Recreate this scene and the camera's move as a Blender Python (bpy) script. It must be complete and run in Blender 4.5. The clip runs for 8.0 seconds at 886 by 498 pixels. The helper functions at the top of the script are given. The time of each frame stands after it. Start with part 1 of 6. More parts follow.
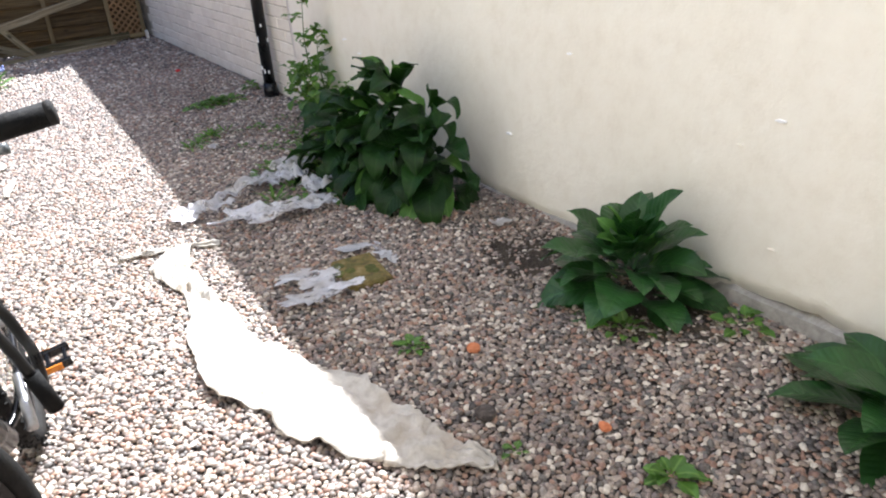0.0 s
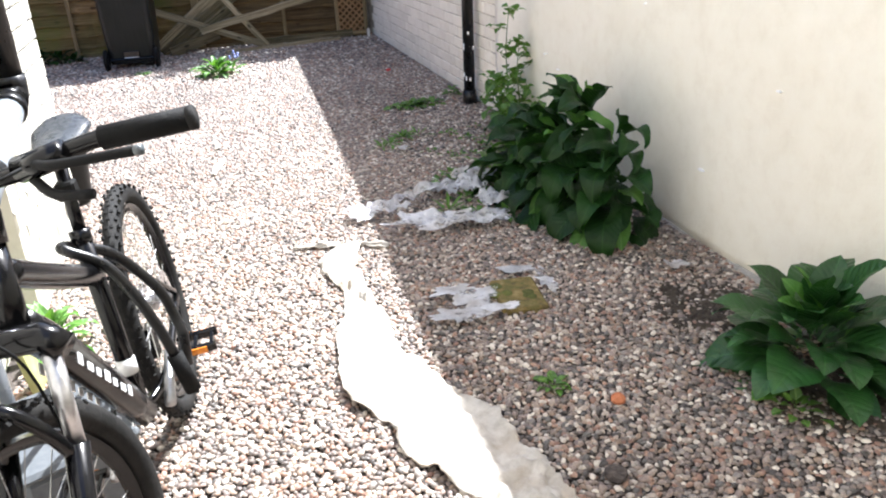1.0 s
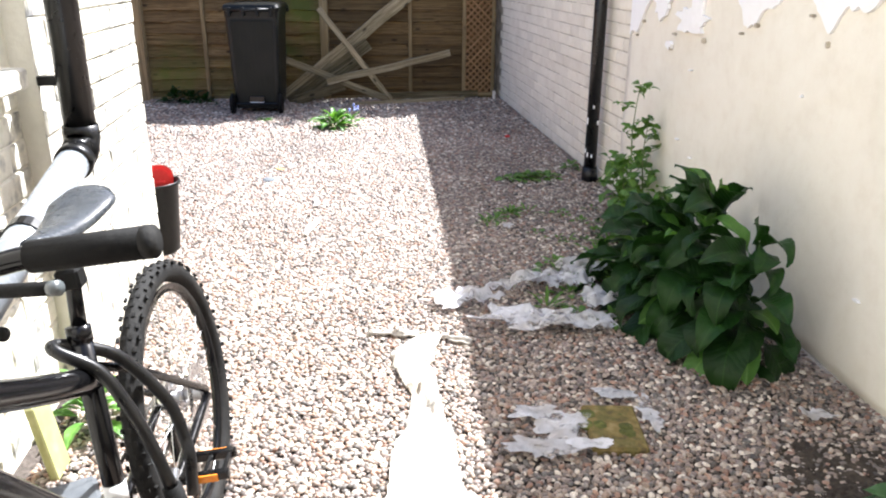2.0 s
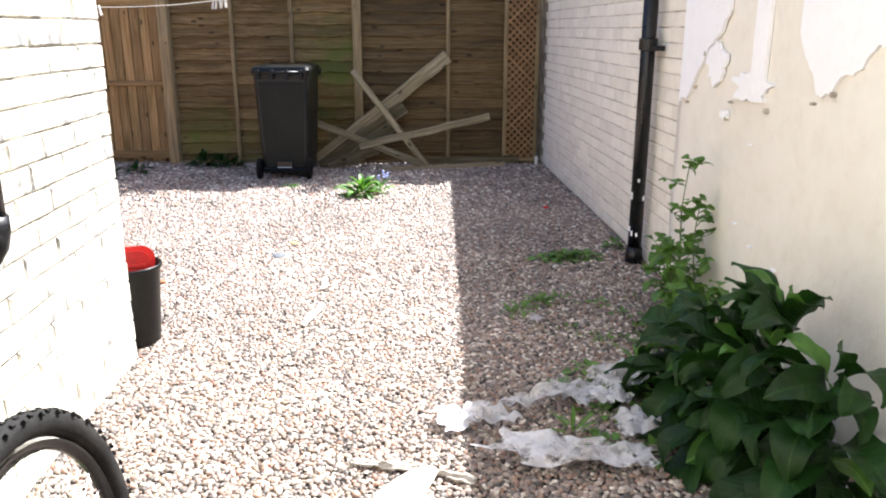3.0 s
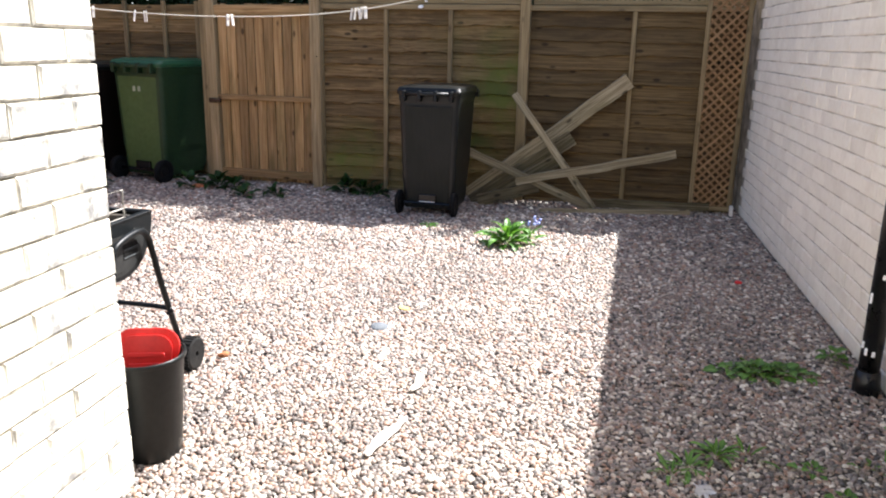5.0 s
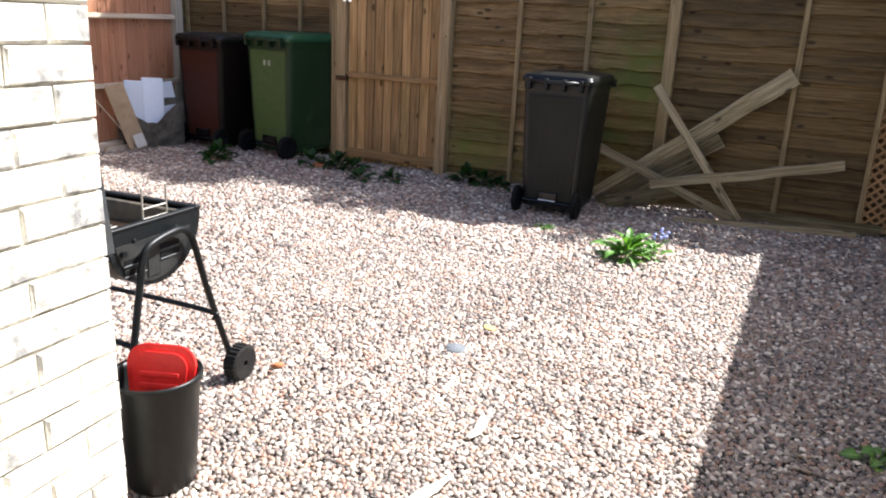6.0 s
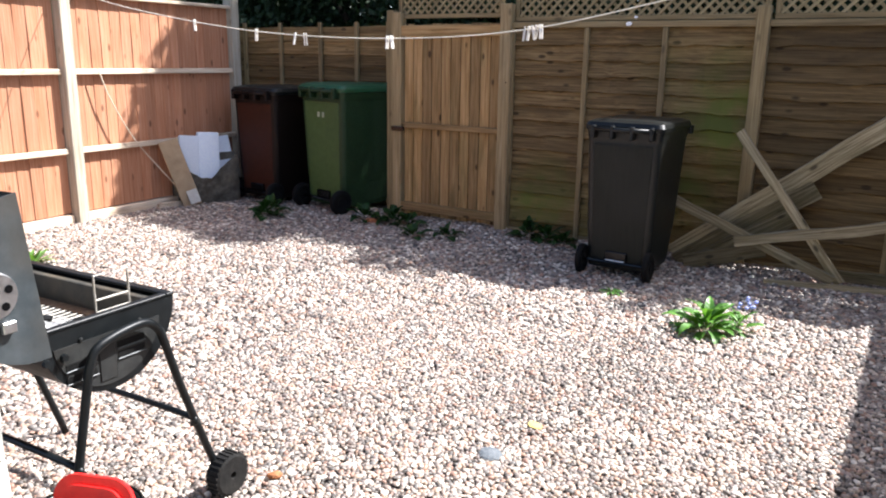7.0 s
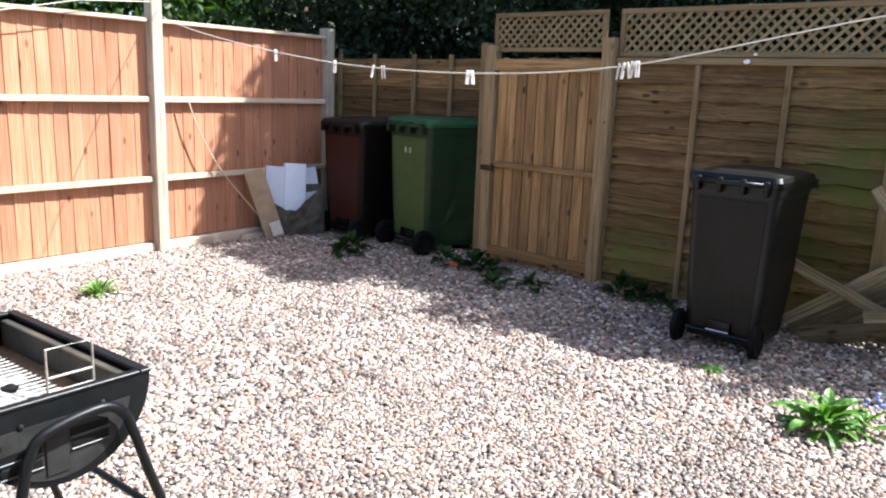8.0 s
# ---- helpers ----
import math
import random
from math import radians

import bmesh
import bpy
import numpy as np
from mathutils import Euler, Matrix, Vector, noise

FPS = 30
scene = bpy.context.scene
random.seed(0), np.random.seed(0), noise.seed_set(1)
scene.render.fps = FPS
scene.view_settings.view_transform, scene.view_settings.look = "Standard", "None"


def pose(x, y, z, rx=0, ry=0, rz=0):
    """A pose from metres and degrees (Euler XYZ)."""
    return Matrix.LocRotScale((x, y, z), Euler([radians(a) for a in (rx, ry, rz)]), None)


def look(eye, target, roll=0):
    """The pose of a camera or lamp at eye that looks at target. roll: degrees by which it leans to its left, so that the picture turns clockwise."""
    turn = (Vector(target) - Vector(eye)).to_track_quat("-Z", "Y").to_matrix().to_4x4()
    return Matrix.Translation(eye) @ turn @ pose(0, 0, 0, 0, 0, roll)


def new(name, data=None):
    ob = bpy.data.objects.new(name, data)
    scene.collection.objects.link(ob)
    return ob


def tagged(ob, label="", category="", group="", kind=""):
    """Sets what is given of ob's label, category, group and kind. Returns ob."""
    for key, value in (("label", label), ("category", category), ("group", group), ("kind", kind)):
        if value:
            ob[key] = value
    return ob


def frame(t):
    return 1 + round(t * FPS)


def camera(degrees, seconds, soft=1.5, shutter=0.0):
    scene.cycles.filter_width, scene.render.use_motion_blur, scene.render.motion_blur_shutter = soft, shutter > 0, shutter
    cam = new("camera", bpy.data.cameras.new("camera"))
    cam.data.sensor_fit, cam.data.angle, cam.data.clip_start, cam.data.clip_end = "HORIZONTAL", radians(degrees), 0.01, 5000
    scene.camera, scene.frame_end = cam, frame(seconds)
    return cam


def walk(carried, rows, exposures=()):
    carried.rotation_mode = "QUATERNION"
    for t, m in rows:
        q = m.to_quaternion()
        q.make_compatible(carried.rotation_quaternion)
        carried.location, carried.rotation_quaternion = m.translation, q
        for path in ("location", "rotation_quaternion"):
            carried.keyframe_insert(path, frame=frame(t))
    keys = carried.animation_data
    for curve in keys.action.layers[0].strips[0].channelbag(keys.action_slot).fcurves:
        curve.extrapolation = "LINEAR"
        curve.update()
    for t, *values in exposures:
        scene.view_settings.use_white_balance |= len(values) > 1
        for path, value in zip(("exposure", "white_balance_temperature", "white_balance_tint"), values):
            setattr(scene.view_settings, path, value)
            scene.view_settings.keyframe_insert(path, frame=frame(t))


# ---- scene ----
cam = camera(59.6, 8.0, soft=2.0)
# seconds, x, y, z, yaw, pitch, roll
PATH = [
    (0, -0.149, -0.052, 1.353, -33.39, -25.75, 3.88),
    (0.5, -0.084, -0.067, 1.357, -23.45, -25.48, 2.27),
    (1, 0.000, 0.000, 1.359, -17.16, -24.25, 2.52),
    (1.5, 0.097, 0.178, 1.344, -12.98, -22.24, 0.81),
    (2, 0.180, 0.385, 1.358, -7.00, -20.02, -0.22),
    (2.2, 0.230, 0.480, 1.377, -3.36, -18.85, 0.09),
    (3.3, 0.433, 1.081, 1.346, -2.64, -15.63, -0.09),
    (3.5, 0.432, 1.186, 1.367, -1.26, -16.92, -0.52),
    (4, 0.520, 1.494, 1.360, 4.90, -17.09, -1.29),
    (4.2, 0.549, 1.596, 1.365, 7.74, -16.89, -0.84),
    (5.3, 0.659, 2.251, 1.367, 13.21, -14.73, -1.85),
    (5.5, 0.695, 2.350, 1.365, 15.94, -16.20, -2.44),
    (6, 0.746, 2.635, 1.400, 23.04, -16.86, -2.64),
    (6.5, 0.722, 2.926, 1.405, 23.27, -15.39, -0.61),
    (7, 0.707, 3.215, 1.405, 29.00, -13.88, -0.90),
    (7.5, 0.704, 3.453, 1.438, 37.05, -13.12, -1.33),
    (8, 0.629, 3.735, 1.437, 37.58, -11.87, -2.16),
]
walk(cam, [(t, pose(x, y, z, 90 + pitch, roll, yaw)) for t, x, y, z, yaw, pitch, roll in PATH],
     exposures=((0, 1.72, 5950, 10), (0.5, 1.86, 5950, 9), (1, 1.92, 6000, 9), (2, 1.94, 6150, 10), (4, 1.88, 6350, 11), (6, 1.72, 6350, 11), (8, 1.62, 6100, 10)))

# ---------------------------------------------------------------- world and light
SUN = Vector((0.56, 0.56, 1.0)).normalized()
sun_el = math.asin(SUN.z)
sun_az = math.atan2(SUN.x, SUN.y)
world = bpy.data.worlds.new("world")
scene.world = world
world.use_nodes = True
wn = world.node_tree.nodes
sky = wn.new("ShaderNodeTexSky")
sky.sky_type = "NISHITA"
sky.sun_disc = False
sky.air_density = 0.72
sky.dust_density = 2.2
sky.ozone_density = 0.7
sky.sun_elevation = sun_el
sky.sun_rotation = sun_az
wn["Background"].inputs["Strength"].default_value = 0.11
world.node_tree.links.new(sky.outputs[0], wn["Background"].inputs["Color"])
sun_data = bpy.data.lights.new("sun", "SUN")
sun_data.energy = 5.0
sun_data.angle = radians(0.6)
sun_data.color = (1.0, 0.975, 0.943)
sun = new("sun", sun_data)
sun.matrix_world = look(SUN * 30, (0, 0, 0))


# ---------------------------------------------------------------- materials
def surf(name, cols, scale=20.0, rough=0.8, bump=0.3, stretch=(1, 1, 1), vary=0.15, metal=0.0,
         patch=0.35, patch_scale=1.5, patch_col=None, depth=0.01, spec=0.4):
    """A procedural surface: fine grain through a colour ramp, large patches, and a random tone for each piece."""
    m = bpy.data.materials.new(name)
    m.use_nodes = True
    n, l = m.node_tree.nodes, m.node_tree.links
    bsdf = n["Principled BSDF"]
    tc = n.new("ShaderNodeTexCoord")
    oi = n.new("ShaderNodeObjectInfo")
    rnd = oi.outputs["Random"]
    off = n.new("ShaderNodeVectorMath")
    off.operation = "MULTIPLY_ADD"
    comb = n.new("ShaderNodeCombineXYZ")
    for k in range(3):
        l.new(rnd, comb.inputs[k])
    l.new(comb.outputs[0], off.inputs[0])
    off.inputs[1].default_value = (7.3, 11.9, 5.1)
    l.new(tc.outputs["Object"], off.inputs[2])
    mp = n.new("ShaderNodeMapping")
    mp.inputs["Scale"].default_value = stretch
    l.new(off.outputs[0], mp.inputs[0])
    n1 = n.new("ShaderNodeTexNoise")
    n1.inputs["Scale"].default_value = scale
    n1.inputs["Detail"].default_value = 6
    n1.inputs["Roughness"].default_value = 0.65
    l.new(mp.outputs[0], n1.inputs["Vector"])
    ramp = n.new("ShaderNodeValToRGB")
    el = ramp.color_ramp.elements
    k = len(cols)
    while len(el) < k:
        el.new(0.5)
    for i, c in enumerate(cols):
        el[i].position = 0.3 + 0.4 * i / max(1, k - 1)
        el[i].color = (*c, 1)
    l.new(n1.outputs["Fac"], ramp.inputs[0])
    n2 = n.new("ShaderNodeTexNoise")
    n2.inputs["Scale"].default_value = patch_scale
    n2.inputs["Detail"].default_value = 5
    l.new(off.outputs[0], n2.inputs["Vector"])
    mr = n.new("ShaderNodeMapRange")
    mr.inputs["From Min"].default_value = 0.48
    mr.inputs["From Max"].default_value = 0.68
    mr.inputs["To Max"].default_value = patch
    l.new(n2.outputs["Fac"], mr.inputs["Value"])
    mx = n.new("ShaderNodeMix")
    mx.data_type = "RGBA"
    l.new(mr.outputs[0], mx.inputs[0])
    l.new(ramp.outputs[0], mx.inputs[6])
    mx.inputs[7].default_value = (*(patch_col or tuple(c * 0.45 for c in cols[0])), 1)
    hsv = n.new("ShaderNodeHueSaturation")
    l.new(mx.outputs[2], hsv.inputs["Color"])
    vr = n.new("ShaderNodeMapRange")
    vr.inputs["To Min"].default_value = 1 - vary
    vr.inputs["To Max"].default_value = 1 + vary
    l.new(rnd, vr.inputs["Value"])
    l.new(vr.outputs[0], hsv.inputs["Value"])
    l.new(hsv.outputs[0], bsdf.inputs["Base Color"])
    rr = n.new("ShaderNodeMapRange")
    rr.inputs["To Min"].default_value = max(0.02, rough - 0.12)
    rr.inputs["To Max"].default_value = min(1, rough + 0.12)
    l.new(n1.outputs["Fac"], rr.inputs["Value"])
    l.new(rr.outputs[0], bsdf.inputs["Roughness"])
    bsdf.inputs["Metallic"].default_value = metal
    bsdf.inputs["Specular IOR Level"].default_value = spec
    if bump:
        b = n.new("ShaderNodeBump")
        b.inputs["Strength"].default_value = bump
        b.inputs["Distance"].default_value = depth
        l.new(n1.outputs["Fac"], b.inputs["Height"])
        l.new(b.outputs[0], bsdf.inputs["Normal"])
    return m


def timber(name, dark, mid, light, axis, knots=0.6, vary=0.2, worn=0.5, worn_col=None, algae=(), rough=0.85, depth=0.004):
    """Sawn timber: grain drawn out along an axis of the board, streaks, knots, weathered patches. algae: x, z, width, height, strength of green growth on the fence."""
    m = bpy.data.materials.new(name)
    m.use_nodes = True
    n, l = m.node_tree.nodes, m.node_tree.links
    bsdf = n["Principled BSDF"]
    tc = n.new("ShaderNodeTexCoord")
    oi = n.new("ShaderNodeObjectInfo")
    comb = n.new("ShaderNodeCombineXYZ")
    for k in range(3):
        l.new(oi.outputs["Random"], comb.inputs[k])
    off = n.new("ShaderNodeVectorMath")
    off.operation = "MULTIPLY_ADD"
    off.inputs[1].default_value = (17.3, 31.9, 23.1)
    l.new(comb.outputs[0], off.inputs[0])
    l.new(tc.outputs["Object"], off.inputs[2])

    def field(along, across, detail, kind="ShaderNodeTexNoise"):
        mp = n.new("ShaderNodeMapping")
        mp.inputs["Scale"].default_value = [along if k == axis else across for k in range(3)]
        l.new(off.outputs[0], mp.inputs[0])
        t = n.new(kind)
        t.inputs["Scale"].default_value = 1.0
        if kind == "ShaderNodeTexNoise":
            t.inputs["Detail"].default_value = detail
            t.inputs["Roughness"].default_value = 0.6
            t.inputs["Distortion"].default_value = 0.6
        l.new(mp.outputs[0], t.inputs["Vector"])
        return t

    def span(value, a, b, lo, hi):
        r = n.new("ShaderNodeMapRange")
        for key, x in (("From Min", a), ("From Max", b), ("To Min", lo), ("To Max", hi)):
            r.inputs[key].default_value = x
        l.new(value, r.inputs["Value"])
        return r.outputs[0]

    def blend(fac, a, col):
        mx = n.new("ShaderNodeMix")
        mx.data_type = "RGBA"
        l.new(fac, mx.inputs[0])
        l.new(a, mx.inputs[6])
        mx.inputs[7].default_value = (*col, 1)
        return mx.outputs[2]

    grain = field(2.2, 75, 5)
    ramp = n.new("ShaderNodeValToRGB")
    el = ramp.color_ramp.elements
    el.new(0.5)
    for i, c in enumerate((dark, mid, light)):
        el[i].position = (0.30, 0.48, 0.70)[i]
        el[i].color = (*c, 1)
    l.new(grain.outputs["Fac"], ramp.inputs[0])
    col = ramp.outputs[0]
    broad = field(1.3, 9, 4)
    col = blend(span(broad.outputs["Fac"], 0.50, 0.70, 0, worn), col, worn_col or tuple(c * 0.5 for c in dark))
    kn = field(4.2, 9.0, 0, "ShaderNodeTexVoronoi")
    col = blend(span(kn.outputs["Distance"], 0.09, 0.17, knots, 0), col, tuple(c * 0.38 for c in dark))
    if algae:
        geo = n.new("ShaderNodeNewGeometry")
        nz = n.new("ShaderNodeTexNoise")
        nz.inputs["Scale"].default_value = 5.0
        nz.inputs["Detail"].default_value = 6
        l.new(geo.outputs["Position"], nz.inputs["Vector"])
        total = None
        for ax, az, aw, ah, strength in algae:
            mp = n.new("ShaderNodeMapping")
            mp.vector_type = "TEXTURE"
            mp.inputs["Location"].default_value = (ax, 8.95, az)
            mp.inputs["Scale"].default_value = (aw, 3.0, ah)
            l.new(geo.outputs["Position"], mp.inputs[0])
            ln = n.new("ShaderNodeVectorMath")
            ln.operation = "LENGTH"
            l.new(mp.outputs[0], ln.inputs[0])
            f = span(ln.outputs["Value"], 0.15, 1.0, strength, 0)
            if total is None:
                total = f
            else:
                ad = n.new("ShaderNodeMath")
                ad.operation = "MAXIMUM"
                l.new(total, ad.inputs[0])
                l.new(f, ad.inputs[1])
                total = ad.outputs[0]
        mu = n.new("ShaderNodeMath")
        mu.operation = "MULTIPLY"
        mu.use_clamp = True
        l.new(total, mu.inputs[0])
        l.new(span(nz.outputs["Fac"], 0.35, 0.65, 0.35, 1.3), mu.inputs[1])
        col = blend(mu.outputs[0], col, (.105, .115, .022))
    hsv = n.new("ShaderNodeHueSaturation")
    l.new(col, hsv.inputs["Color"])
    l.new(span(oi.outputs["Random"], 0, 1, 1 - vary, 1 + vary), hsv.inputs["Value"])
    l.new(hsv.outputs[0], bsdf.inputs["Base Color"])
    l.new(span(grain.outputs["Fac"], 0, 1, rough + .1, rough - .15), bsdf.inputs["Roughness"])
    bsdf.inputs["Specular IOR Level"].default_value = 0.3
    b = n.new("ShaderNodeBump")
    b.inputs["Strength"].default_value = 0.6
    b.inputs["Distance"].default_value = depth
    l.new(grain.outputs["Fac"], b.inputs["Height"])
    l.new(b.outputs[0], bsdf.inputs["Normal"])
    return m


def leafy(name, dark, light, rough=0.45, through_light=0.25, spec=0.4):
    """A leaf: mottled green, veined relief, a little light coming through."""
    m = surf(name, (dark, tuple((a + b) / 2 for a, b in zip(dark, light)), light), 9, rough, 0.5, (1, 1, 1), 0.3,
             patch=0.3, patch_scale=3, patch_col=light, depth=0.014, spec=spec)
    n, l = m.node_tree.nodes, m.node_tree.links
    bsdf = n["Principled BSDF"]
    # side veins sweeping out from a pale midrib
    tc = n.new("ShaderNodeTexCoord")
    sp = n.new("ShaderNodeSeparateXYZ")
    l.new(tc.outputs["Object"], sp.inputs[0])

    def calc(op, a, b=None):
        q = n.new("ShaderNodeMath")
        q.operation = op
        for i, x in enumerate((a, b)):
            if isinstance(x, (int, float)):
                q.inputs[i].default_value = x
            elif x is not None:
                l.new(x, q.inputs[i])
        return q.outputs[0]

    ax = calc("ABSOLUTE", sp.outputs["X"])
    vein = calc("ABSOLUTE", calc("SINE", calc("MULTIPLY", calc("SUBTRACT", sp.outputs["Y"], calc("MULTIPLY", ax, 0.9)), 120.0)))
    vb = n.new("ShaderNodeBump")
    vb.inputs["Strength"].default_value = 0.22
    vb.inputs["Distance"].default_value = 0.006
    l.new(vein, vb.inputs["Height"])
    old = bsdf.inputs["Normal"].links[0].from_node
    l.new(old.outputs[0], vb.inputs["Normal"])
    l.new(vb.outputs[0], bsdf.inputs["Normal"])
    rib = n.new("ShaderNodeMix")
    rib.data_type = "RGBA"
    l.new(calc("MULTIPLY", calc("LESS_THAN", ax, 0.0028), 0.6), rib.inputs[0])
    l.new(bsdf.inputs["Base Color"].links[0].from_socket, rib.inputs[6])
    rib.inputs[7].default_value = (light[0] * 1.7, light[1] * 1.5, light[2] * 1.6, 1)
    l.new(rib.outputs[2], bsdf.inputs["Base Color"])
    tr = n.new("ShaderNodeBsdfTranslucent")
    tr.inputs["Color"].default_value = (light[0] * 1.6, light[1] * 1.7, light[2] * 0.8, 1)
    mix = n.new("ShaderNodeMixShader")
    mix.inputs[0].default_value = through_light
    l.new(bsdf.outputs[0], mix.inputs[1])
    l.new(tr.outputs[0], mix.inputs[2])
    l.new(mix.outputs[0], n["Material Output"].inputs["Surface"])
    return m


def pebbly(name, hues, vary=0.3):
    """Rounded river gravel: every stone takes its own tone."""
    m = bpy.data.materials.new(name)
    m.use_nodes = True
    n, l = m.node_tree.nodes, m.node_tree.links
    bsdf = n["Principled BSDF"]
    geo = n.new("ShaderNodeNewGeometry")
    ramp = n.new("ShaderNodeValToRGB")
    ramp.color_ramp.interpolation = "CONSTANT"
    el = ramp.color_ramp.elements
    while len(el) < len(hues):
        el.new(0.5)
    for i, c in enumerate(hues):
        el[i].position = i / len(hues)
        el[i].color = (*c, 1)
    l.new(geo.outputs["Random Per Island"], ramp.inputs[0])
    tc = n.new("ShaderNodeTexCoord")
    nz = n.new("ShaderNodeTexNoise")
    nz.inputs["Scale"].default_value = 110
    nz.inputs["Detail"].default_value = 4
    l.new(tc.outputs["Object"], nz.inputs["Vector"])
    nb = n.new("ShaderNodeTexNoise")
    nb.inputs["Scale"].default_value = 1.3
    nb.inputs["Detail"].default_value = 5
    l.new(tc.outputs["Object"], nb.inputs["Vector"])
    ad = n.new("ShaderNodeMath")
    ad.operation = "ADD"
    l.new(nz.outputs["Fac"], ad.inputs[0])
    l.new(nb.outputs["Fac"], ad.inputs[1])
    vr = n.new("ShaderNodeMapRange")
    vr.inputs["From Min"].default_value = 0.65
    vr.inputs["From Max"].default_value = 1.35
    vr.inputs["To Min"].default_value = 1 - vary
    vr.inputs["To Max"].default_value = 1 + vary
    l.new(ad.outputs[0], vr.inputs["Value"])
    hsv = n.new("ShaderNodeHueSaturation")
    l.new(ramp.outputs[0], hsv.inputs["Color"])
    l.new(vr.outputs[0], hsv.inputs["Value"])
    l.new(hsv.outputs[0], bsdf.inputs["Base Color"])
    bsdf.inputs["Roughness"].default_value = 0.5
    bsdf.inputs["Specular IOR Level"].default_value = 0.45
    return m


M_PEBBLE = pebbly("gravel_stone", [(0.248, 0.148, 0.110), (0.135, 0.122, 0.111), (0.336, 0.214, 0.155), (0.210, 0.164, 0.137), (0.319, 0.256, 0.215), (0.132, 0.109, 0.096),
                                   (0.425, 0.361, 0.300), (0.244, 0.189, 0.154), (0.505, 0.445, 0.375), (0.195, 0.156, 0.141), (0.286, 0.221, 0.189), (0.071, 0.060, 0.053),
                                   (0.376, 0.305, 0.252), (0.276, 0.241, 0.213), (0.648, 0.582, 0.495), (0.269, 0.197, 0.146), (0.166, 0.135, 0.115)])
M_SOIL = surf("gritty_soil", ((.035, .028, .025), (.07, .057, .05), (.12, .10, .088)), 60, 0.95, 0.6, patch_scale=2)
M_EARTH = surf("dark_leafy_earth", ((.020, .015, .011), (.045, .034, .025), (.085, .066, .05)), 70, 0.95, 0.8, patch=0.4, patch_scale=14, patch_col=(.13, .10, .07))
M_CREAM = surf("cream_masonry_paint", ((.80, .755, .655), (.845, .805, .71), (.865, .83, .74)), 11, 0.85, 0.7, patch=0.2, patch_scale=1.8,
               patch_col=(.72, .66, .54), depth=0.012, vary=0.03)
M_CREAM_BRICK = surf("cream_painted_brick", ((.80, .75, .645), (.86, .81, .705), (.88, .84, .745)), 26, 0.85, 0.5, patch=0.25, patch_scale=5,
                     patch_col=(.55, .48, .38), depth=0.006, vary=0.06)
M_CREAM_JOINT = surf("weathered_painted_mortar", ((.22, .19, .14), (.52, .46, .37), (.74, .68, .57)), 8, 0.95, 0.6, patch=0.5, patch_scale=5, patch_col=(.25, .21, .15))
M_WHITE_BRICK = surf("off_white_painted_brick", ((.66, .63, .53), (.74, .71, .605), (.79, .76, .66)), 24, 0.8, 0.8, patch=0.9, patch_scale=13,
                     patch_col=(.17, .17, .17), depth=0.008, vary=0.10)
M_WHITE_JOINT = surf("dirty_painted_mortar", ((.13, .12, .095), (.42, .395, .32), (.58, .55, .46)), 6, 0.95, 0.6, patch=0.5, patch_scale=5)
M_WHITE_WALL = surf("off_white_painted_wall", ((.72, .685, .59), (.78, .75, .655), (.82, .79, .70)), 18, 0.85, 0.5, patch=0.2, patch_scale=4, patch_col=(.66, .62, .54))
# unseen walls only; tone set for the light they bounce into the passage
M_BOUNCE_WALL = surf("pale_bounce_wall", ((.56, .53, .47), (.65, .62, .56), (.70, .67, .61)), 14, 0.9, 0.5, patch_scale=3)
M_PEELED = surf("bare_white_plaster", ((.90, .90, .90), (.93, .93, .94), (.94, .94, .95)), 18, 0.9, 0.3, patch=0.0, vary=0.02)
M_CONCRETE = surf("grey_concrete", ((.24, .23, .21), (.34, .32, .29), (.42, .40, .36)), 35, 0.9, 0.5, patch=0.35, patch_scale=4)
M_FENCE = timber("weathered_brown_lap_board", (.080, .047, .016), (.170, .105, .041), (.270, .180, .080), 0, .85, .28, .65, (.062, .037, .014),
                 ((-.17, .98, .52, .62, 1.0), (-.45, .45, .4, .45, .8), (-1.62, .30, .42, .42, .95), (-1.0, .15, .5, .35, .6), (.55, .12, 1.0, .30, .3), (-.62, 1.35, .4, .3, .2)))
# darker copy of the lap board; shade behind the planks put into its colour
M_FENCE_SHADED = timber("shaded_lap_board", (.050, .030, .011), (.105, .066, .025), (.165, .111, .047), 0, .8, .24, .65, (.040, .025, .012))
M_BATTEN = timber("grey_brown_batten", (.14, .10, .052), (.235, .170, .082), (.32, .243, .128), 2, .5, .15, .4)
M_RAIL = timber("grey_brown_rail", (.14, .10, .048), (.225, .163, .080), (.30, .228, .120), 0, .5, .15, .4)
M_LATTICE = timber("weathered_trellis_slat", (.16, .122, .060), (.24, .188, .098), (.32, .26, .145), 0, .2, .15, .3)
M_GATE = timber("sawn_gate_timber", (.21, .145, .07), (.335, .24, .122), (.43, .32, .18), 2, .6, .15, .45, (.10, .08, .035))
M_GATE_BOARD = timber("sawn_gate_board", (.17, .098, .036), (.32, .190, .078), (.45, .295, .138), 0, .95, .26, .65, (.13, .098, .034))
M_TRELLIS = timber("red_brown_trellis_slat", (.16, .085, .035), (.27, .155, .07), (.36, .22, .11), 0, .2, .15, .3)
M_ORANGE = timber("orange_stained_featheredge", (.37, .160, .080), (.45, .212, .118), (.54, .280, .175), 2, .8, .17, .4, (.36, .12, .05))
M_PALE = timber("pale_rail_timber", (.44, .33, .23), (.62, .50, .37), (.72, .62, .49), 1, .5, .12, .35, (.42, .24, .13))
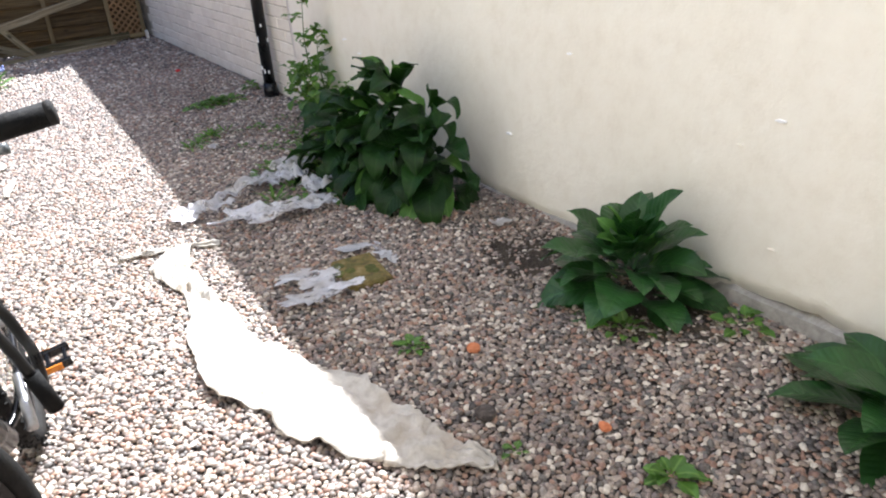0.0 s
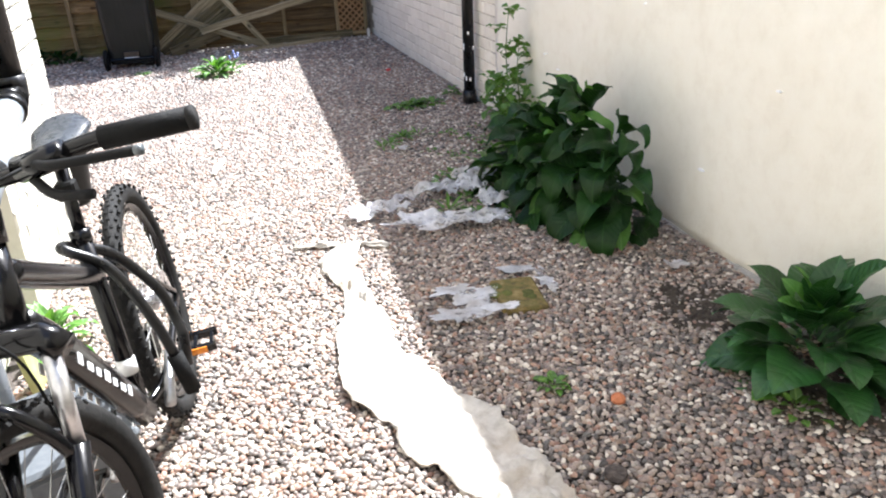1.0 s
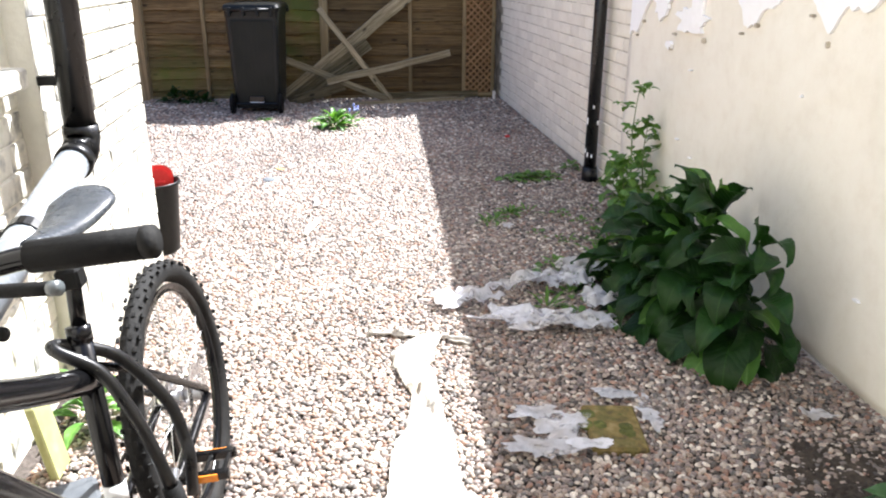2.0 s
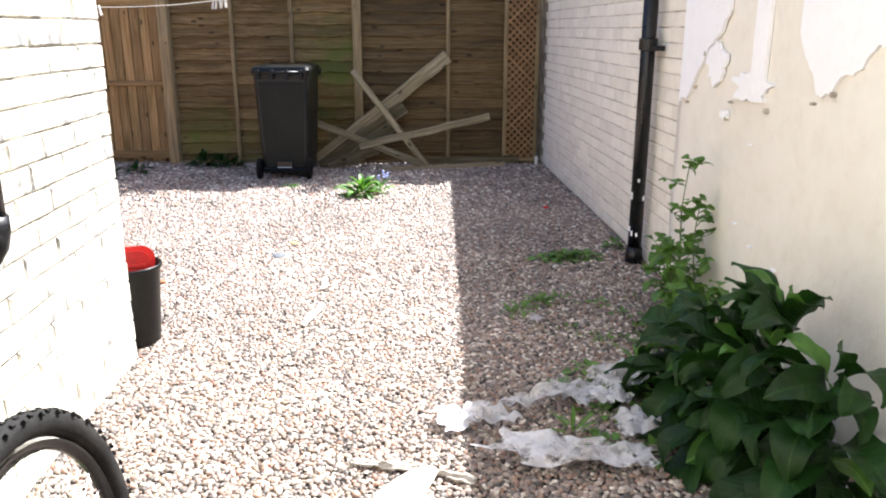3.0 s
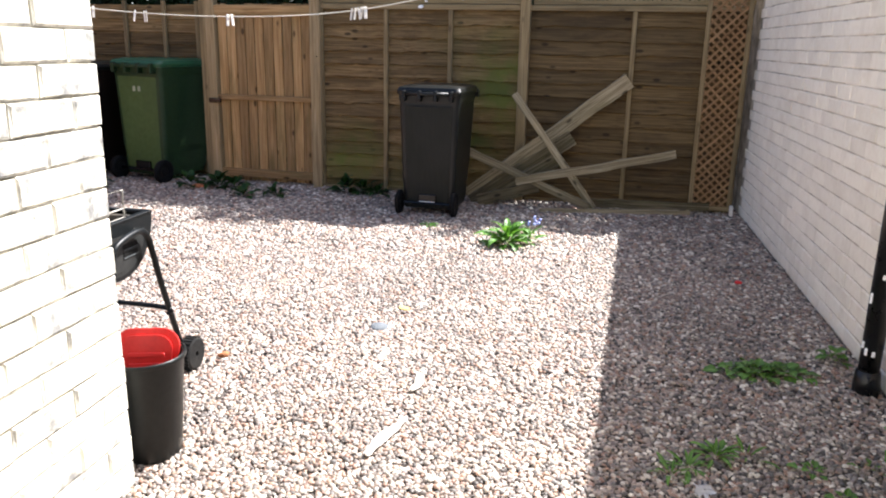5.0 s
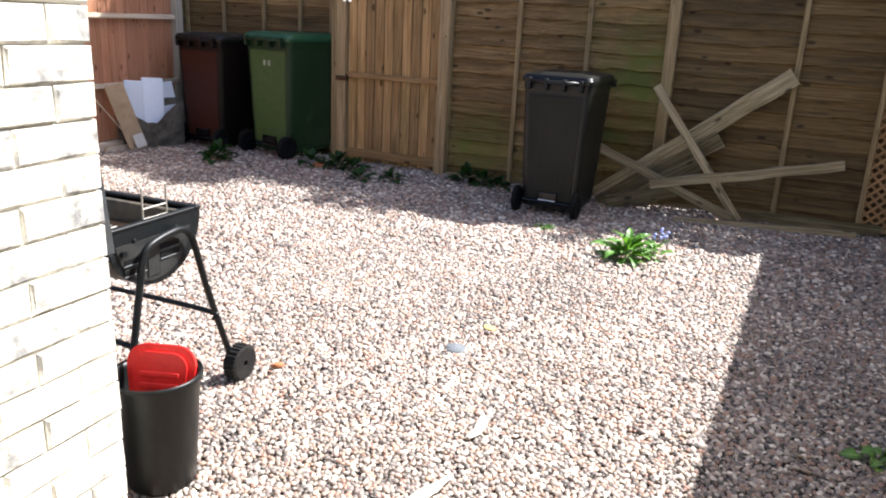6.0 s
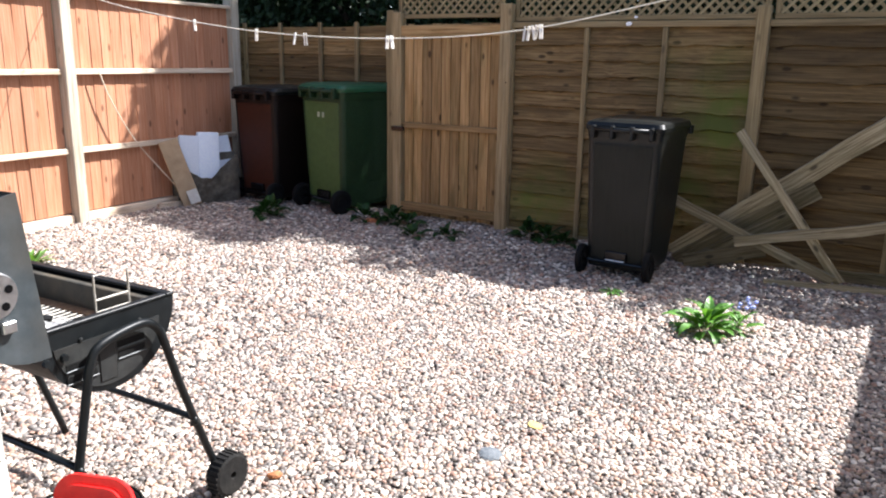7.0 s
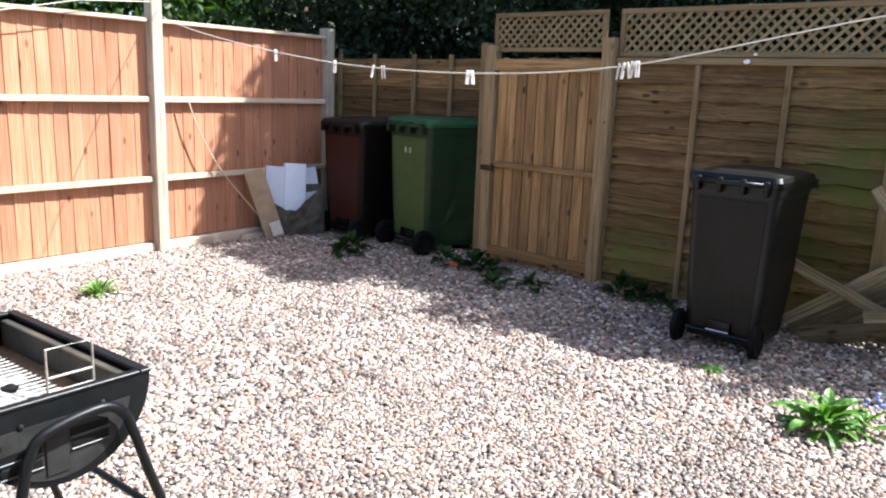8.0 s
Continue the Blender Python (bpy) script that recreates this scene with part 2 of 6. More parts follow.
M_POST = timber("grey_timber_post", (.27, .22, .16), (.42, .37, .29), (.52, .48, .39), 2, .4, .1, .4, (.22, .19, .12))
M_PLANK = timber("grey_weathered_plank", (.11, .083, .043), (.285, .228, .135), (.45, .38, .25), 0, .85, .22, .55, (.11, .092, .038), depth=0.006)
# lower boards: moss, plus the shade of the stack put into the colour
M_PLANK_DARK = timber("shaded_mossy_plank", (.045, .034, .017), (.125, .098, .052), (.24, .195, .12), 0, .8, .2, .6, (.06, .055, .02), depth=0.006)
M_BLACK_PLASTIC = surf("black_bin_plastic", ((.006, .007, .0065), (.008, .009, .0085), (.011, .012, .0115)), 60, 0.36, 0.08, patch=0.3, patch_scale=2.5,
                       patch_col=(.010, .011, .010), spec=0.3)
# bin fronts get brighter copies: the light on them is put into the colour
M_BLACK_FRONT_LIT = surf("scuffed_lit_black_plastic", ((.010, .0105, .0075), (.0135, .014, .010), (.019, .0195, .014)), 9, 0.55, 0.08, (6, 6, .6), patch=0.5, patch_scale=3, patch_col=(.022, .0215, .018), spec=0.2)
# green and brown bodies are kept dark, with their shaded sides in the colour
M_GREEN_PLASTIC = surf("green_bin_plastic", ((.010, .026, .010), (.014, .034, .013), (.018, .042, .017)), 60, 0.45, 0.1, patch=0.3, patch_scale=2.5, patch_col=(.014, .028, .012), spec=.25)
M_GREEN_FRONT_LIT = surf("lit_green_plastic", ((.050, .090, .026), (.062, .108, .034), (.074, .122, .042)), 25, 0.5, 0.1, patch=0.4, patch_scale=3.5, patch_col=(.040, .072, .026), spec=.25)
M_GREEN_LID = surf("dark_green_lid_plastic", ((.012, .062, .026), (.018, .08, .035), (.024, .095, .044)), 60, 0.42, 0.1)
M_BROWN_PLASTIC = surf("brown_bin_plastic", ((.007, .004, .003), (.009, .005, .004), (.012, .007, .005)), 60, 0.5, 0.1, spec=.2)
M_BROWN_FRONT_LIT = surf("lit_red_brown_plastic", ((.030, .009, .005), (.039, .012, .007), (.048, .016, .009)), 25, 0.5, 0.1, patch=.4, patch_scale=3, spec=.2)
M_PIPE = surf("black_gloss_pipe", ((.004, .004, .0045), (.006, .006, .0065), (.009, .009, .009)), 30, 0.3, 0.03, patch=0.2, patch_col=(.012, .012, .011), spec=0.4)
M_RUBBER = surf("tyre_rubber", ((.006, .006, .006), (.010, .0098, .0095), (.018, .0175, .0165)), 60, 0.75, 0.3, patch=0.35, patch_scale=8, patch_col=(.04, .037, .033), spec=0.2)
M_BIKE = surf("gloss_black_frame", ((.003, .003, .0035), (.0035, .0035, .004), (.004, .004, .0048)), 40, 0.17, 0.0, spec=0.32, patch=0, vary=0.05)
M_GRIP = surf("black_grip_rubber", ((.004, .004, .004), (.006, .006, .006), (.009, .009, .009)), 90, 0.7, 0.25, spec=0.15)
M_STEEL = surf("bright_steel", ((.55, .55, .55), (.65, .65, .66), (.72, .72, .73)), 40, 0.25, 0.05, metal=1.0, vary=0.05)
M_ALLOY = surf("brushed_alloy", ((.45, .45, .46), (.55, .55, .56), (.62, .62, .63)), 50, 0.38, 0.1, metal=1.0, vary=0.08)
M_AMBER = surf("amber_reflector", ((.75, .22, .02), (.85, .28, .03), (.9, .33, .05)), 60, 0.25, 0.1)
M_DECAL = surf("white_frame_lettering", ((.7, .7, .7), (.75, .75, .75), (.8, .8, .8)), 50, 0.45, 0.0)
M_RED = surf("red_plastic", ((.55, .012, .012), (.66, .02, .018), (.72, .03, .025)), 30, 0.35, 0.05, patch=0.25, patch_col=(.42, .01, .01))
M_PAIL = surf("dark_green_black_pail", ((.004, .005, .0048), (.006, .007, .0068), (.009, .010, .0098)), 40, 0.38, 0.08, patch=0.25, patch_col=(.03, .033, .03), spec=0.25)
M_GREY_PLASTIC = surf("grey_moulded_plastic", ((.10, .11, .125), (.125, .137, .15), (.145, .157, .17)), 60, 0.5, 0.1)
M_BBQ = surf("black_enamel_steel", ((.0035, .0045, .005), (.005, .0062, .007), (.008, .010, .011)), 25, 0.38, 0.06, patch=0.35, patch_scale=3.5, patch_col=(.011, .013, .014), spec=0.22)
M_BBQ_PLATE = surf("worn_enamel_plate", ((.014, .015, .015), (.020, .021, .021), (.028, .029, .028)), 25, 0.45, 0.1, patch=0.3, patch_scale=6, patch_col=(.03, .026, .02), spec=0.25)
M_BBQ_IN = surf("sooty_steel", ((.03, .027, .023), (.05, .046, .038), (.08, .073, .06)), 18, 0.6, 0.2, patch=0.5, patch_scale=5, patch_col=(.16, .12, .075))
M_ASH = surf("ash_and_charcoal", ((.03, .03, .03), (.40, .395, .39), (.74, .73, .72)), 30, 0.95, 0.6, patch=0.3, patch_scale=9)
M_LID = surf("weathered_lid_enamel", ((.024, .031, .036), (.037, .046, .051), (.056, .065, .071)), 14, 0.42, 0.12, patch=0.55, patch_scale=4.5, patch_col=(.055, .045, .033), spec=0.5)
# greyer than the lid ends: sun and sky sheen put into the colour
M_LID_TOP = surf("sheen_grey_enamel", ((.055, .065, .07), (.085, .097, .103), (.125, .137, .142)), 16, 0.36, 0.12, patch=0.4, patch_scale=4, patch_col=(.05, .055, .056), spec=0.7)
M_GRATE = surf("sooty_grill_wire", ((.25, .22, .18), (.38, .355, .31), (.50, .48, .44)), 60, 0.5, 0.2, metal=0.3, vary=0.1)
M_RUST = surf("rusty_steel", ((.10, .055, .028), (.19, .105, .052), (.27, .17, .09)), 30, 0.85, 0.4, patch=.5, patch_scale=8, patch_col=(.06, .04, .025))
M_CLOTH = surf("dirty_sun_bleached_fleece", ((.40, .365, .315), (.50, .465, .415), (.57, .54, .49)), 30, 0.95, 0.6, patch=0.55, patch_scale=7, patch_col=(.34, .265, .185), depth=0.01)
M_PLASTIC_SHEET = surf("torn_clear_white_sheeting", ((.60, .60, .62), (.80, .80, .83), (.90, .90, .93)), 14, 0.35, 0.9, patch=0.5, patch_scale=8, patch_col=(.50, .44, .37), depth=0.02)
_n, _l = M_PLASTIC_SHEET.node_tree.nodes, M_PLASTIC_SHEET.node_tree.links
_tr, _mx, _nz, _rg = _n.new("ShaderNodeBsdfTransparent"), _n.new("ShaderNodeMixShader"), _n.new("ShaderNodeTexNoise"), _n.new("ShaderNodeMapRange")
_nz.inputs["Scale"].default_value = 17
_nz.inputs["Detail"].default_value = 5
for _k, _v in (("From Min", .53), ("From Max", .62), ("To Min", .06), ("To Max", .85)):
    _rg.inputs[_k].default_value = _v
_l.new(_n.new("ShaderNodeTexCoord").outputs["Object"], _nz.inputs["Vector"])
_l.new(_nz.outputs["Fac"], _rg.inputs["Value"])
_l.new(_rg.outputs[0], _mx.inputs[0])
_l.new(_n["Principled BSDF"].outputs[0], _mx.inputs[1])
_l.new(_tr.outputs[0], _mx.inputs[2])
_l.new(_mx.outputs[0], _n["Material Output"].inputs["Surface"])
M_MOSS_SLAB = surf("mossy_paving_stone", ((.08, .062, .026), (.20, .145, .045), (.31, .24, .11)), 30, 0.9, 0.8, patch=0.7, patch_scale=14, patch_col=(.075, .085, .02))
M_MOSS = surf("moss", ((.05, .06, .012), (.09, .10, .02), (.14, .14, .035)), 60, 0.95, 0.8)
M_TERRACOTTA = surf("terracotta_shard", ((.42, .13, .055), (.52, .18, .08), (.58, .23, .11)), 40, 0.85, 0.4)
M_CARD = surf("brown_cardboard", ((.36, .25, .15), (.43, .31, .19), (.48, .36, .23)), 14, 0.9, 0.2, patch=0.3, patch_scale=5)
M_CARD_IN = surf("dirty_grey_cardboard", ((.10, .085, .065), (.19, .165, .13), (.3, .265, .215)), 14, 0.95, 0.4, patch=0.4, patch_scale=6)
M_FOAM = surf("white_polystyrene", ((.72, .77, .84), (.78, .82, .88), (.82, .86, .9)), 80, 0.8, 0.25, patch=0.1)
M_ROPE = surf("cream_washing_line", ((.60, .55, .44), (.68, .63, .52), (.74, .70, .6)), 120, 0.8, 0.3)
M_CORD = surf("pale_tan_cord", ((.56, .44, .31), (.64, .53, .40), (.70, .60, .48)), 120, 0.85, 0.3)
M_PEG = surf("pale_peg", ((.70, .66, .58), (.76, .72, .65), (.80, .78, .72)), 60, 0.7, 0.1)
M_SLATE = surf("grey_slate_chip", ((.07, .08, .092), (.10, .113, .125), (.14, .152, .165)), 40, 0.7, 0.4)
M_PIPE_GREY = surf("grey_plastic_pipe", ((.24, .265, .295), (.26, .285, .315), (.28, .305, .335)), 12, 0.28, 0.02, patch=0.15, patch_scale=3, patch_col=(.20, .215, .235), spec=0.6, vary=.04)
# black cover; its silver-blue sky reflection is put into the base colour
M_SADDLE = surf("sky_sheen_saddle_cover", ((.085, .095, .11), (.095, .105, .12), (.105, .118, .135)), 50, 0.28, 0.02, spec=0.7, patch=.2, patch_scale=6)
M_MARK = surf("faded_white_mark", ((.22, .25, .17), (.30, .33, .24), (.38, .40, .31)), 70, 0.8, 0.1)
M_FRAME = surf("white_window_frame", ((.78, .78, .77), (.82, .82, .81), (.84, .84, .83)), 40, 0.35, 0.05)
M_HOSTA = leafy("broad_green_leaf", (.005, .021, .0035), (.017, .054, .009), 0.45, 0.14, 0.22)
M_BROADLEAF = leafy("glossy_oval_leaf", (.013, .046, .011), (.034, .105, .026), 0.34, 0.15)
M_HOSTA_LIGHT = leafy("young_green_leaf", (.05, .14, .022), (.11, .25, .05))
M_WEED = leafy("weed_leaf", (.045, .115, .018), (.11, .22, .04))
M_WEED_BRIGHT = leafy("bright_weed_leaf", (.05, .135, .02), (.10, .225, .038))
# same tree foliage: dark and bright copies put shade and sun into the colour
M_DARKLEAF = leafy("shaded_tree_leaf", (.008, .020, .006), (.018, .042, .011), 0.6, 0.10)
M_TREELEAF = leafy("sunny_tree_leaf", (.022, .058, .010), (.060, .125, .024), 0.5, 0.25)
M_STEM = surf("green_stem", ((.10, .15, .05), (.15, .20, .07), (.2, .25, .1)), 40, 0.7, 0.2)
M_BARK = surf("tree_bark", ((.08, .06, .045), (.13, .10, .075), (.19, .15, .11)), 16, 0.95, 0.9, (5, 5, 1))
M_BLUE = surf("blue_petal", ((.20, .24, .55), (.28, .33, .66), (.36, .4, .72)), 40, 0.6, 0.1)
M_GLASS = bpy.data.materials.new("window_glass")
M_GLASS.use_nodes = True
_g = M_GLASS.node_tree.nodes["Principled BSDF"]
_g.inputs["Base Color"].default_value = (.02, .025, .03, 1)
_g.inputs["Roughness"].default_value = 0.06


# ---------------------------------------------------------------- mesh helpers
def finish(name, bm, material, parent=None, label="", smooth=False):
    me = bpy.data.meshes.new(name)
    bm.normal_update()
    bm.to_mesh(me)
    bm.free()
    me.materials.append(material)
    if smooth:
        for p in me.polygons:
            p.use_smooth = True
    ob = new(name, me)
    if parent:
        ob.parent = parent
    if label:
        ob["label"] = label
    return ob


def part(name, bm, material, parent, label="", smooth=False):
    return finish(name, bm, material, parent, label, smooth)


def share(name, me, m, parent):
    """A piece of its own on a shared mesh."""
    ob = new(name, me)
    ob.parent = parent
    ob.matrix_basis = m
    return ob


def thing(name, m, label, category, group=""):
    ob = new(name)
    ob.matrix_basis = m
    ob.empty_display_size = 0.1
    return tagged(ob, label, category, group)


def mesh_of(name, bm, material, smooth=False):
    me = bpy.data.meshes.new(name)
    bm.normal_update()
    bm.to_mesh(me)
    bm.free()
    me.materials.append(material)
    if smooth:
        for p in me.polygons:
            p.use_smooth = True
    return me


def add_box(bm, lo, hi, bevel=0.0, m=None):
    c = [(a + b) / 2 for a, b in zip(lo, hi)]
    s = [abs(b - a) for a, b in zip(lo, hi)]
    g = bmesh.ops.create_cube(bm, size=1.0)
    vs = g["verts"]
    for v in vs:
        v.co = Vector((v.co.x * s[0] + c[0], v.co.y * s[1] + c[1], v.co.z * s[2] + c[2]))
    if bevel:
        es = list({e for v in vs for e in v.link_edges})
        r = bmesh.ops.bevel(bm, geom=es, offset=bevel, segments=1, affect="EDGES", profile=0.5)
        vs = list({v for f in r["faces"] for v in f.verts} | {v for v in vs if v.is_valid})
    if m is not None:
        for v in vs:
            v.co = m @ v.co
    return vs


def box(lo, hi, bevel=0.0):
    bm = bmesh.new()
    add_box(bm, lo, hi, bevel)
    return bm


def add_tube(bm, pts, r, sides=10, closed=False, caps=True):
    """A round bar through pts; r is a radius or one for each point."""
    pts = [Vector(p) for p in pts]
    n = len(pts)
    rs = r if isinstance(r, (list, tuple)) else [r] * n
    rings, side = [], None
    for i, p in enumerate(pts):
        a = pts[(i - 1) % n] if (closed or i) else p
        b = pts[(i + 1) % n] if (closed or i < n - 1) else p
        d = (b - a).normalized()
        if side is None:
            up = Vector((0, 0, 1)) if abs(d.z) < 0.9 else Vector((1, 0, 0))
            side = d.cross(up).normalized()
        else:
            side = (side - d * side.dot(d)).normalized()
        up = side.cross(d)
        rings.append([bm.verts.new(p + (side * math.cos(2 * math.pi * k / sides) + up * math.sin(2 * math.pi * k / sides)) * rs[i]) for k in range(sides)])
    for i in range(n if closed else n - 1):
        a, b = rings[i], rings[(i + 1) % n]
        for k in range(sides):
            bm.faces.new((a[k], a[(k + 1) % sides], b[(k + 1) % sides], b[k]))
    if caps and not closed:
        bm.faces.new(rings[0][::-1])
        bm.faces.new(rings[-1])


def tube(pts, r, sides=10, closed=False):
    bm = bmesh.new()
    add_tube(bm, pts, r, sides, closed)
    bmesh.ops.recalc_face_normals(bm, faces=bm.faces)
    return bm


def arc(c, r, a0, a1, n, axis="x"):
    """Points on an arc round c, degrees, in the plane square to axis."""
    out = []
    for i in range(n + 1):
        a = radians(a0 + (a1 - a0) * i / n)
        u, v = r * math.cos(a), r * math.sin(a)
        out.append(Vector(c) + (Vector((0, u, v)) if axis == "x" else Vector((u, 0, v)) if axis == "y" else Vector((u, v, 0))))
    return out


def smooth_path(ctrl, n=24):
    """A curve through the control points."""
    c = [Vector(p) for p in ctrl]
    c = [c[0] * 2 - c[1]] + c + [c[-1] * 2 - c[-2]]
    out = []
    for s in range(len(c) - 3):
        p0, p1, p2, p3 = c[s:s + 4]
        k = max(2, n // (len(c) - 3))
        for i in range(k):
            t = i / k
            out.append(0.5 * ((2 * p1) + (p2 - p0) * t + (2 * p0 - 5 * p1 + 4 * p2 - p3) * t * t + (3 * p1 - p0 - 3 * p2 + p3) * t ** 3))
    out.append(c[-2])
    return out


def lathe(profile, sides=32, m=None):
    """A turned body: (radius, height) pairs round the z axis."""
    bm = bmesh.new()
    rings = [[bm.verts.new((r * math.cos(2 * math.pi * k / sides), r * math.sin(2 * math.pi * k / sides), z)) for k in range(sides)] for r, z in profile]
    for a, b in zip(rings, rings[1:]):
        for k in range(sides):
            bm.faces.new((a[k], a[(k + 1) % sides], b[(k + 1) % sides], b[k]))
    if m is not None:
        for v in bm.verts:
            v.co = m @ v.co
    return bm


def rough_box(lx, ly, lz, seed, wob=0.004, cuts=6):
    """A sawn board along x: slightly bowed, with uneven edges."""
    rng = random.Random(seed)
    bm = bmesh.new()
    rings = []
    for i in range(cuts + 1):
        x = lx * (i / cuts - 0.5)
        dz, dy = rng.uniform(-wob, wob), rng.uniform(-wob, wob) * 0.5
        ring = []
        for sy, sz in ((-1, -1), (1, -1), (1, 1), (-1, 1)):
            ring.append(bm.verts.new((x, sy * ly / 2 + dy, sz * lz / 2 + dz + rng.uniform(-wob, wob) * 0.6)))
        rings.append(ring)
    for a, b in zip(rings, rings[1:]):
        for k in range(4):
            bm.faces.new((a[k], b[k], b[(k + 1) % 4], a[(k + 1) % 4]))
    bm.faces.new(rings[0])
    bm.faces.new(rings[-1][::-1])
    bmesh.ops.recalc_face_normals(bm, faces=bm.faces)
    return bm


def plank_pose(a, b, roll=0.0):
    """The pose that lays a board's x axis from a to b."""
    a, b = Vector(a), Vector(b)
    d = b - a
    q = d.to_track_quat("X", "Z")
    return Matrix.Translation((a + b) / 2) @ q.to_matrix().to_4x4() @ pose(0, 0, 0, roll)


# ---------------------------------------------------------------- ground
WALL_X = 1.86       # face of the long cream wall
LEFT_X = -0.73      # face of the house wall beside the bicycle
FENCE_A = Vector((1.82, 8.93, 0))
FENCE_D = Vector((-3.78, 0.19, 0)).normalized()
ORANGE_X = -5.1


def fence_pose(u, z=0.0, out=0.0):
    """A place u metres along the back fence from the cream wall; out: towards the yard. Local x runs along the fence, y away from the yard."""
    rz = math.degrees(math.atan2(-FENCE_D.y, -FENCE_D.x))
    p = FENCE_A + FENCE_D * u + Vector((FENCE_D.y, -FENCE_D.x, 0)) * 0
    nrm = Vector((-FENCE_D.y, FENCE_D.x, 0))
    if nrm.y > 0:
        nrm = -nrm
    p = p + nrm * out
    return pose(p.x, p.y, z, 0, 0, rz)


def sheet(name, x0, x1, y0, y1, nx, ny, z, material, wave=0.0):
    bm = bmesh.new()
    g = [[bm.verts.new((x0 + (x1 - x0) * i / nx, y0 + (y1 - y0) * j / ny, z + wave * noise.noise((i * 0.37, j * 0.41, 3.3)))) for j in range(ny + 1)] for i in range(nx + 1)]
    for i in range(nx):
        for j in range(ny):
            bm.faces.new((g[i][j], g[i + 1][j], g[i + 1][j + 1], g[i][j + 1]))
    return finish(name, bm, material)


ground = tagged(sheet("ground", -150, 150, -150, 150, 30, 30, -0.006, M_SOIL), "gritty brown soil under and beyond the gravel", "ground", kind="structure")


def gravel_bed(name, areas, seed):
    """River pebbles, strewn on a jittered lattice; each is a low dome of its own size and turn. areas: x0, x1, y0, y1, spacing."""
    rng = np.random.default_rng(seed)
    pts = []
    for x0, x1, y0, y1, sp in areas:
        nx, ny = int((x1 - x0) / sp), int((y1 - y0) / (sp * 0.9))
        gx, gy = np.meshgrid(np.arange(nx), np.arange(ny), indexing="ij")
        px = x0 + (gx + 0.5 * (gy % 2) + rng.uniform(-.42, .42, gx.shape)) * sp
        py = y0 + (gy + rng.uniform(-.42, .42, gx.shape)) * sp * 0.9
        keep = np.ones(px.shape, bool)
        keep &= ~((px < LEFT_X - 0.02) & (py < 4.0))
        pts.append(np.stack([px[keep], py[keep], np.full(keep.sum(), sp)], 1))
    p = np.concatenate(pts)
    n = len(p)
    ang = np.arange(6) * np.pi / 3
    base = [(np.cos(a), np.sin(a), -.25) for a in ang] + [(.80 * np.cos(a + .5), .80 * np.sin(a + .5), .55) for a in ang] + [(0, 0, .86)]
    base = np.array(base)
    tris = []
    for k in range(6):
        k2 = (k + 1) % 6
        tris += [(k, k2, 6 + k), (k2, 6 + k2, 6 + k), (6 + k, 6 + k2, 12)]
    tris = np.array(tris)
    size = p[:, 2] * rng.uniform(.44, .82, n)
    lx, ly, lz = size * rng.uniform(.95, 1.35, n), size * rng.uniform(.68, .98, n), size * rng.uniform(.45, .75, n)
    rot = rng.uniform(0, 2 * np.pi, n)
    tilt = rng.normal(0, .28, n)
    jit = 1 + rng.uniform(-.16, .16, (n, 13, 1))
    v = base[None] * jit * np.stack([lx, ly, lz], 1)[:, None, :]
    ct, st = np.cos(tilt)[:, None], np.sin(tilt)[:, None]
    vx, vz = v[..., 0] * ct - v[..., 2] * st, v[..., 0] * st + v[..., 2] * ct
    c, s = np.cos(rot)[:, None], np.sin(rot)[:, None]
    wx, wy = vx * c - v[..., 1] * s, vx * s + v[..., 1] * c
    lift = rng.uniform(-.25, .45, n) * size
    co = np.stack([wx + p[:, :1], wy + p[:, 1:2], vz + lift[:, None]], 2).reshape(-1, 3)
    f = (tris[None] + (np.arange(n) * 13)[:, None, None]).reshape(-1)
    me = bpy.data.meshes.new(name)
    me.vertices.add(len(co))
    me.vertices.foreach_set("co", co.astype(np.float32).ravel())
    me.loops.add(len(f))
    me.loops.foreach_set("vertex_index", f.astype(np.int32))
    me.polygons.add(len(f) // 3)
    me.polygons.foreach_set("loop_start", (np.arange(len(f) // 3) * 3).astype(np.int32))
    me.polygons.foreach_set("loop_total", np.full(len(f) // 3, 3, np.int32))
    me.update(calc_edges=True)
    me.validate()
    me.shade_smooth()
    me.materials.append(M_PEBBLE)
    return new(name, me)


gravel = tagged(gravel_bed("gravel", [(-0.75, 1.86, -1.7, 0.5, 0.03), (-0.75, 1.86, 0.5, 5.2, 0.0156), (-1.9, 1.86, 5.2, 7.0, 0.0170), (-1.9, -0.75, 4.0, 5.2, 0.0170),
                                      (-5.1, -1.9, 3.5, 7.0, 0.0235), (-5.1, 1.86, 7.0, 9.3, 0.0235)], 5),
                "loose pinkish-brown river pebbles covering the whole yard", "gravel", kind="stuff")


# ---------------------------------------------------------------- walls
def prism(name, outline, x0, x1, material):
    """A wall along y: its outline in (y, z), between two x planes."""
    bm = bmesh.new()
    a = [bm.verts.new((x0, y, z)) for y, z in outline]
    b = [bm.verts.new((x1, y, z)) for y, z in outline]
    bm.faces.new(a)
    bm.faces.new(b[::-1])
    for i in range(len(a)):
        j = (i + 1) % len(a)
        bm.faces.new((a[j], a[i], b[i], b[j]))
    bmesh.ops.recalc_face_normals(bm, faces=bm.faces)
    return finish(name, bm, material)


def top_at(y):
    """Height of the long wall's unseen sloping top, fitted to its shadow edge."""
    return 2.36 - 0.0925 * (y - 3.2) if y < 7.2 else 1.99 - 0.085 * (y - 7.2)


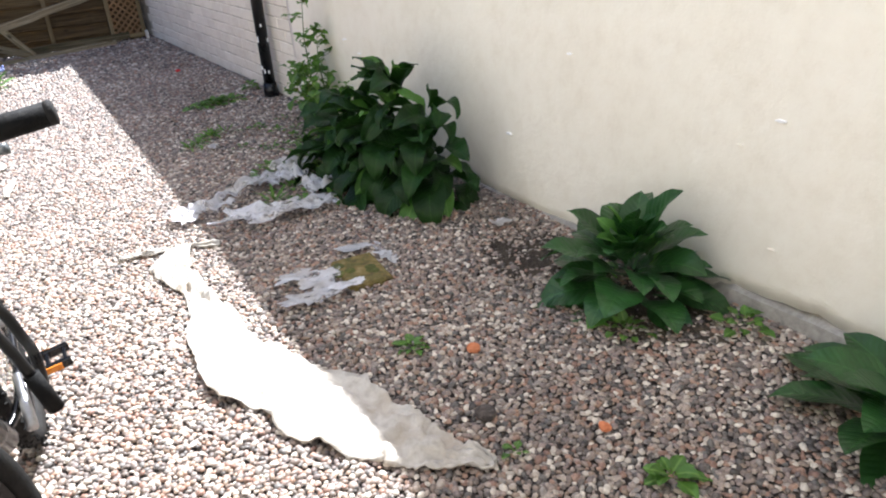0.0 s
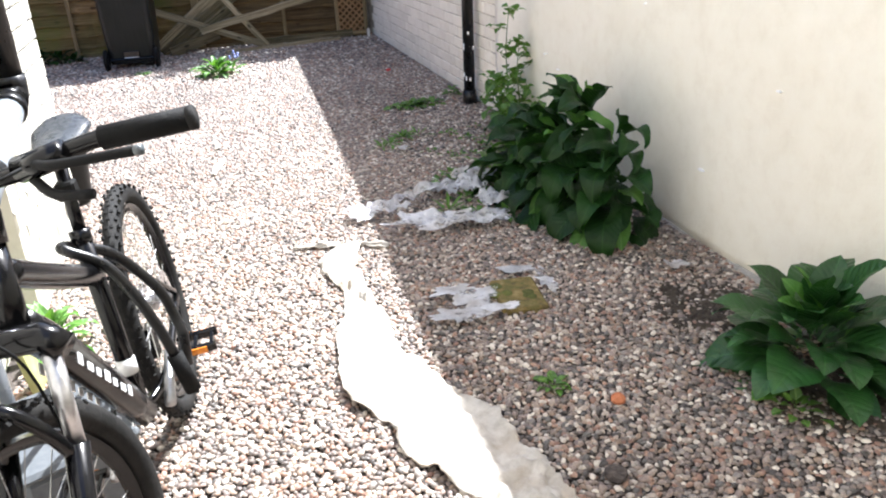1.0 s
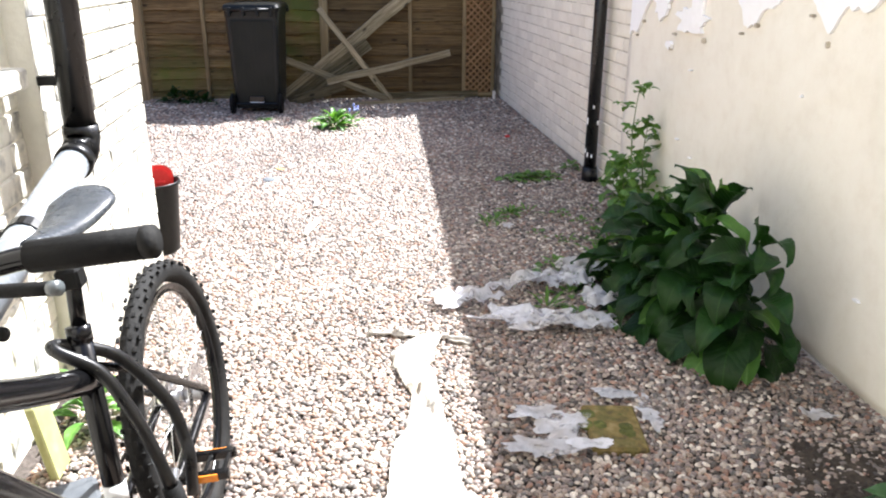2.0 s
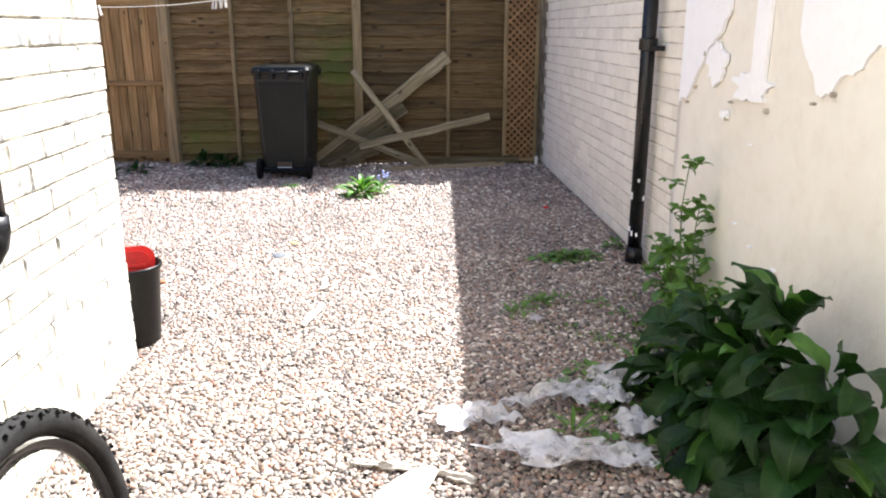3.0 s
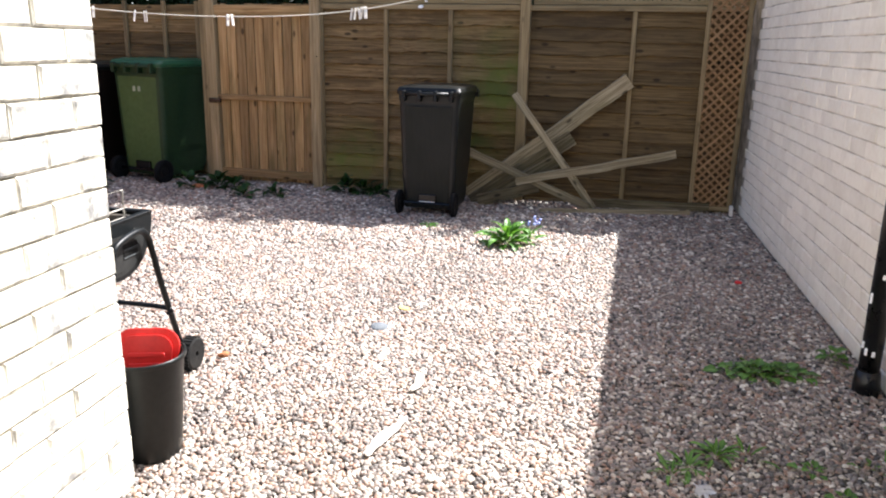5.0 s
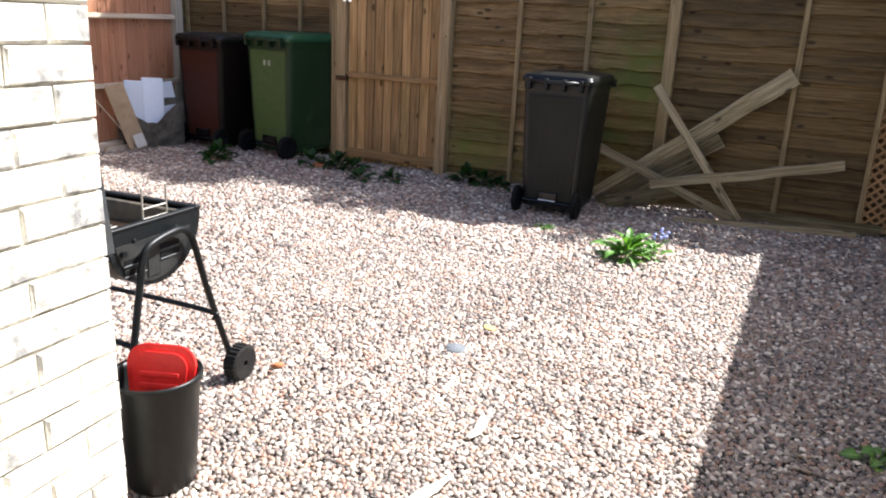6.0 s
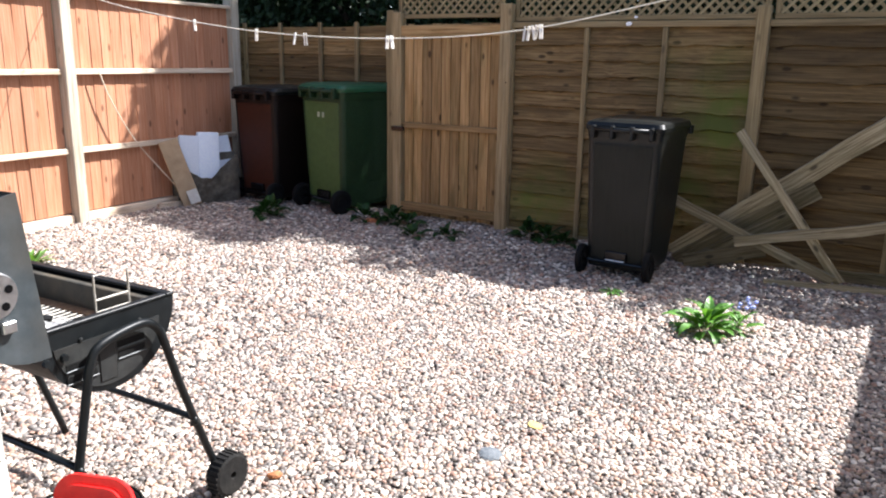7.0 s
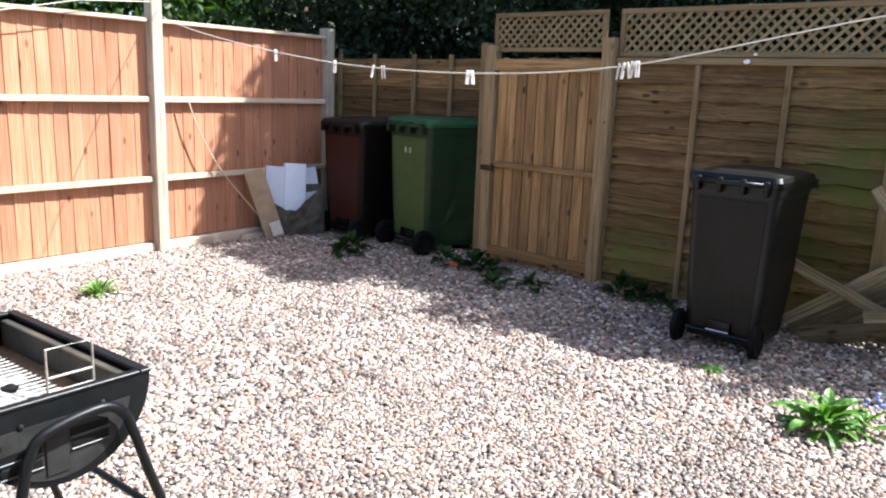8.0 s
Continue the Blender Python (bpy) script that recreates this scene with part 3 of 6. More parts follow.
# unseen 5.6 m high near end, added to dim the passage
wall_east = tagged(prism("wall_east", [(-4, -0.2), (10.4, -0.2), (10.4, top_at(10.4)), (7.2, 1.99), (1.7, top_at(1.7)), (1.7, 5.6), (-4, 5.6)], WALL_X + 0.006, WALL_X + 0.25, M_CREAM_JOINT),
                   "long cream-painted brick wall, its unseen top shaped to fit the shading", "wall", kind="structure")


def render_coat():
    """Smooth cement render over the near part of the wall, uneven along its lower edge, softly bulging."""
    bm = bmesh.new()
    ny, nz = 150, 44
    y0, y1 = -4.0, 4.93
    g = []
    for i in range(ny + 1):
        y = y0 + (y1 - y0) * i / ny
        lo = (0.055 if y < 1.45 else 0.0) + 0.03 * noise.noise((y * 2.3, 1.1, 0)) + 0.02 * noise.noise((y * 9, 5.1, 0))
        hi = top_at(y) - 0.01
        row = []
        for j in range(nz + 1):
            z = lo + (hi - lo) * (j / nz)
            x = WALL_X - 0.010 - 0.010 * noise.noise((y * 0.8, z * 0.9, 2)) - 0.004 * noise.noise((y * 5, z * 5, 7)) - 0.0015 * noise.noise((y * 17, z * 17, 3))
            row.append(bm.verts.new((x, y, z)))
        g.append(row)
    for i in range(ny):
        for j in range(nz):
            bm.faces.new((g[i][j], g[i][j + 1], g[i + 1][j + 1], g[i + 1][j]))
    r = bmesh.ops.extrude_face_region(bm, geom=bm.edges[:] and [e for e in bm.edges if e.is_boundary])
    for v in [v for v in r["geom"] if isinstance(v, bmesh.types.BMVert)]:
        v.co.x = WALL_X + 0.02
    bmesh.ops.recalc_face_normals(bm, faces=bm.faces)
    return part("render_coat", bm, M_CREAM, wall_east, "smooth cream-painted cement render", True)


render_coat()


def flake(name, yc, zc, w, h, seed, x, material, parent, thick=0.004):
    """A ragged patch on the wall, as a thin plate."""
    bm = bmesh.new()
    n = 26
    rim = []
    for i in range(n):
        a = 2 * math.pi * i / n
        k = 0.72 + 0.42 * noise.noise((math.cos(a) * 2.2 + seed * 3.1, math.sin(a) * 2.2, seed)) + 0.2 * noise.noise((math.cos(a) * 7, math.sin(a) * 7, seed + 9))
        rim.append((yc + w / 2 * k * math.cos(a), zc + h / 2 * k * math.sin(a)))
    a = [bm.verts.new((x, y, z)) for y, z in rim]
    b = [bm.verts.new((x + thick + 0.012, y, z)) for y, z in rim]
    bm.faces.new(a)
    for i in range(n):
        j = (i + 1) % n
        bm.faces.new((a[i], a[j], b[j], b[i]))
    bmesh.ops.recalc_face_normals(bm, faces=bm.faces)
    return part(name, bm, material, parent, "patch where the paint has flaked to white plaster")


def peel(low, top, seed, parent):
    """A large bare patch whose lower edge runs down in ragged tongues. low: (y, z) along that edge."""
    bm = bmesh.new()
    n = 70
    y0, y1 = low[0][0], low[-1][0]
    cols = []
    for i in range(n + 1):
        y = y0 + (y1 - y0) * i / n
        z = next(a[1] + (b[1] - a[1]) * (y - a[0]) / (b[0] - a[0]) for a, b in zip(low, low[1:]) if y <= b[0] + 1e-6)
        z += .030 * noise.noise((y * 11, seed, 0)) + .022 * noise.noise((y * 31, seed, 4))
        t = top + .08 * noise.noise((y * 6, seed, 9))
        cols.append([bm.verts.new((x, y, q)) for q in (z, max(z + .01, t)) for x in (WALL_X - .0245, WALL_X - .008)])
    for a, b in zip(cols, cols[1:]):
        for p, q in ((0, 2), (1, 0), (2, 3)):
            bm.faces.new((a[p], a[q], b[q], b[p]))
    for c in (cols[0], cols[-1]):
        bm.faces.new((c[0], c[1], c[3], c[2]))
    bmesh.ops.recalc_face_normals(bm, faces=bm.faces)
    return part("bare_patch", bm, M_PEELED, parent, "patch where the paint has flaked to white plaster")


peel([(4.36, 1.43), (4.44, 1.34), (4.56, 1.27), (4.62, 1.20), (4.72, 1.10), (4.80, 1.02), (4.90, 1.0)], 1.78, 1, wall_east)
peel([(3.97, 1.10), (4.02, 1.12), (4.09, 1.13)], 1.52, 2, wall_east)
peel([(2.60, 1.34), (2.78, 1.22), (2.88, 1.25), (2.96, 1.14), (3.10, 1.27), (3.22, 1.32), (3.34, 1.22), (3.44, 1.17), (3.56, 1.13), (3.64, 1.24), (3.72, 1.34)], 1.72, 3, wall_east)
for i, (yc, zc, w, h) in enumerate(((4.46, 1.20, .28, .24), (4.09, 1.12, .42, .17), (4.33, .985, .09, .05))):
    flake("bare_patch", yc, zc, w, h, i + 2, WALL_X - 0.0235, M_PEELED, wall_east)
# curled brown paint edges under the bare patches, and faint chips in the render
for i, (yc, zc) in enumerate(((4.79, 1.0), (4.70, 1.08), (4.60, 1.24), (4.27, 1.045), (4.30, .97), (3.93, 1.04), (3.58, 1.10), (3.46, 1.14), (2.96, 1.11), (3.08, 1.20))):
    flake("curled_paint", yc, zc, .018 + .006 * (i % 4), .014 + .007 * (i % 3), 70 + i, WALL_X - 0.0275, M_CREAM_JOINT, wall_east)
for i in range(16):
    rng = random.Random(100 + i)
    flake("chip", rng.uniform(0.3, 4.2), rng.uniform(0.15, 1.0), rng.uniform(.015, .05), rng.uniform(.005, .014), 40 + i, WALL_X - 0.0225,
          rng.choice((M_PEELED, M_PEELED, M_CREAM_BRICK)), wall_east)


def plinth():
    bm = bmesh.new()
    n = 60
    rows = []
    for i in range(n + 1):
        y = -1 + 5.9 * i / n
        h = (0.06 if y < 1.45 else 0.012) + 0.018 * noise.noise((y * 3, 0, 4))
        d = 0.028 + 0.012 * noise.noise((y * 4, 3, 1))
        rows.append([bm.verts.new((WALL_X + 0.02, y, -0.03)), bm.verts.new((WALL_X - d - 0.012, y, -0.03)), bm.verts.new((WALL_X - d, y, h - 0.01)), bm.verts.new((WALL_X + 0.02, y, h + 0.01))])
    for a, b in zip(rows, rows[1:]):
        for k in range(3):
            bm.faces.new((a[k], b[k], b[k + 1], a[k + 1]))
    bmesh.ops.recalc_face_normals(bm, faces=bm.faces)
    return part("plinth", bm, M_CONCRETE, wall_east, "rough grey concrete footing along the wall")


plinth()


def brick_mesh(name, length, height, depth, seed, material, wear=0.005):
    """A painted brick with worn, slightly uneven edges; its face looks along +x, length along y."""
    rng = random.Random(seed)
    bm = bmesh.new()
    e = 0.0042
    back = [bm.verts.new((-depth, sy * length / 2, sz * height / 2)) for sy, sz in ((-1, -1), (1, -1), (1, 1), (-1, 1))]
    mid = [bm.verts.new((-e, sy * (length / 2) + rng.uniform(-wear, wear) * .5, sz * (height / 2) + rng.uniform(-wear, wear) * .5)) for sy, sz in ((-1, -1), (1, -1), (1, 1), (-1, 1))]
    front = [bm.verts.new((rng.uniform(-.002, .002), sy * (length / 2 - e - rng.uniform(0, wear)), sz * (height / 2 - e - rng.uniform(0, wear)))) for sy, sz in ((-1, -1), (1, -1), (1, 1), (-1, 1))]
    for a, b in ((back, mid), (mid, front)):
        for k in range(4):
            bm.faces.new((a[k], a[(k + 1) % 4], b[(k + 1) % 4], b[k]))
    bm.faces.new(front)
    bmesh.ops.recalc_face_normals(bm, faces=bm.faces)
    return mesh_of(name, bm, material)


def brickwork(parent, x, face, y0, y1, z0, z1, course, length, material, depth, seed, part_to=None, slope=False, ends=False):
    """Courses of bricks on a wall that runs along y. face: +1 looks along +x, -1 along -x. Past part_to they are joined into one."""
    rng = random.Random(seed)
    joint = 0.0055
    full = [brick_mesh("brick", length - joint, course - joint, depth, seed + k, material) for k in range(4)]
    head = [brick_mesh("brick_header", length / 2 - joint, course - joint, depth, seed + 20 + k, material) for k in range(2)]
    turn = Matrix.Identity(4) if face > 0 else Matrix.Rotation(math.pi, 4, "Z")
    joined = bmesh.new()
    rows = int((z1 - z0) / course)
    for r in range(rows):
        zc = z0 + (r + 0.5) * course
        y = y0 if not ends else y1
        step = 1 if not ends else -1
        first = True
        while (y < y1 - 0.02) if not ends else (y > y0 + 0.02):
            half = first and r % 2
            ln = length / 2 if half else length
            first = False
            yc = y + step * ln / 2
            y += step * ln
            if yc - ln / 2 < y0 - 0.06 or yc + ln / 2 > y1 + 0.06:
                continue
            if slope and zc + course / 2 > top_at(yc):
                continue
            m = Matrix.Translation((x + face * rng.uniform(-.0018, .0018), yc, zc)) @ turn @ pose(0, 0, 0, rng.uniform(-.5, .5))
            me = rng.choice(head if half else full)
            if part_to is not None and yc > part_to:
                n0 = len(joined.verts)
                joined.from_mesh(me)
                joined.verts.ensure_lookup_table()
                for v in joined.verts[n0:]:
                    v.co = m @ v.co
            else:
                share("brick", me, m, parent)
    if len(joined.verts):
        tagged(part("brick_courses", joined, material, parent), kind="stuff")
    else:
        joined.free()


# the house wall beside the bicycle: a stepped run of white-painted brick
wall_west = tagged(prism("wall_west", [(2.86, -0.2), (4.012, -0.2), (4.012, 5.6), (2.86, 5.6)], LEFT_X - 0.30, LEFT_X - 0.006, M_WHITE_JOINT),
                   "off-white painted brick house wall ending in a corner", "wall", kind="structure")

part("wall_return", box((LEFT_X - .08, 2.855, 0), (LEFT_X - .004, 3.0, 1.98), .003), M_WHITE_WALL, wall_west, "painted return of the wall")


def window_wall():
    """The set-back run of the house wall, with an opening for its window."""
    x0, x1 = LEFT_X - 0.36, LEFT_X - 0.076
    bm = bmesh.new()
    for lo, hi in (((x0, 1.3, -.2), (x1, 2.87, 1.08)), ((x0, 2.72, 1.08), (x1, 2.87, 5.6)), ((x0, 1.3, 1.08), (x1, 1.5, 5.6)), ((x0, 1.5, 2.2), (x1, 2.72, 5.6))):
        add_box(bm, lo, hi)
    return finish("wall_west_window", bm, M_WHITE_WALL)


# unseen stretch, split off so its tone can set the bounced light
tagged(finish("wall_west_south", box((LEFT_X - .36, -4, -.2), (LEFT_X - .076, 1.298, 5.6)), M_BOUNCE_WALL), "plain pale unseen end of the house wall, toned for bounced light", "wall", kind="structure")
wall_win = tagged(window_wall(), "off-white painted brick house wall round a window", "wall", kind="structure")
window_1 = tagged(thing("window_1", pose(LEFT_X - 0.155, 2.11, 1.08), "white-framed window above a painted stone sill", "window"), kind="structure")
part("window_sill", box((-.06, -.70, -.055), (.16, .66, 0.005), 0.008), M_WHITE_BRICK, window_1, "thick off-white painted sill")
for lo, hi in (((0, -.61, .005), (.05, .61, .07)), ((0, -.61, 1.05), (.05, .61, 1.12)), ((0, -.61, .07), (.05, -.55, 1.05)), ((0, .55, .07), (.05, .61, 1.05)), ((0, -.03, .07), (.05, .03, 1.05))):
    part("window_frame", box(lo, hi, 0.006), M_FRAME, window_1)
for y0, y1 in ((-.55, -.03), (.03, .55)):
    part("pane", box((.02, y0, .07), (.026, y1, 1.05)), M_GLASS, window_1)

# plain unseen walls added to close the yard behind and beside
tagged(finish("wall_south", box((-1.5, -4.3, -.2), (2.2, -4.0, 5.6)), M_BOUNCE_WALL), "plain pale unseen wall added to close the passage", "wall", kind="structure")


# ---------------------------------------------------------------- back fence
def lap_panel(u0, u1, bays, z0, z1, rows, seed, label, material=None):
    """A waney-lap fence panel: overlapping boards between upright battens."""
    w = u1 - u0
    p = thing("fence", fence_pose((u0 + u1) / 2), label, "fence", "back fence panels")
    rng = random.Random(seed)
    pitch = (z1 - z0 - 0.05) / rows
    edges = [-w / 2] + [w / 2 - (b - u0) for b in reversed(bays)] + [w / 2]
    for b in range(len(edges) - 1):
        bw = edges[b + 1] - edges[b]
        plain = [mesh_of("board", rough_box(bw + 0.006, 0.016, pitch + 0.024, seed * 50 + b * 9 + k, 0.008, 9), material or M_FENCE) for k in range(4)]
        for r in range(rows):
            me = rng.choice(plain)
            share("board", me, pose((edges[b] + edges[b + 1]) / 2, rng.uniform(-.002, .002), z0 + (r + 0.5) * pitch + 0.006, -13 + rng.uniform(-2, 2), rng.uniform(-.4, .4)), p)
    for e in edges[1:-1]:
        part("batten", box((e - 0.019, -.042, z0), (e + 0.019, -.012, z1 - .045), 0.003), M_BATTEN, p)
    for e in (edges[0] + 0.02, edges[-1] - 0.02):
        part("batten", box((e - 0.02, -.036, z0), (e + 0.02, -.012, z1 - .045), 0.003), M_BATTEN, p)
    part("top_rail", box((-w / 2, -.045, z1 - .045), (w / 2, .03, z1), 0.004), M_RAIL, p)
    part("bottom_rail", box((-w / 2, -.034, z0 - .02), (w / 2, -.012, z0 + .04), 0.003), M_RAIL, p)
    return p


def u_of(x):
    return (FENCE_A.x - x) / -FENCE_D.x


lap_panel(u_of(1.80), u_of(-0.03), [u_of(0.88)], -0.01, 1.69, 14, 3, "dark brown waney-lap fence panel with leaning planks", M_FENCE_SHADED)
lap_panel(u_of(-0.03), u_of(-1.93), [u_of(-0.69), u_of(-1.285)], -0.01, 1.69, 14, 4,
          "brown waney-lap fence panel streaked with green algae")


def fence_post(m, h, label, w=0.085, material=None):
    p = thing("fence_post", m, label, "fence post", "fence posts")
    part("shaft", box((-w / 2, -w / 2, -.05), (w / 2, w / 2, h), 0.006), material or M_BATTEN, p)
    return p


fence_post(fence_pose(u_of(-0.03), out=0.035), 1.78, "brown timber fence post between two panels")
fence_post(fence_pose(u_of(-1.955), out=0.03), 1.83, "pale timber gate post with a bolt head", 0.10, M_GATE)
fence_post(fence_pose(u_of(-3.015), out=0.03), 1.78, "pale timber gate post on the latch side", 0.09, M_GATE)
fence_post(fence_pose(u_of(-3.11), out=0.0), 1.80, "brown timber post beside the gate", 0.075)


def lattice(m, w, h, spacing, slat, label, frame_w=0.035, name="trellis", material=None):
    """Diagonal trellis: two layers of slats clipped to a rectangle, within a frame. Local x across, z up from the base."""
    t = thing(name, m, label, "trellis")
    for lo, hi in (((-w / 2, -.02, 0), (w / 2, .012, frame_w)), ((-w / 2, -.02, h - frame_w), (w / 2, .012, h)),
                   ((-w / 2, -.02, frame_w), (-w / 2 + frame_w, .012, h - frame_w)), ((w / 2 - frame_w, -.02, frame_w), (w / 2, .012, h - frame_w))):
        part("frame_bar", box(lo, hi, 0.003), M_RAIL if hi[0] - lo[0] > hi[2] - lo[2] else M_BATTEN, t)
    x0, x1, z0, z1 = -w / 2 + frame_w * 0.6, w / 2 - frame_w * 0.6, frame_w * 0.6, h - frame_w * 0.6
    for d in (1, -1):
        c = (x0 - z1) if d > 0 else (x0 + z0)
        end = (x1 - z0) if d > 0 else (x1 + z1)
        while c < end:
            c += spacing * 1.414
            ends = []
            for z in (z0, z1):
                x = c + d * z
                ends.append((x, z))
            (xa, za), (xb, zb) = ends
            # clip to the frame
            def clip(x, z):
                if x < x0:
                    return x0, z + d * (x0 - x)
                if x > x1:
                    return x1, z + d * (x1 - x)
                return x, z
            (xa, za), (xb, zb) = clip(xa, za), clip(xb, zb)
            if not (z0 - 1e-6 <= za <= z1 + 1e-6 and z0 - 1e-6 <= zb <= z1 + 1e-6) or math.hypot(xb - xa, zb - za) < 0.03:
                continue
            ln = math.hypot(xb - xa, zb - za)
            bm = box((-ln / 2, -.004, -slat / 2), (ln / 2, .004, slat / 2))
            ob = part("slat", bm, material or M_LATTICE, t)
            ob.matrix_basis = pose((xa + xb) / 2, -.006 if d > 0 else .003, (za + zb) / 2, 0, -math.degrees(math.atan2(zb - za, xb - xa)))
    return t


lattice(fence_pose(u_of(-0.95), 1.695), 1.90, 0.335, 0.052, 0.021, "weathered diagonal trellis strip on top of a fence panel")
lattice(fence_pose(u_of(0.92), 1.695), 1.78, 0.335, 0.052, 0.021, "weathered diagonal trellis strip on top of a fence panel")
lattice(fence_pose(u_of(-2.52), 1.73), 1.02, 0.30, 0.052, 0.021, "weathered diagonal trellis panel fixed above the gate")
lattice(fence_pose(u_of(1.615), 0.03, 0.065), 0.35, 1.95, 0.050, 0.019, "narrow brown upright trellis standing in the fence corner", material=M_TRELLIS)


# white blobs painted in for bright sun flecks on the rail
for x, z, r in ((-.959, 1.668, .019), (-.918, 1.716, .011)):
    bm = bmesh.new()
    bmesh.ops.create_icosphere(bm, subdivisions=2, radius=r)
    for v in bm.verts:
        v.co = Vector((v.co.x * 1.3, v.co.y * .25, v.co.z * .8)) * (1 + .2 * noise.noise(v.co * 90))
    tagged(finish("bird_dropping", bm, M_PEELED, smooth=True), "white blob standing in for a sun fleck on the fence rail", "splash").matrix_basis = fence_pose(u_of(x), z, .046 if r > .015 else .022)


def gate():
    g = thing("garden_gate", fence_pose(u_of(-2.485), 0.02, 0.02), "closed sawn-timber garden gate with a ledge across the middle", "gate")
    n, w, h = 10, 0.95, 1.66
    bw = w / n
    mes = [mesh_of("board", rough_box(h, 0.020, bw - 0.009, 300 + k, 0.0025, 5), M_GATE_BOARD) for k in range(5)]
    rng = random.Random(12)
    for k in range(n):
        share("board", mes[k % 5], pose(-w / 2 + (k + .5) * bw, rng.uniform(-.002, .002), h / 2 + rng.uniform(-.01, .01), 0, 90, 0), g)
    for z, t in ((.04, .075), (.78, .045), (1.56, .09)):
        part("ledge", box((-w / 2 - .01, -.05, z), (w / 2 + .02, -.011, z + t), 0.004), M_GATE_BOARD, g)
    # dark sheet added behind the boards so the gaps look dark
    part("backing", box((-w / 2, .012, .02), (w / 2, .02, h - .02)), M_PLANK_DARK, g)
    part("latch", box((-w / 2 - .1, -.075, .75), (-w / 2 + .03, -.052, .79), 0.004), M_BIKE, g, "black iron latch")
    part("bolt_head", lathe([(0.0001, -.004), (.012, -.004), (.012, .004), (.0001, .006)], 10, pose(w / 2 + .075, -.055, 1.2, 90)), M_BIKE, g)
    return g


gate()


# short fence run behind the bins
def back_run():
    p = thing("fence", pose(-4.22, 9.50, 0), "dark weathered lap fence panel behind the bins", "fence", "back fence panels")
    rng = random.Random(77)
    mes = [mesh_of("board", rough_box(2.02, 0.012, 0.14, 700 + k, 0.005, 8), M_FENCE) for k in range(5)]
    for r in range(14):
        share("board", rng.choice(mes), pose(0, rng.uniform(-.002, .002), .05 + r * .120, -8, rng.uniform(-.4, .4)), p)
    for x in (-.88, -.41, .09, .52, .88):
        part("batten", box((x - .019, -.045, .02), (x + .019, -.014, 1.72), 0.003), M_BATTEN, p)
    return p


back_run()


# ---------------------------------------------------------------- orange side fence
def orange_panel(y0, y1, seed, label, board_low=True):
    p = thing("side_fence", pose(ORANGE_X, (y0 + y1) / 2, 0), label, "fence", "orange side fence panels")
    w = y1 - y0
    n = int(round(w / 0.104))
    bw = w / n
    rng = random.Random(seed)
    mes = []
    for k in range(6):
        # feather-edge board, thick on one side
        r2 = random.Random(seed * 10 + k)
        bm = bmesh.new()
        rings = []
        for z in (0.0, .45, .9, 1.35, 1.76):
            d = r2.uniform(-.003, .003)
            rings.append([bm.verts.new((-.012, -bw / 2 - .006, z)), bm.verts.new((.006 + d, -bw / 2 - .006 + d, z)), bm.verts.new((.001 + d, bw / 2 + .006, z)), bm.verts.new((-.012, bw / 2 + .006, z))])
        for a, b in zip(rings, rings[1:]):
            for j in range(4):
                bm.faces.new((a[j], a[(j + 1) % 4], b[(j + 1) % 4], b[j]))
        bm.faces.new(rings[0][::-1])
        bm.faces.new(rings[-1])
        bmesh.ops.recalc_face_normals(bm, faces=bm.faces)
        mes.append(mesh_of("featheredge_board", bm, M_ORANGE))
    for k in range(n):
        share("featheredge_board", rng.choice(mes), pose(-.012, -w / 2 + (k + .5) * bw, .085, 0, 0, rng.uniform(-1, 1)), p)
    for z in (.585, 1.225):
        part("rail", box((.006, -w / 2, z), (.046, w / 2, z + .045), 0.004), M_PALE, p, "pale unstained rail")
    part("capping", box((-.04, -w / 2, 1.845), (.05, w / 2, 1.875), 0.004), M_PALE, p)
    if board_low:
        part("gravel_board", box((-.03, -w / 2, -.03), (.035, w / 2, .075), 0.005), M_PALE, p)
    return p


orange_panel(7.42, 9.22, 1, "orange-stained featheredge fence panel in dappled shade")
orange_panel(5.48, 7.30, 2, "orange-stained featheredge fence panel in full sun")
orange_panel(3.56, 5.38, 3, "orange-stained featheredge fence panel in full sun")
fence_post(pose(ORANGE_X + .03, 7.36, 0), 2.05, "tall grey timber fence post between orange panels", 0.10, M_POST)
fence_post(pose(ORANGE_X + .03, 5.43, 0), 2.05, "tall grey timber fence post between orange panels", 0.10, M_POST)
fence_post(pose(ORANGE_X - .02, 9.30, 0), 1.95, "grey timber corner post of the side fence", 0.11, M_POST)


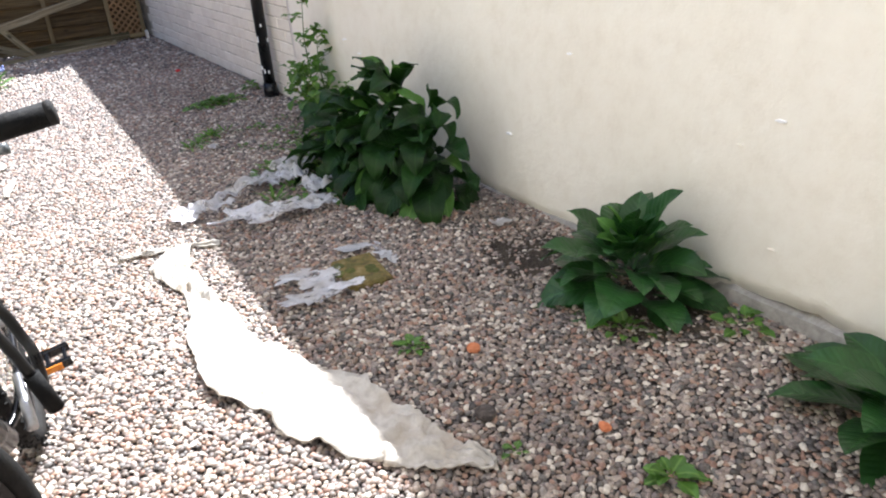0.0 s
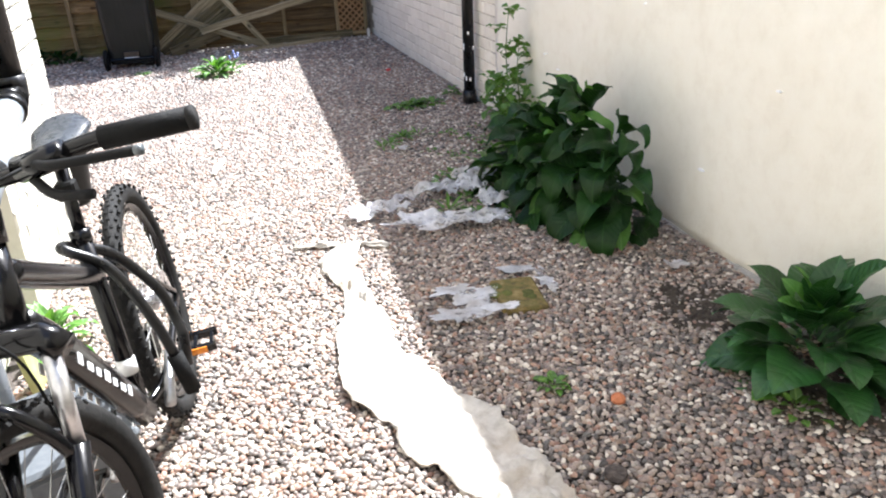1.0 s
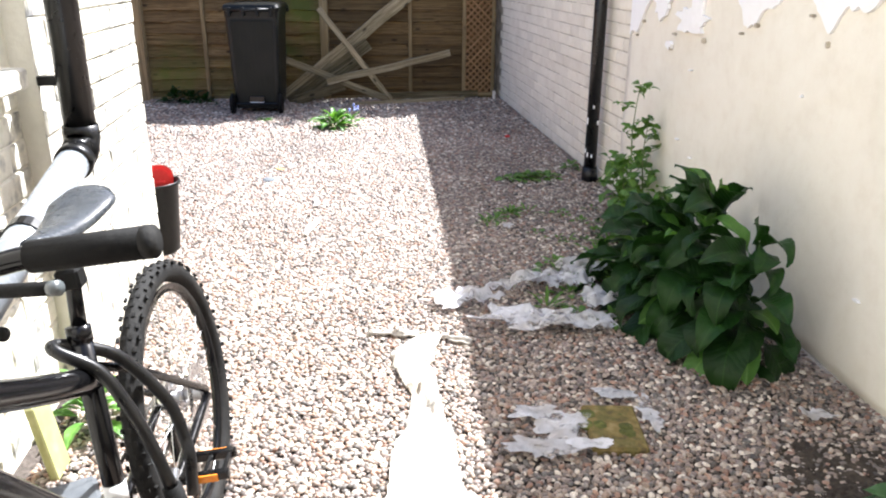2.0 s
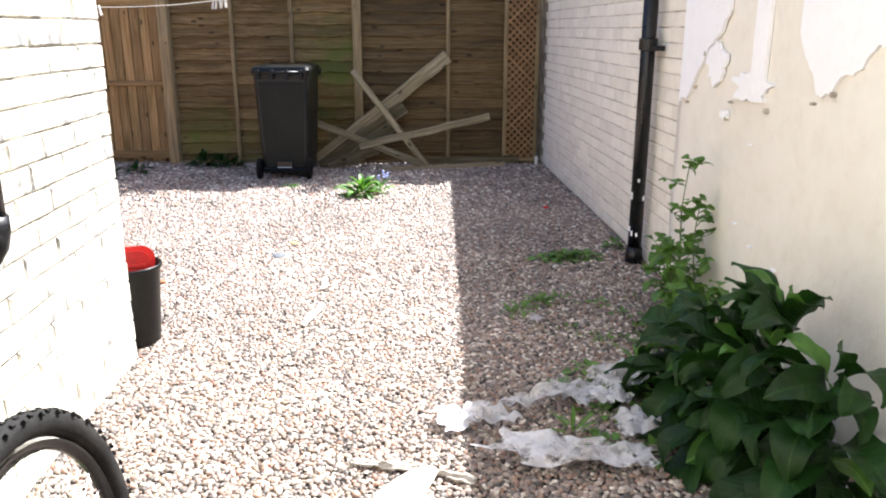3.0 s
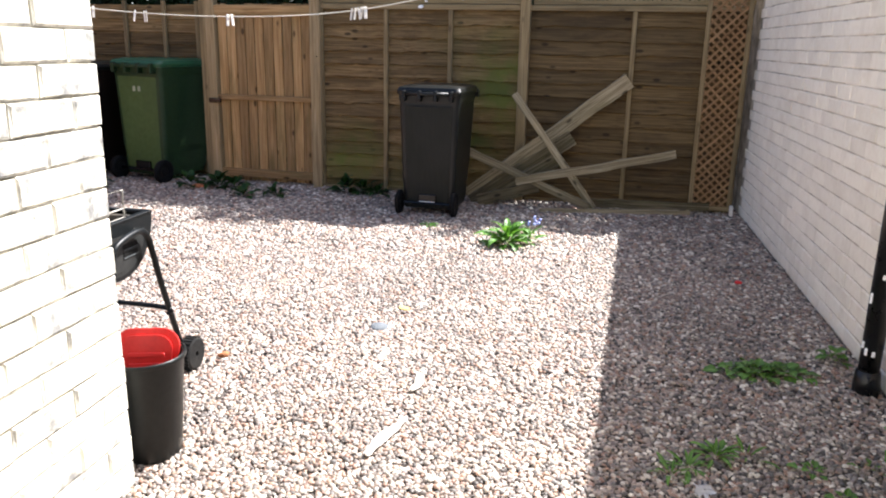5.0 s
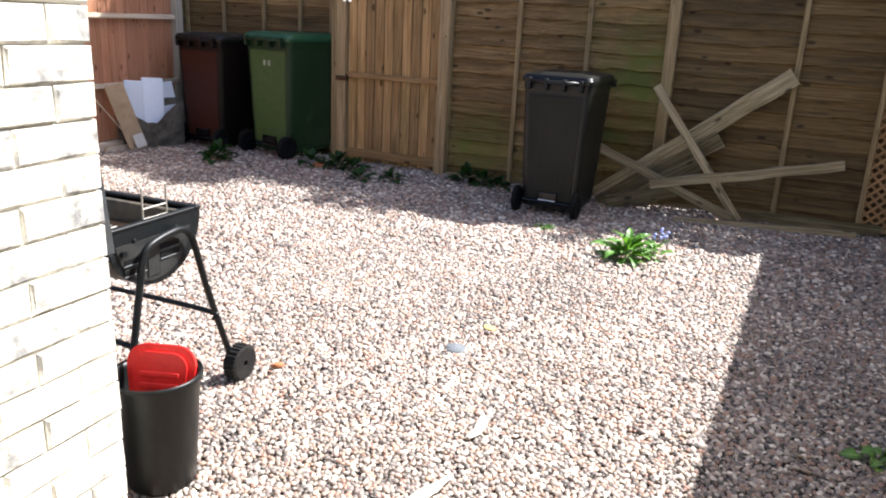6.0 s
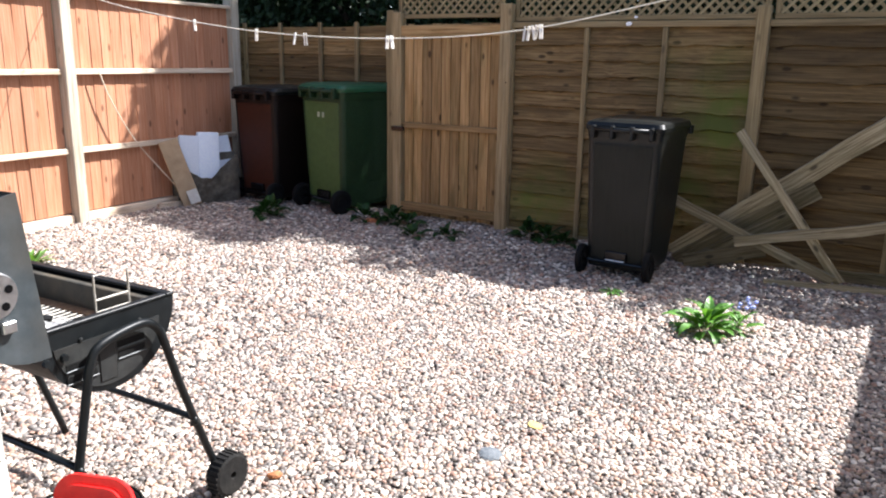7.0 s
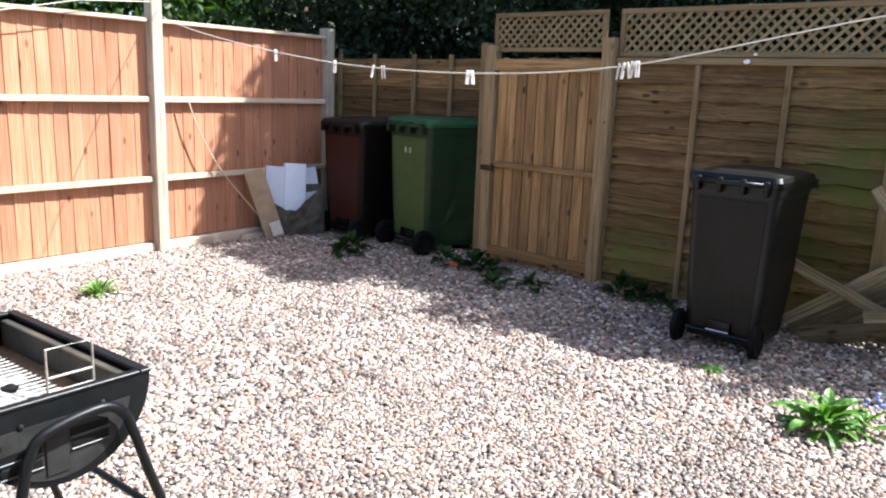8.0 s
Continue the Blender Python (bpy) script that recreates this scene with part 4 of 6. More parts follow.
# ---------------------------------------------------------------- down-pipes
def rainwater_pipe():
    p = thing("downpipe", pose(WALL_X - 0.075, 5.31, 0), "black cast-iron rainwater pipe fixed to the cream wall", "drainpipe")
    part("shaft", tube([(0, 0, 0.0), (0, 0, 1.97)], 0.041, 18), M_PIPE, p, smooth=True)
    for z in (0.02, 1.27):
        part("collar", lathe([(.041, z - .035), (.052, z - .03), (.052, z + .03), (.041, z + .035)], 18), M_PIPE, p)
    part("bracket", box((-.01, -.10, 1.235), (.065, -.03, 1.262), 0.004), M_PIPE, p)
    part("bracket", box((-.01, .03, 1.235), (.065, .10, 1.262), 0.004), M_PIPE, p)
    part("shoe", tube([(0, 0, 0.10), (0, 0, 0.05), (.0, -.03, 0.015)], [.047, .052, .05], 16), M_PIPE, p, smooth=True)
    rng = random.Random(3)
    for k in range(7):
        z = rng.uniform(.05, .6)
        a = rng.uniform(190, 320)
        part("paint_splash", box((-.004, -.006, -rng.uniform(.004, .02)), (.004, .006, rng.uniform(.004, .02)), 0.002), M_PEELED, p).matrix_basis = \
            pose(.0415 * math.cos(radians(a)), .0415 * math.sin(radians(a)), z, 0, 0, a)
    return p


rainwater_pipe()


def waste_pipe():
    p = thing("waste_pipe", pose(-0.635, 2.86, 0), "black soil pipe with a sloping grey branch on the house wall", "drainpipe")
    part("upright", tube([(0, 0, 0.86), (0, 0, 3.2)], 0.047, 18), M_PIPE, p, smooth=True)
    part("bend", tube([(0, 0, .90), (0, 0, .86), (0, -.015, .835), (0, -.06, .815)], .053, 18), M_PIPE, p, smooth=True)
    part("branch", tube([(0, -.05, .82), (0, -.95, .62)], .047, 18), M_PIPE_GREY, p, smooth=True)
    part("collar", tube([(0, -.075, .813), (0, -.115, .804)], .055, 18), M_PIPE, p, smooth=True)
    part("collar", tube([(0, -.50, .72), (0, -.535, .712)], .052, 18), M_PIPE, p)
    part("lower_bend", tube([(0, -.94, .622), (0, -1.0, .60), (0, -1.03, .54), (0, -1.03, 0.0)], .05, 18), M_PIPE_GREY, p, smooth=True)
    part("bracket", box((-.10, -.016, 1.02), (-.02, .016, 1.05), 0.004), M_PIPE, p)
    part("bracket", box((-.10, -.52, .70), (-.02, -.49, .73), 0.004), M_PIPE, p)
    return p


waste_pipe()


# ---------------------------------------------------------------- wheeled bins
def rounded_rect(hx, hy, r, n=4):
    out = []
    for cx, cy, a0 in ((hx - r, hy - r, 0), (-hx + r, hy - r, 90), (-hx + r, -hy + r, 180), (hx - r, -hy + r, 270)):
        for k in range(n + 1):
            a = radians(a0 + 90 * k / n)
            out.append((cx + r * math.cos(a), cy + r * math.sin(a)))
    return out


def loft(sections, cap=True):
    """Skin over outlines: (z, half width, half depth, centre y, radius)."""
    bm = bmesh.new()
    rings = [[bm.verts.new((x, y + cy, z)) for x, y in rounded_rect(hx, hy, r)] for z, hx, hy, cy, r in sections]
    n = len(rings[0])
    for a, b in zip(rings, rings[1:]):
        for k in range(n):
            bm.faces.new((a[k], a[(k + 1) % n], b[(k + 1) % n], b[k]))
    if cap:
        bm.faces.new(rings[0][::-1])
        bm.faces.new(rings[-1])
    return bm


def wheel_bin(m, body, lid, label, number=False, strip=False, front=None):
    b = thing("wheelie_bin", m, label, "wheelie bin", "wheelie bins")
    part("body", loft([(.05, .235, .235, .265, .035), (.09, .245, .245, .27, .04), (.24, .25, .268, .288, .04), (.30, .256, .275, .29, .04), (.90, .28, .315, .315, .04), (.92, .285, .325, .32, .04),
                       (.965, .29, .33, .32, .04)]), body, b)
    # front panel coloured as the lit face of the bin
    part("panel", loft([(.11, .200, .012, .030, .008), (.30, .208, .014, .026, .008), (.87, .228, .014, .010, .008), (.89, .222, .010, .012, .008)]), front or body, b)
    part("lid", loft([(.968, .298, .345, .325, .04), (.995, .302, .352, .325, .045), (1.02, .290, .335, .325, .05), (1.035, .24, .27, .325, .06)]), lid, b, "domed lid with an overhanging lip")
    part("lid_lip", loft([(.93, .306, .03, .67, .012), (.985, .306, .035, .672, .012)]), lid, b)
    part("handle", tube([(-.23, -.045, .975), (.23, -.045, .975)], .015, 12), body, b, smooth=True)
    for x in (-.22, -.075, .075, .22):
        part("hinge_lug", box((x - .016, -.06, .915), (x + .016, .012, 1.0), 0.006), body, b)
    part("axle", tube([(-.27, -.02, .10), (.27, -.02, .10)], .011, 8), M_BIKE, b)
    for x in (-.262, .262):
        w = part("wheel", lathe([(.03, -.022), (.085, -.022), (.10, -.015), (.10, .015), (.085, .022), (.03, .022), (.03, -.022)], 24, pose(x, -.02, .10, 0, 90)), M_GRIP, b, "solid black rubber wheel", True)
        part("hub", lathe([(.0001, -.026), (.032, -.026), (.04, -.02), (.04, .02), (.032, .026), (.0001, .026)], 14, pose(x, -.02, .10, 0, 90)), M_GRIP, w)
    part("foot_recess", box((-.085, -.006, .095), (.085, .05, .17), 0.006), M_BIKE, b)
    if strip:
        part("foot_bar", box((-.075, -.018, .096), (.075, -.007, .114), 0.002), M_PEELED, b, "pale worn foot bar")
    if number:
        for x in (-.032, .028):
            part("painted_mark", box((x - .016, -.010, .762), (x + .016, .0, .806), .006), M_MARK, b)
    return b


wheel_bin(pose(-0.69, 8.14, 0, 0, 0, -4.5) @ Matrix.Diagonal((.88, .88, 1, 1)), M_BLACK_PLASTIC, M_BLACK_PLASTIC, "black wheelie bin with closed lid standing before the fence", strip=True, front=M_BLACK_FRONT_LIT)
wheel_bin(pose(-3.72, 8.93, 0, 0, 0, -16) @ Matrix.Diagonal((1.13, 1.13, 1.13, 1)), M_GREEN_PLASTIC, M_GREEN_LID, "green wheelie bin with a darker green lid beside the gate", number=True, front=M_GREEN_FRONT_LIT)
wheel_bin(pose(-4.52, 8.92, 0, 0, 0, -8) @ Matrix.Diagonal((1.08, 1.08, 1.08, 1)), M_BROWN_PLASTIC, M_BLACK_PLASTIC, "brown wheelie bin with a black lid in the fence corner", front=M_BROWN_FRONT_LIT)


# ---------------------------------------------------------------- planks leaning on the fence
def loose_plank(a, b, w, t, seed, label, roll=0.0, material=None):
    a, b = Vector(a), Vector(b)
    ob = finish("plank", rough_box((b - a).length, t, w, seed, 0.005, 9), material or M_PLANK)
    ob.matrix_basis = plank_pose(a, b, roll)
    return tagged(ob, label, "plank", "planks leaning on the fence")


loose_plank((-.46, 8.80, .06), (.87, 8.90, 1.09), .125, .03, 21, "long grey plank leaning high on the fence", 4)
loose_plank((-.42, 8.78, -.0), (.43, 8.86, .597), .13, .025, 22, "wide grey plank with split grain leaning on the fence", 4, M_PLANK_DARK)
loose_plank((-.38, 8.76, -.03), (.31, 8.84, .404), .11, .025, 23, "broken grey plank leaning on the fence", 4, M_PLANK_DARK)
loose_plank((-.075, 8.735, .96), (.64, 8.66, .03), .055, .035, 24, "narrow square batten crossing the other planks", 0)
loose_plank((-.47, 8.70, .47), (.60, 8.62, .05), .065, .03, 25, "grey batten lying across the leaning planks", 0)
loose_plank((-.02, 8.60, .235), (1.29, 8.80, .495), .065, .035, 26, "long grey batten propped against the fence", 0)
loose_plank((-.35, 8.66, .04), (.16, 8.78, .17), .10, .03, 27, "short dark board propped at the fence foot", 0, M_PLANK_DARK)
loose_plank((.20, 8.50, .022), (1.44, 8.72, .03), .035, .03, 28, "thin pale batten lying along the fence foot", 0)
loose_plank((.62, 8.79, .05), (1.60, 8.80, .06), .07, .03, 29, "dark board lying along the fence foot", 0, M_PLANK_DARK)
tagged(finish("marker_peg", box((1.765, 8.78, 0), (1.795, 8.81, .09), 0.004), M_PEG), "small white peg standing in the gravel corner", "peg")


# ---------------------------------------------------------------- barbecue
def barbecue():
    x1, x0 = -1.065, -1.79
    yc, zr, r = 4.545, 0.71, 0.215
    b = thing("barbecue", pose(x1, yc, 0), "black half-drum barbecue on tubular legs with its lid open", "barbecue")
    L = x1 - x0

    def trough(rad, thick):
        bm = bmesh.new()
        n = 20
        rings = []
        for x in (0, -L):
            out = [bm.verts.new((x, rad * math.cos(radians(180 + 180 * k / n)), zr + rad * 1.0 * math.sin(radians(180 + 180 * k / n)))) for k in range(n + 1)]
            rings.append(out)
        for k in range(n):
            bm.faces.new((rings[0][k], rings[0][k + 1], rings[1][k + 1], rings[1][k]))
        bmesh.ops.solidify(bm, geom=bm.faces[:], thickness=thick)
        bmesh.ops.recalc_face_normals(bm, faces=bm.faces)
        return bm

    part("drum", trough(r, 0.004), M_BBQ, b, "black enamelled half drum", True)

    def end_plate(x, rad, a0, a1, cy, cz, name, parent, t=0.005, material=M_BBQ):
        bm = bmesh.new()
        n = 24
        pts = [(cy + rad * math.cos(radians(a0 + (a1 - a0) * k / n)), cz + rad * math.sin(radians(a0 + (a1 - a0) * k / n))) for k in range(n + 1)]
        a = [bm.verts.new((x, y, z)) for y, z in pts]
        c = [bm.verts.new((x - t, y, z)) for y, z in pts]
        bm.faces.new(a)
        bm.faces.new(c[::-1])
        for k in range(n + 1):
            j = (k + 1) % (n + 1)
            bm.faces.new((a[j], a[k], c[k], c[j]))
        bmesh.ops.recalc_face_normals(bm, faces=bm.faces)
        return part(name, bm, material, parent)

    near = end_plate(.003, r + .003, 180, 360, 0, zr, "end_plate", b)
    end_plate(-L + .003, r + .003, 180, 360, 0, zr, "end_plate", b)
    part("rim", box((-L - .004, r - .022, zr - .004), (.006, r + .006, zr + .006), .002), M_BBQ, b)
    part("rim", box((-L - .004, -r - .006, zr - .004), (.006, -r + .016, zr + .006), .002), M_BBQ, b)
    part("rim", box((-.018, -r + .018, zr - .004), (.006, r - .024, zr + .006), .002), M_BBQ, b)
    part("rim", box((-L - .004, -r + .018, zr - .004), (-L + .02, r - .024, zr + .006), .002), M_BBQ, b)
    part("liner", box((-L + .02, r - .05, zr - .12), (-.02, r - .024, zr - .012), .003), M_BBQ_IN, b, "sooty inner ledge")
    # louvres and vent plate on the end
    end_plate(.0062, .172, 188, 352, -.01, zr - .028, "vent_cover", near, .003, M_BBQ_PLATE)
    for s, y, z in ((1, -.105, .60), (1, -.105, .565), (-1, .055, .615), (-1, .055, .585)):
        lv = part("louvre", box((.0063, y - .046, z - .009), (.0080, y + .046, z + .010), .0008), M_GRIP, near, "dark louvre slot")
        part("louvre_lip", box((.0063, y - .048, z - .013), (.0115, y + .048, z - .0095), .001), M_LID, lv)
    part("vent_plate", box((.0063, -.052, .525), (.0095, .002, .640), .002), M_BBQ_PLATE, near, "worn grey vent plate")
    # food grate and ash
    zg = zr - .095
    half = math.sqrt(r * r - .095 ** 2) - .012
    for k in range(26):
        x = -.03 - k * (L - .06) / 25
        part("grate_wire", tube([(x, -half, zg), (x, half - .04, zg)], .0028, 6), M_GRATE, b)
    for y in (-half + .02, 0, half - .06):
        part("grate_bar", tube([(-.02, y, zg - .004), (-L + .02, y, zg - .004)], .0032, 6), M_GRATE, b)
    part("ash_ledge", box((-L + .02, half - .055, zg - .012), (-.02, half - .004, zg + .004), .003), M_RUST, b, "rusty ledge beside the grate")
    bm = bmesh.new()
    rows = []
    for i in range(31):
        row = []
        for j in range(13):
            y = -half + .01 + (2 * half - .05) * j / 12
            row.append(bm.verts.new((-.03 - (L - .06) * i / 30, y, zg - .018 + .040 * max(0, 1 - ((j - 4.5) / 5) ** 2) * min(1, i / 6) + .018 * noise.noise((i * .55, j * .6, 4)))))
        rows.append(row)
    for i in range(30):
        for j in range(12):
            bm.faces.new((rows[i][j], rows[i][j + 1], rows[i + 1][j + 1], rows[i + 1][j]))
    bmesh.ops.solidify(bm, geom=bm.faces[:], thickness=0.02)
    part("ash_bed", bm, M_ASH, b, "pale ash and burnt charcoal")
    rng = random.Random(8)
    for k in range(16):
        bm = bmesh.new()
        bmesh.ops.create_icosphere(bm, subdivisions=1, radius=rng.uniform(.012, .026))
        for v in bm.verts:
            v.co *= rng.uniform(.75, 1.2)
            v.co.z *= .6
        part("charcoal", bm, M_GRIP, b).location = (rng.uniform(-L + .1, -.12), rng.uniform(-half + .03, half - .09), zg + .014)
    # warming rack
    rk = part("warming_rack", tube([(-.03, -.02, zr - .06), (-.03, -.02, zr + .105), (-.03, .09, zr + .105), (-.03, .09, zr - .06)], .0035, 8), M_GRATE, b, "thin steel warming rack")
    for z in (zr + .035, zr + .0):
        part("rack_wire", tube([(-.03, -.02, z), (-.03, .09, z)], .0032, 8), M_GRATE, rk)
    # lid: half drum swung open past upright
    hy, hz = -.188, .645
    tilt = 96
    lid = part("lid", bmesh.new(), M_BBQ, b, "black half-drum lid standing open")

    def lid_pt(rad, a):
        # local circle about the lid's axis, a from 0 (at the hinge) to 180
        ang = radians(tilt)
        d = Vector((0, math.cos(ang), math.sin(ang)))
        nrm = Vector((0, -math.sin(ang), math.cos(ang)))
        c = Vector((0, hy, hz)) + d * (r + .005)
        aa = radians(a)
        return c - d * rad * math.cos(aa) + nrm * rad * math.sin(aa)

    bm = bmesh.new()
    n = 20
    rg = [[bm.verts.new(lid_pt(r, 180 * k / n) + Vector((x, 0, 0))) for k in range(n + 1)] for x in (.008, -L - .008)]
    for k in range(n):
        bm.faces.new((rg[0][k], rg[0][k + 1], rg[1][k + 1], rg[1][k]))
    bmesh.ops.solidify(bm, geom=bm.faces[:], thickness=0.004)
    part("lid_shell", bm, M_LID_TOP, lid, smooth=True)
    for x in (.012, -L - .008):
        bm = bmesh.new()
        a = [bm.verts.new(lid_pt(r + .002, 180 * k / n) + Vector((x, 0, 0))) for k in range(n + 1)]
        c = [bm.verts.new(v.co + Vector((-.005, 0, 0))) for v in a]
        bm.faces.new(a)
        bm.faces.new(c[::-1])
        for k in range(n + 1):
            j = (k + 1) % (n + 1)
            bm.faces.new((a[j], a[k], c[k], c[j]))
        bmesh.ops.recalc_face_normals(bm, faces=bm.faces)
        part("lid_end", bm, M_LID, lid)
    vc = lid_pt(r * .51, 85)
    vent = lathe([(.0001, .008), (.055, .008), (.058, .004), (.058, 0)], 28, Matrix.Translation((.013, vc.y, vc.z)) @ pose(0, 0, 0, 0, 90))
    part("vent_disc", vent, M_ALLOY, lid, "round silver vent disc with five holes")
    for k in range(5):
        a = radians(72 * k + 20)
        part("vent_hole", lathe([(.0001, .0015), (.0105, .0015), (.0105, 0)], 14, Matrix.Translation((.0215, vc.y + .036 * math.cos(a), vc.z + .036 * math.sin(a))) @ pose(0, 0, 0, 0, 90)), M_BIKE, lid)
    part("vent_knob", lathe([(.0001, .006), (.006, .006), (.007, 0)], 10, Matrix.Translation((.021, vc.y, vc.z)) @ pose(0, 0, 0, 0, 90)), M_TERRACOTTA, lid)
    part("latch", box((.014, vc.y + .005, vc.z - .095), (.03, vc.y + .04, vc.z - .066), .003), M_ALLOY, lid)
    for y in (hy + .03, hy - .02):
        part("hinge_bolt", lathe([(.0001, .01), (.010, .01), (.012, 0)], 8, Matrix.Translation((.012, y, hz - .01)) @ pose(0, 0, 0, 0, 90)), M_BBQ, b)
    for y in (-.10, .09):
        part("rivet", lathe([(.0001, .006), (.006, .004), (.007, 0)], 8, Matrix.Translation((.006, y, zr - .045)) @ pose(0, 0, 0, 0, 90)), M_BBQ_PLATE, b)

    # legs: an inverted U of tube at either end
    for x, wheel in ((.035, True), (-L - .035, False)):
        ctrl = [(x, -.235, 0.0), (x, -.125, .50), (x, -.10, .60), (x, -.06, .645), (x, .07, .665), (x, .125, .635), (x, .15, .575), (x, .205, .40), (x, .335, .05 if wheel else 0.0)]
        part("leg_frame", tube(smooth_path(ctrl, 40), .0125, 12), M_BBQ, b, "bent tubular steel leg frame", True)
    for y, z in ((.235, .31), (-.165, .33)):
        part("cross_bar", tube(smooth_path([(.035, y, z - .03), (-.02, y, z + .0), (-L + .02, y, z + .0), (-L - .035, y, z - .03)], 18), .0105, 10), M_BBQ, b, smooth=True)
    part("prop_leg", tube([(-L - .035, .015, .50), (-1.105, .295, 0)], .0125, 12), M_BBQ, b, "slanting tubular prop leg", True)
    for x in (.06,):
        prof = [(.012, -.028), (.062, -.028), (.070, -.024), (.070, .024), (.062, .028), (.012, .028), (.012, -.028)]
        w = part("wheel", lathe(prof, 26, pose(x, .34, .070, 0, 90)), M_RUBBER, b, "ribbed black plastic wheel")
        for k in range(26):
            a = 2 * math.pi * k / 26
            part("rib", box((-.024, -.003, -.003), (.024, .003, .003)), M_RUBBER, w).matrix_basis = pose(x, .34 + .071 * math.cos(a), .070 + .071 * math.sin(a), math.degrees(a))
    return b


barbecue()


# ---------------------------------------------------------------- pail with a red lid standing in it
def pail():
    p = thing("pail", pose(-0.79, 4.22, 0), "tall dark plastic pail with a red plastic lid inside", "bucket")
    part("body", lathe([(.0001, 0.004), (.095, 0.004), (.10, .015), (.125, .345), (.129, .352), (.129, .362), (.122, .362), (.118, .345), (.094, .03), (.0001, .03)], 36), M_PAIL, p, smooth=True)
    part("rim", lathe([(.1285, .348), (.134, .350), (.134, .364), (.1285, .366)], 36), M_PAIL, p, "rolled plastic rim", True)
    return p


pail()


def red_tray():
    bm = bmesh.new()
    for inset, y0, y1 in ((0, 0, .012), (.022, -.010, 0.0)):
        pts = rounded_rect(.105 - inset, .15 - inset, .06 - inset * .6, 6)
        a = [bm.verts.new((x, y0, z)) for x, z in pts]
        c = [bm.verts.new((x, y1, z)) for x, z in pts]
        bm.faces.new(a)
        bm.faces.new(c[::-1])
        for k in range(len(a)):
            j = (k + 1) % len(a)
            bm.faces.new((a[j], a[k], c[k], c[j]))
    for k in range(4):
        add_box(bm, (-.06, -.016, -.05 + k * .035), (.06, -.009, -.035 + k * .035), .002)
    for v in bm.verts:
        v.co.x *= 1 - .28 * max(0, .05 - v.co.z) / .2
    bmesh.ops.recalc_face_normals(bm, faces=bm.faces)
    ob = finish("plastic_tray", bm, M_RED)
    ob.matrix_basis = pose(-.79, 4.232, .285, -12, 0, 18)
    return tagged(ob, "red rounded plastic tray standing in a dark pail", "tray")


red_tray()


# ---------------------------------------------------------------- bicycle
def bicycle():
    b = thing("bicycle", pose(-0.213, 2.15, 0, 0, 7.5, 176.5), "black hardtail mountain bike leaning beside the house wall", "bicycle")
    R = 0.345
    head_top, head_bot = Vector((0, .855, .895)), Vector((0, .905, .745))
    bb, clamp = Vector((0, .475, .285)), Vector((0, .405, .705))
    steer = Matrix.Translation((0, .90, 0)) @ Matrix.Rotation(radians(-13), 4, "Z") @ Matrix.Translation((0, -.90, 0))

    def wheel(name, c, m):
        w = part(name, tube(arc(c, .022, 0, 360, 12, "x"), .008, 6), M_ALLOY, b)
        prof = []
        for k in range(13):
            a = 2 * math.pi * k / 12
            prof.append((R - .027 + .027 * math.cos(a), .024 * math.sin(a)))
        ty = part("tyre", lathe(prof, 64, Matrix.Translation(c) @ pose(0, 0, 0, 0, 90)), M_RUBBER, w, "knobbly black tyre", True)
        bm = bmesh.new()
        for k in range(76):
            a = 2 * math.pi * k / 76
            for lat, lean in ((-.017, -28), (.017, 28), (0, 0)) if k % 2 else ((-.024, -55), (.024, 55), (-.007, -8), (.007, 8)):
                rr = R - .001 - abs(lat) * .33
                mm = Matrix.Translation(c) @ Matrix.Rotation(a, 4, "X") @ Matrix.Translation((lat, 0, rr)) @ Matrix.Rotation(radians(lean), 4, "Y")
                add_box(bm, (-.0038, -.005, -.004), (.0038, .005, .0035), 0, mm)
        part("tread", bm, M_RUBBER, ty)
        part("rim", lathe([(R - .058, -.011), (R - .078, -.007), (R - .078, .007), (R - .058, .011), (R - .058, -.011)], 48, Matrix.Translation(c) @ pose(0, 0, 0, 0, 90)), M_BIKE, w, smooth=True)
        bm = bmesh.new()
        for k in range(28):
            a = 2 * math.pi * k / 28
            d = Vector((0, math.cos(a), math.sin(a)))
            e = Vector((0, math.cos(a + .5 * (1 if k % 4 < 2 else -1)), math.sin(a + .5 * (1 if k % 4 < 2 else -1))))
            sx = .028 if k % 2 else -.028
            add_tube(bm, [Vector(c) + e * .024 + Vector((sx, 0, 0)), Vector(c) + d * (R - .075)], .0012, 4)
        part("spokes", bm, M_STEEL, w)
        part("hub", tube([Vector(c) + Vector((-.05, 0, 0)), Vector(c) + Vector((.05, 0, 0))], .014, 12), M_ALLOY, w)
        part("disc_rotor", lathe([(.05, -.001), (.08, -.001), (.08, .001), (.05, .001), (.05, -.001)], 30, Matrix.Translation(Vector(c) + Vector((-.04, 0, 0))) @ pose(0, 0, 0, 0, 90)), M_STEEL, w)
        if m is not None:
            for o in (w, *w.children):
                o.data.transform(m)
                for q in o.children:
                    q.data.transform(m)
        return w

    wheel("rear_wheel", (0, 0, R), None)
    wheel("front_wheel", (0, 1.10, R), steer)

    def bar(name, pts, r, mat=M_BIKE, label="", sides=14, m=None, parent=b):
        bm = tube(pts, r, sides)
        if m is not None:
            bmesh.ops.transform(bm, matrix=m, verts=bm.verts)
        return part(name, bm, mat, parent, label, True)

    bar("down_tube", smooth_path([bb, (0, .69, .545), (0, .80, .675), head_bot + Vector((0, -.01, .02))], 14), .034)
    bar("top_tube", smooth_path([clamp + Vector((0, .01, -.075)), (0, .56, .695), (0, .735, .782), head_top + Vector((0, .01, -.045))], 14), .026)
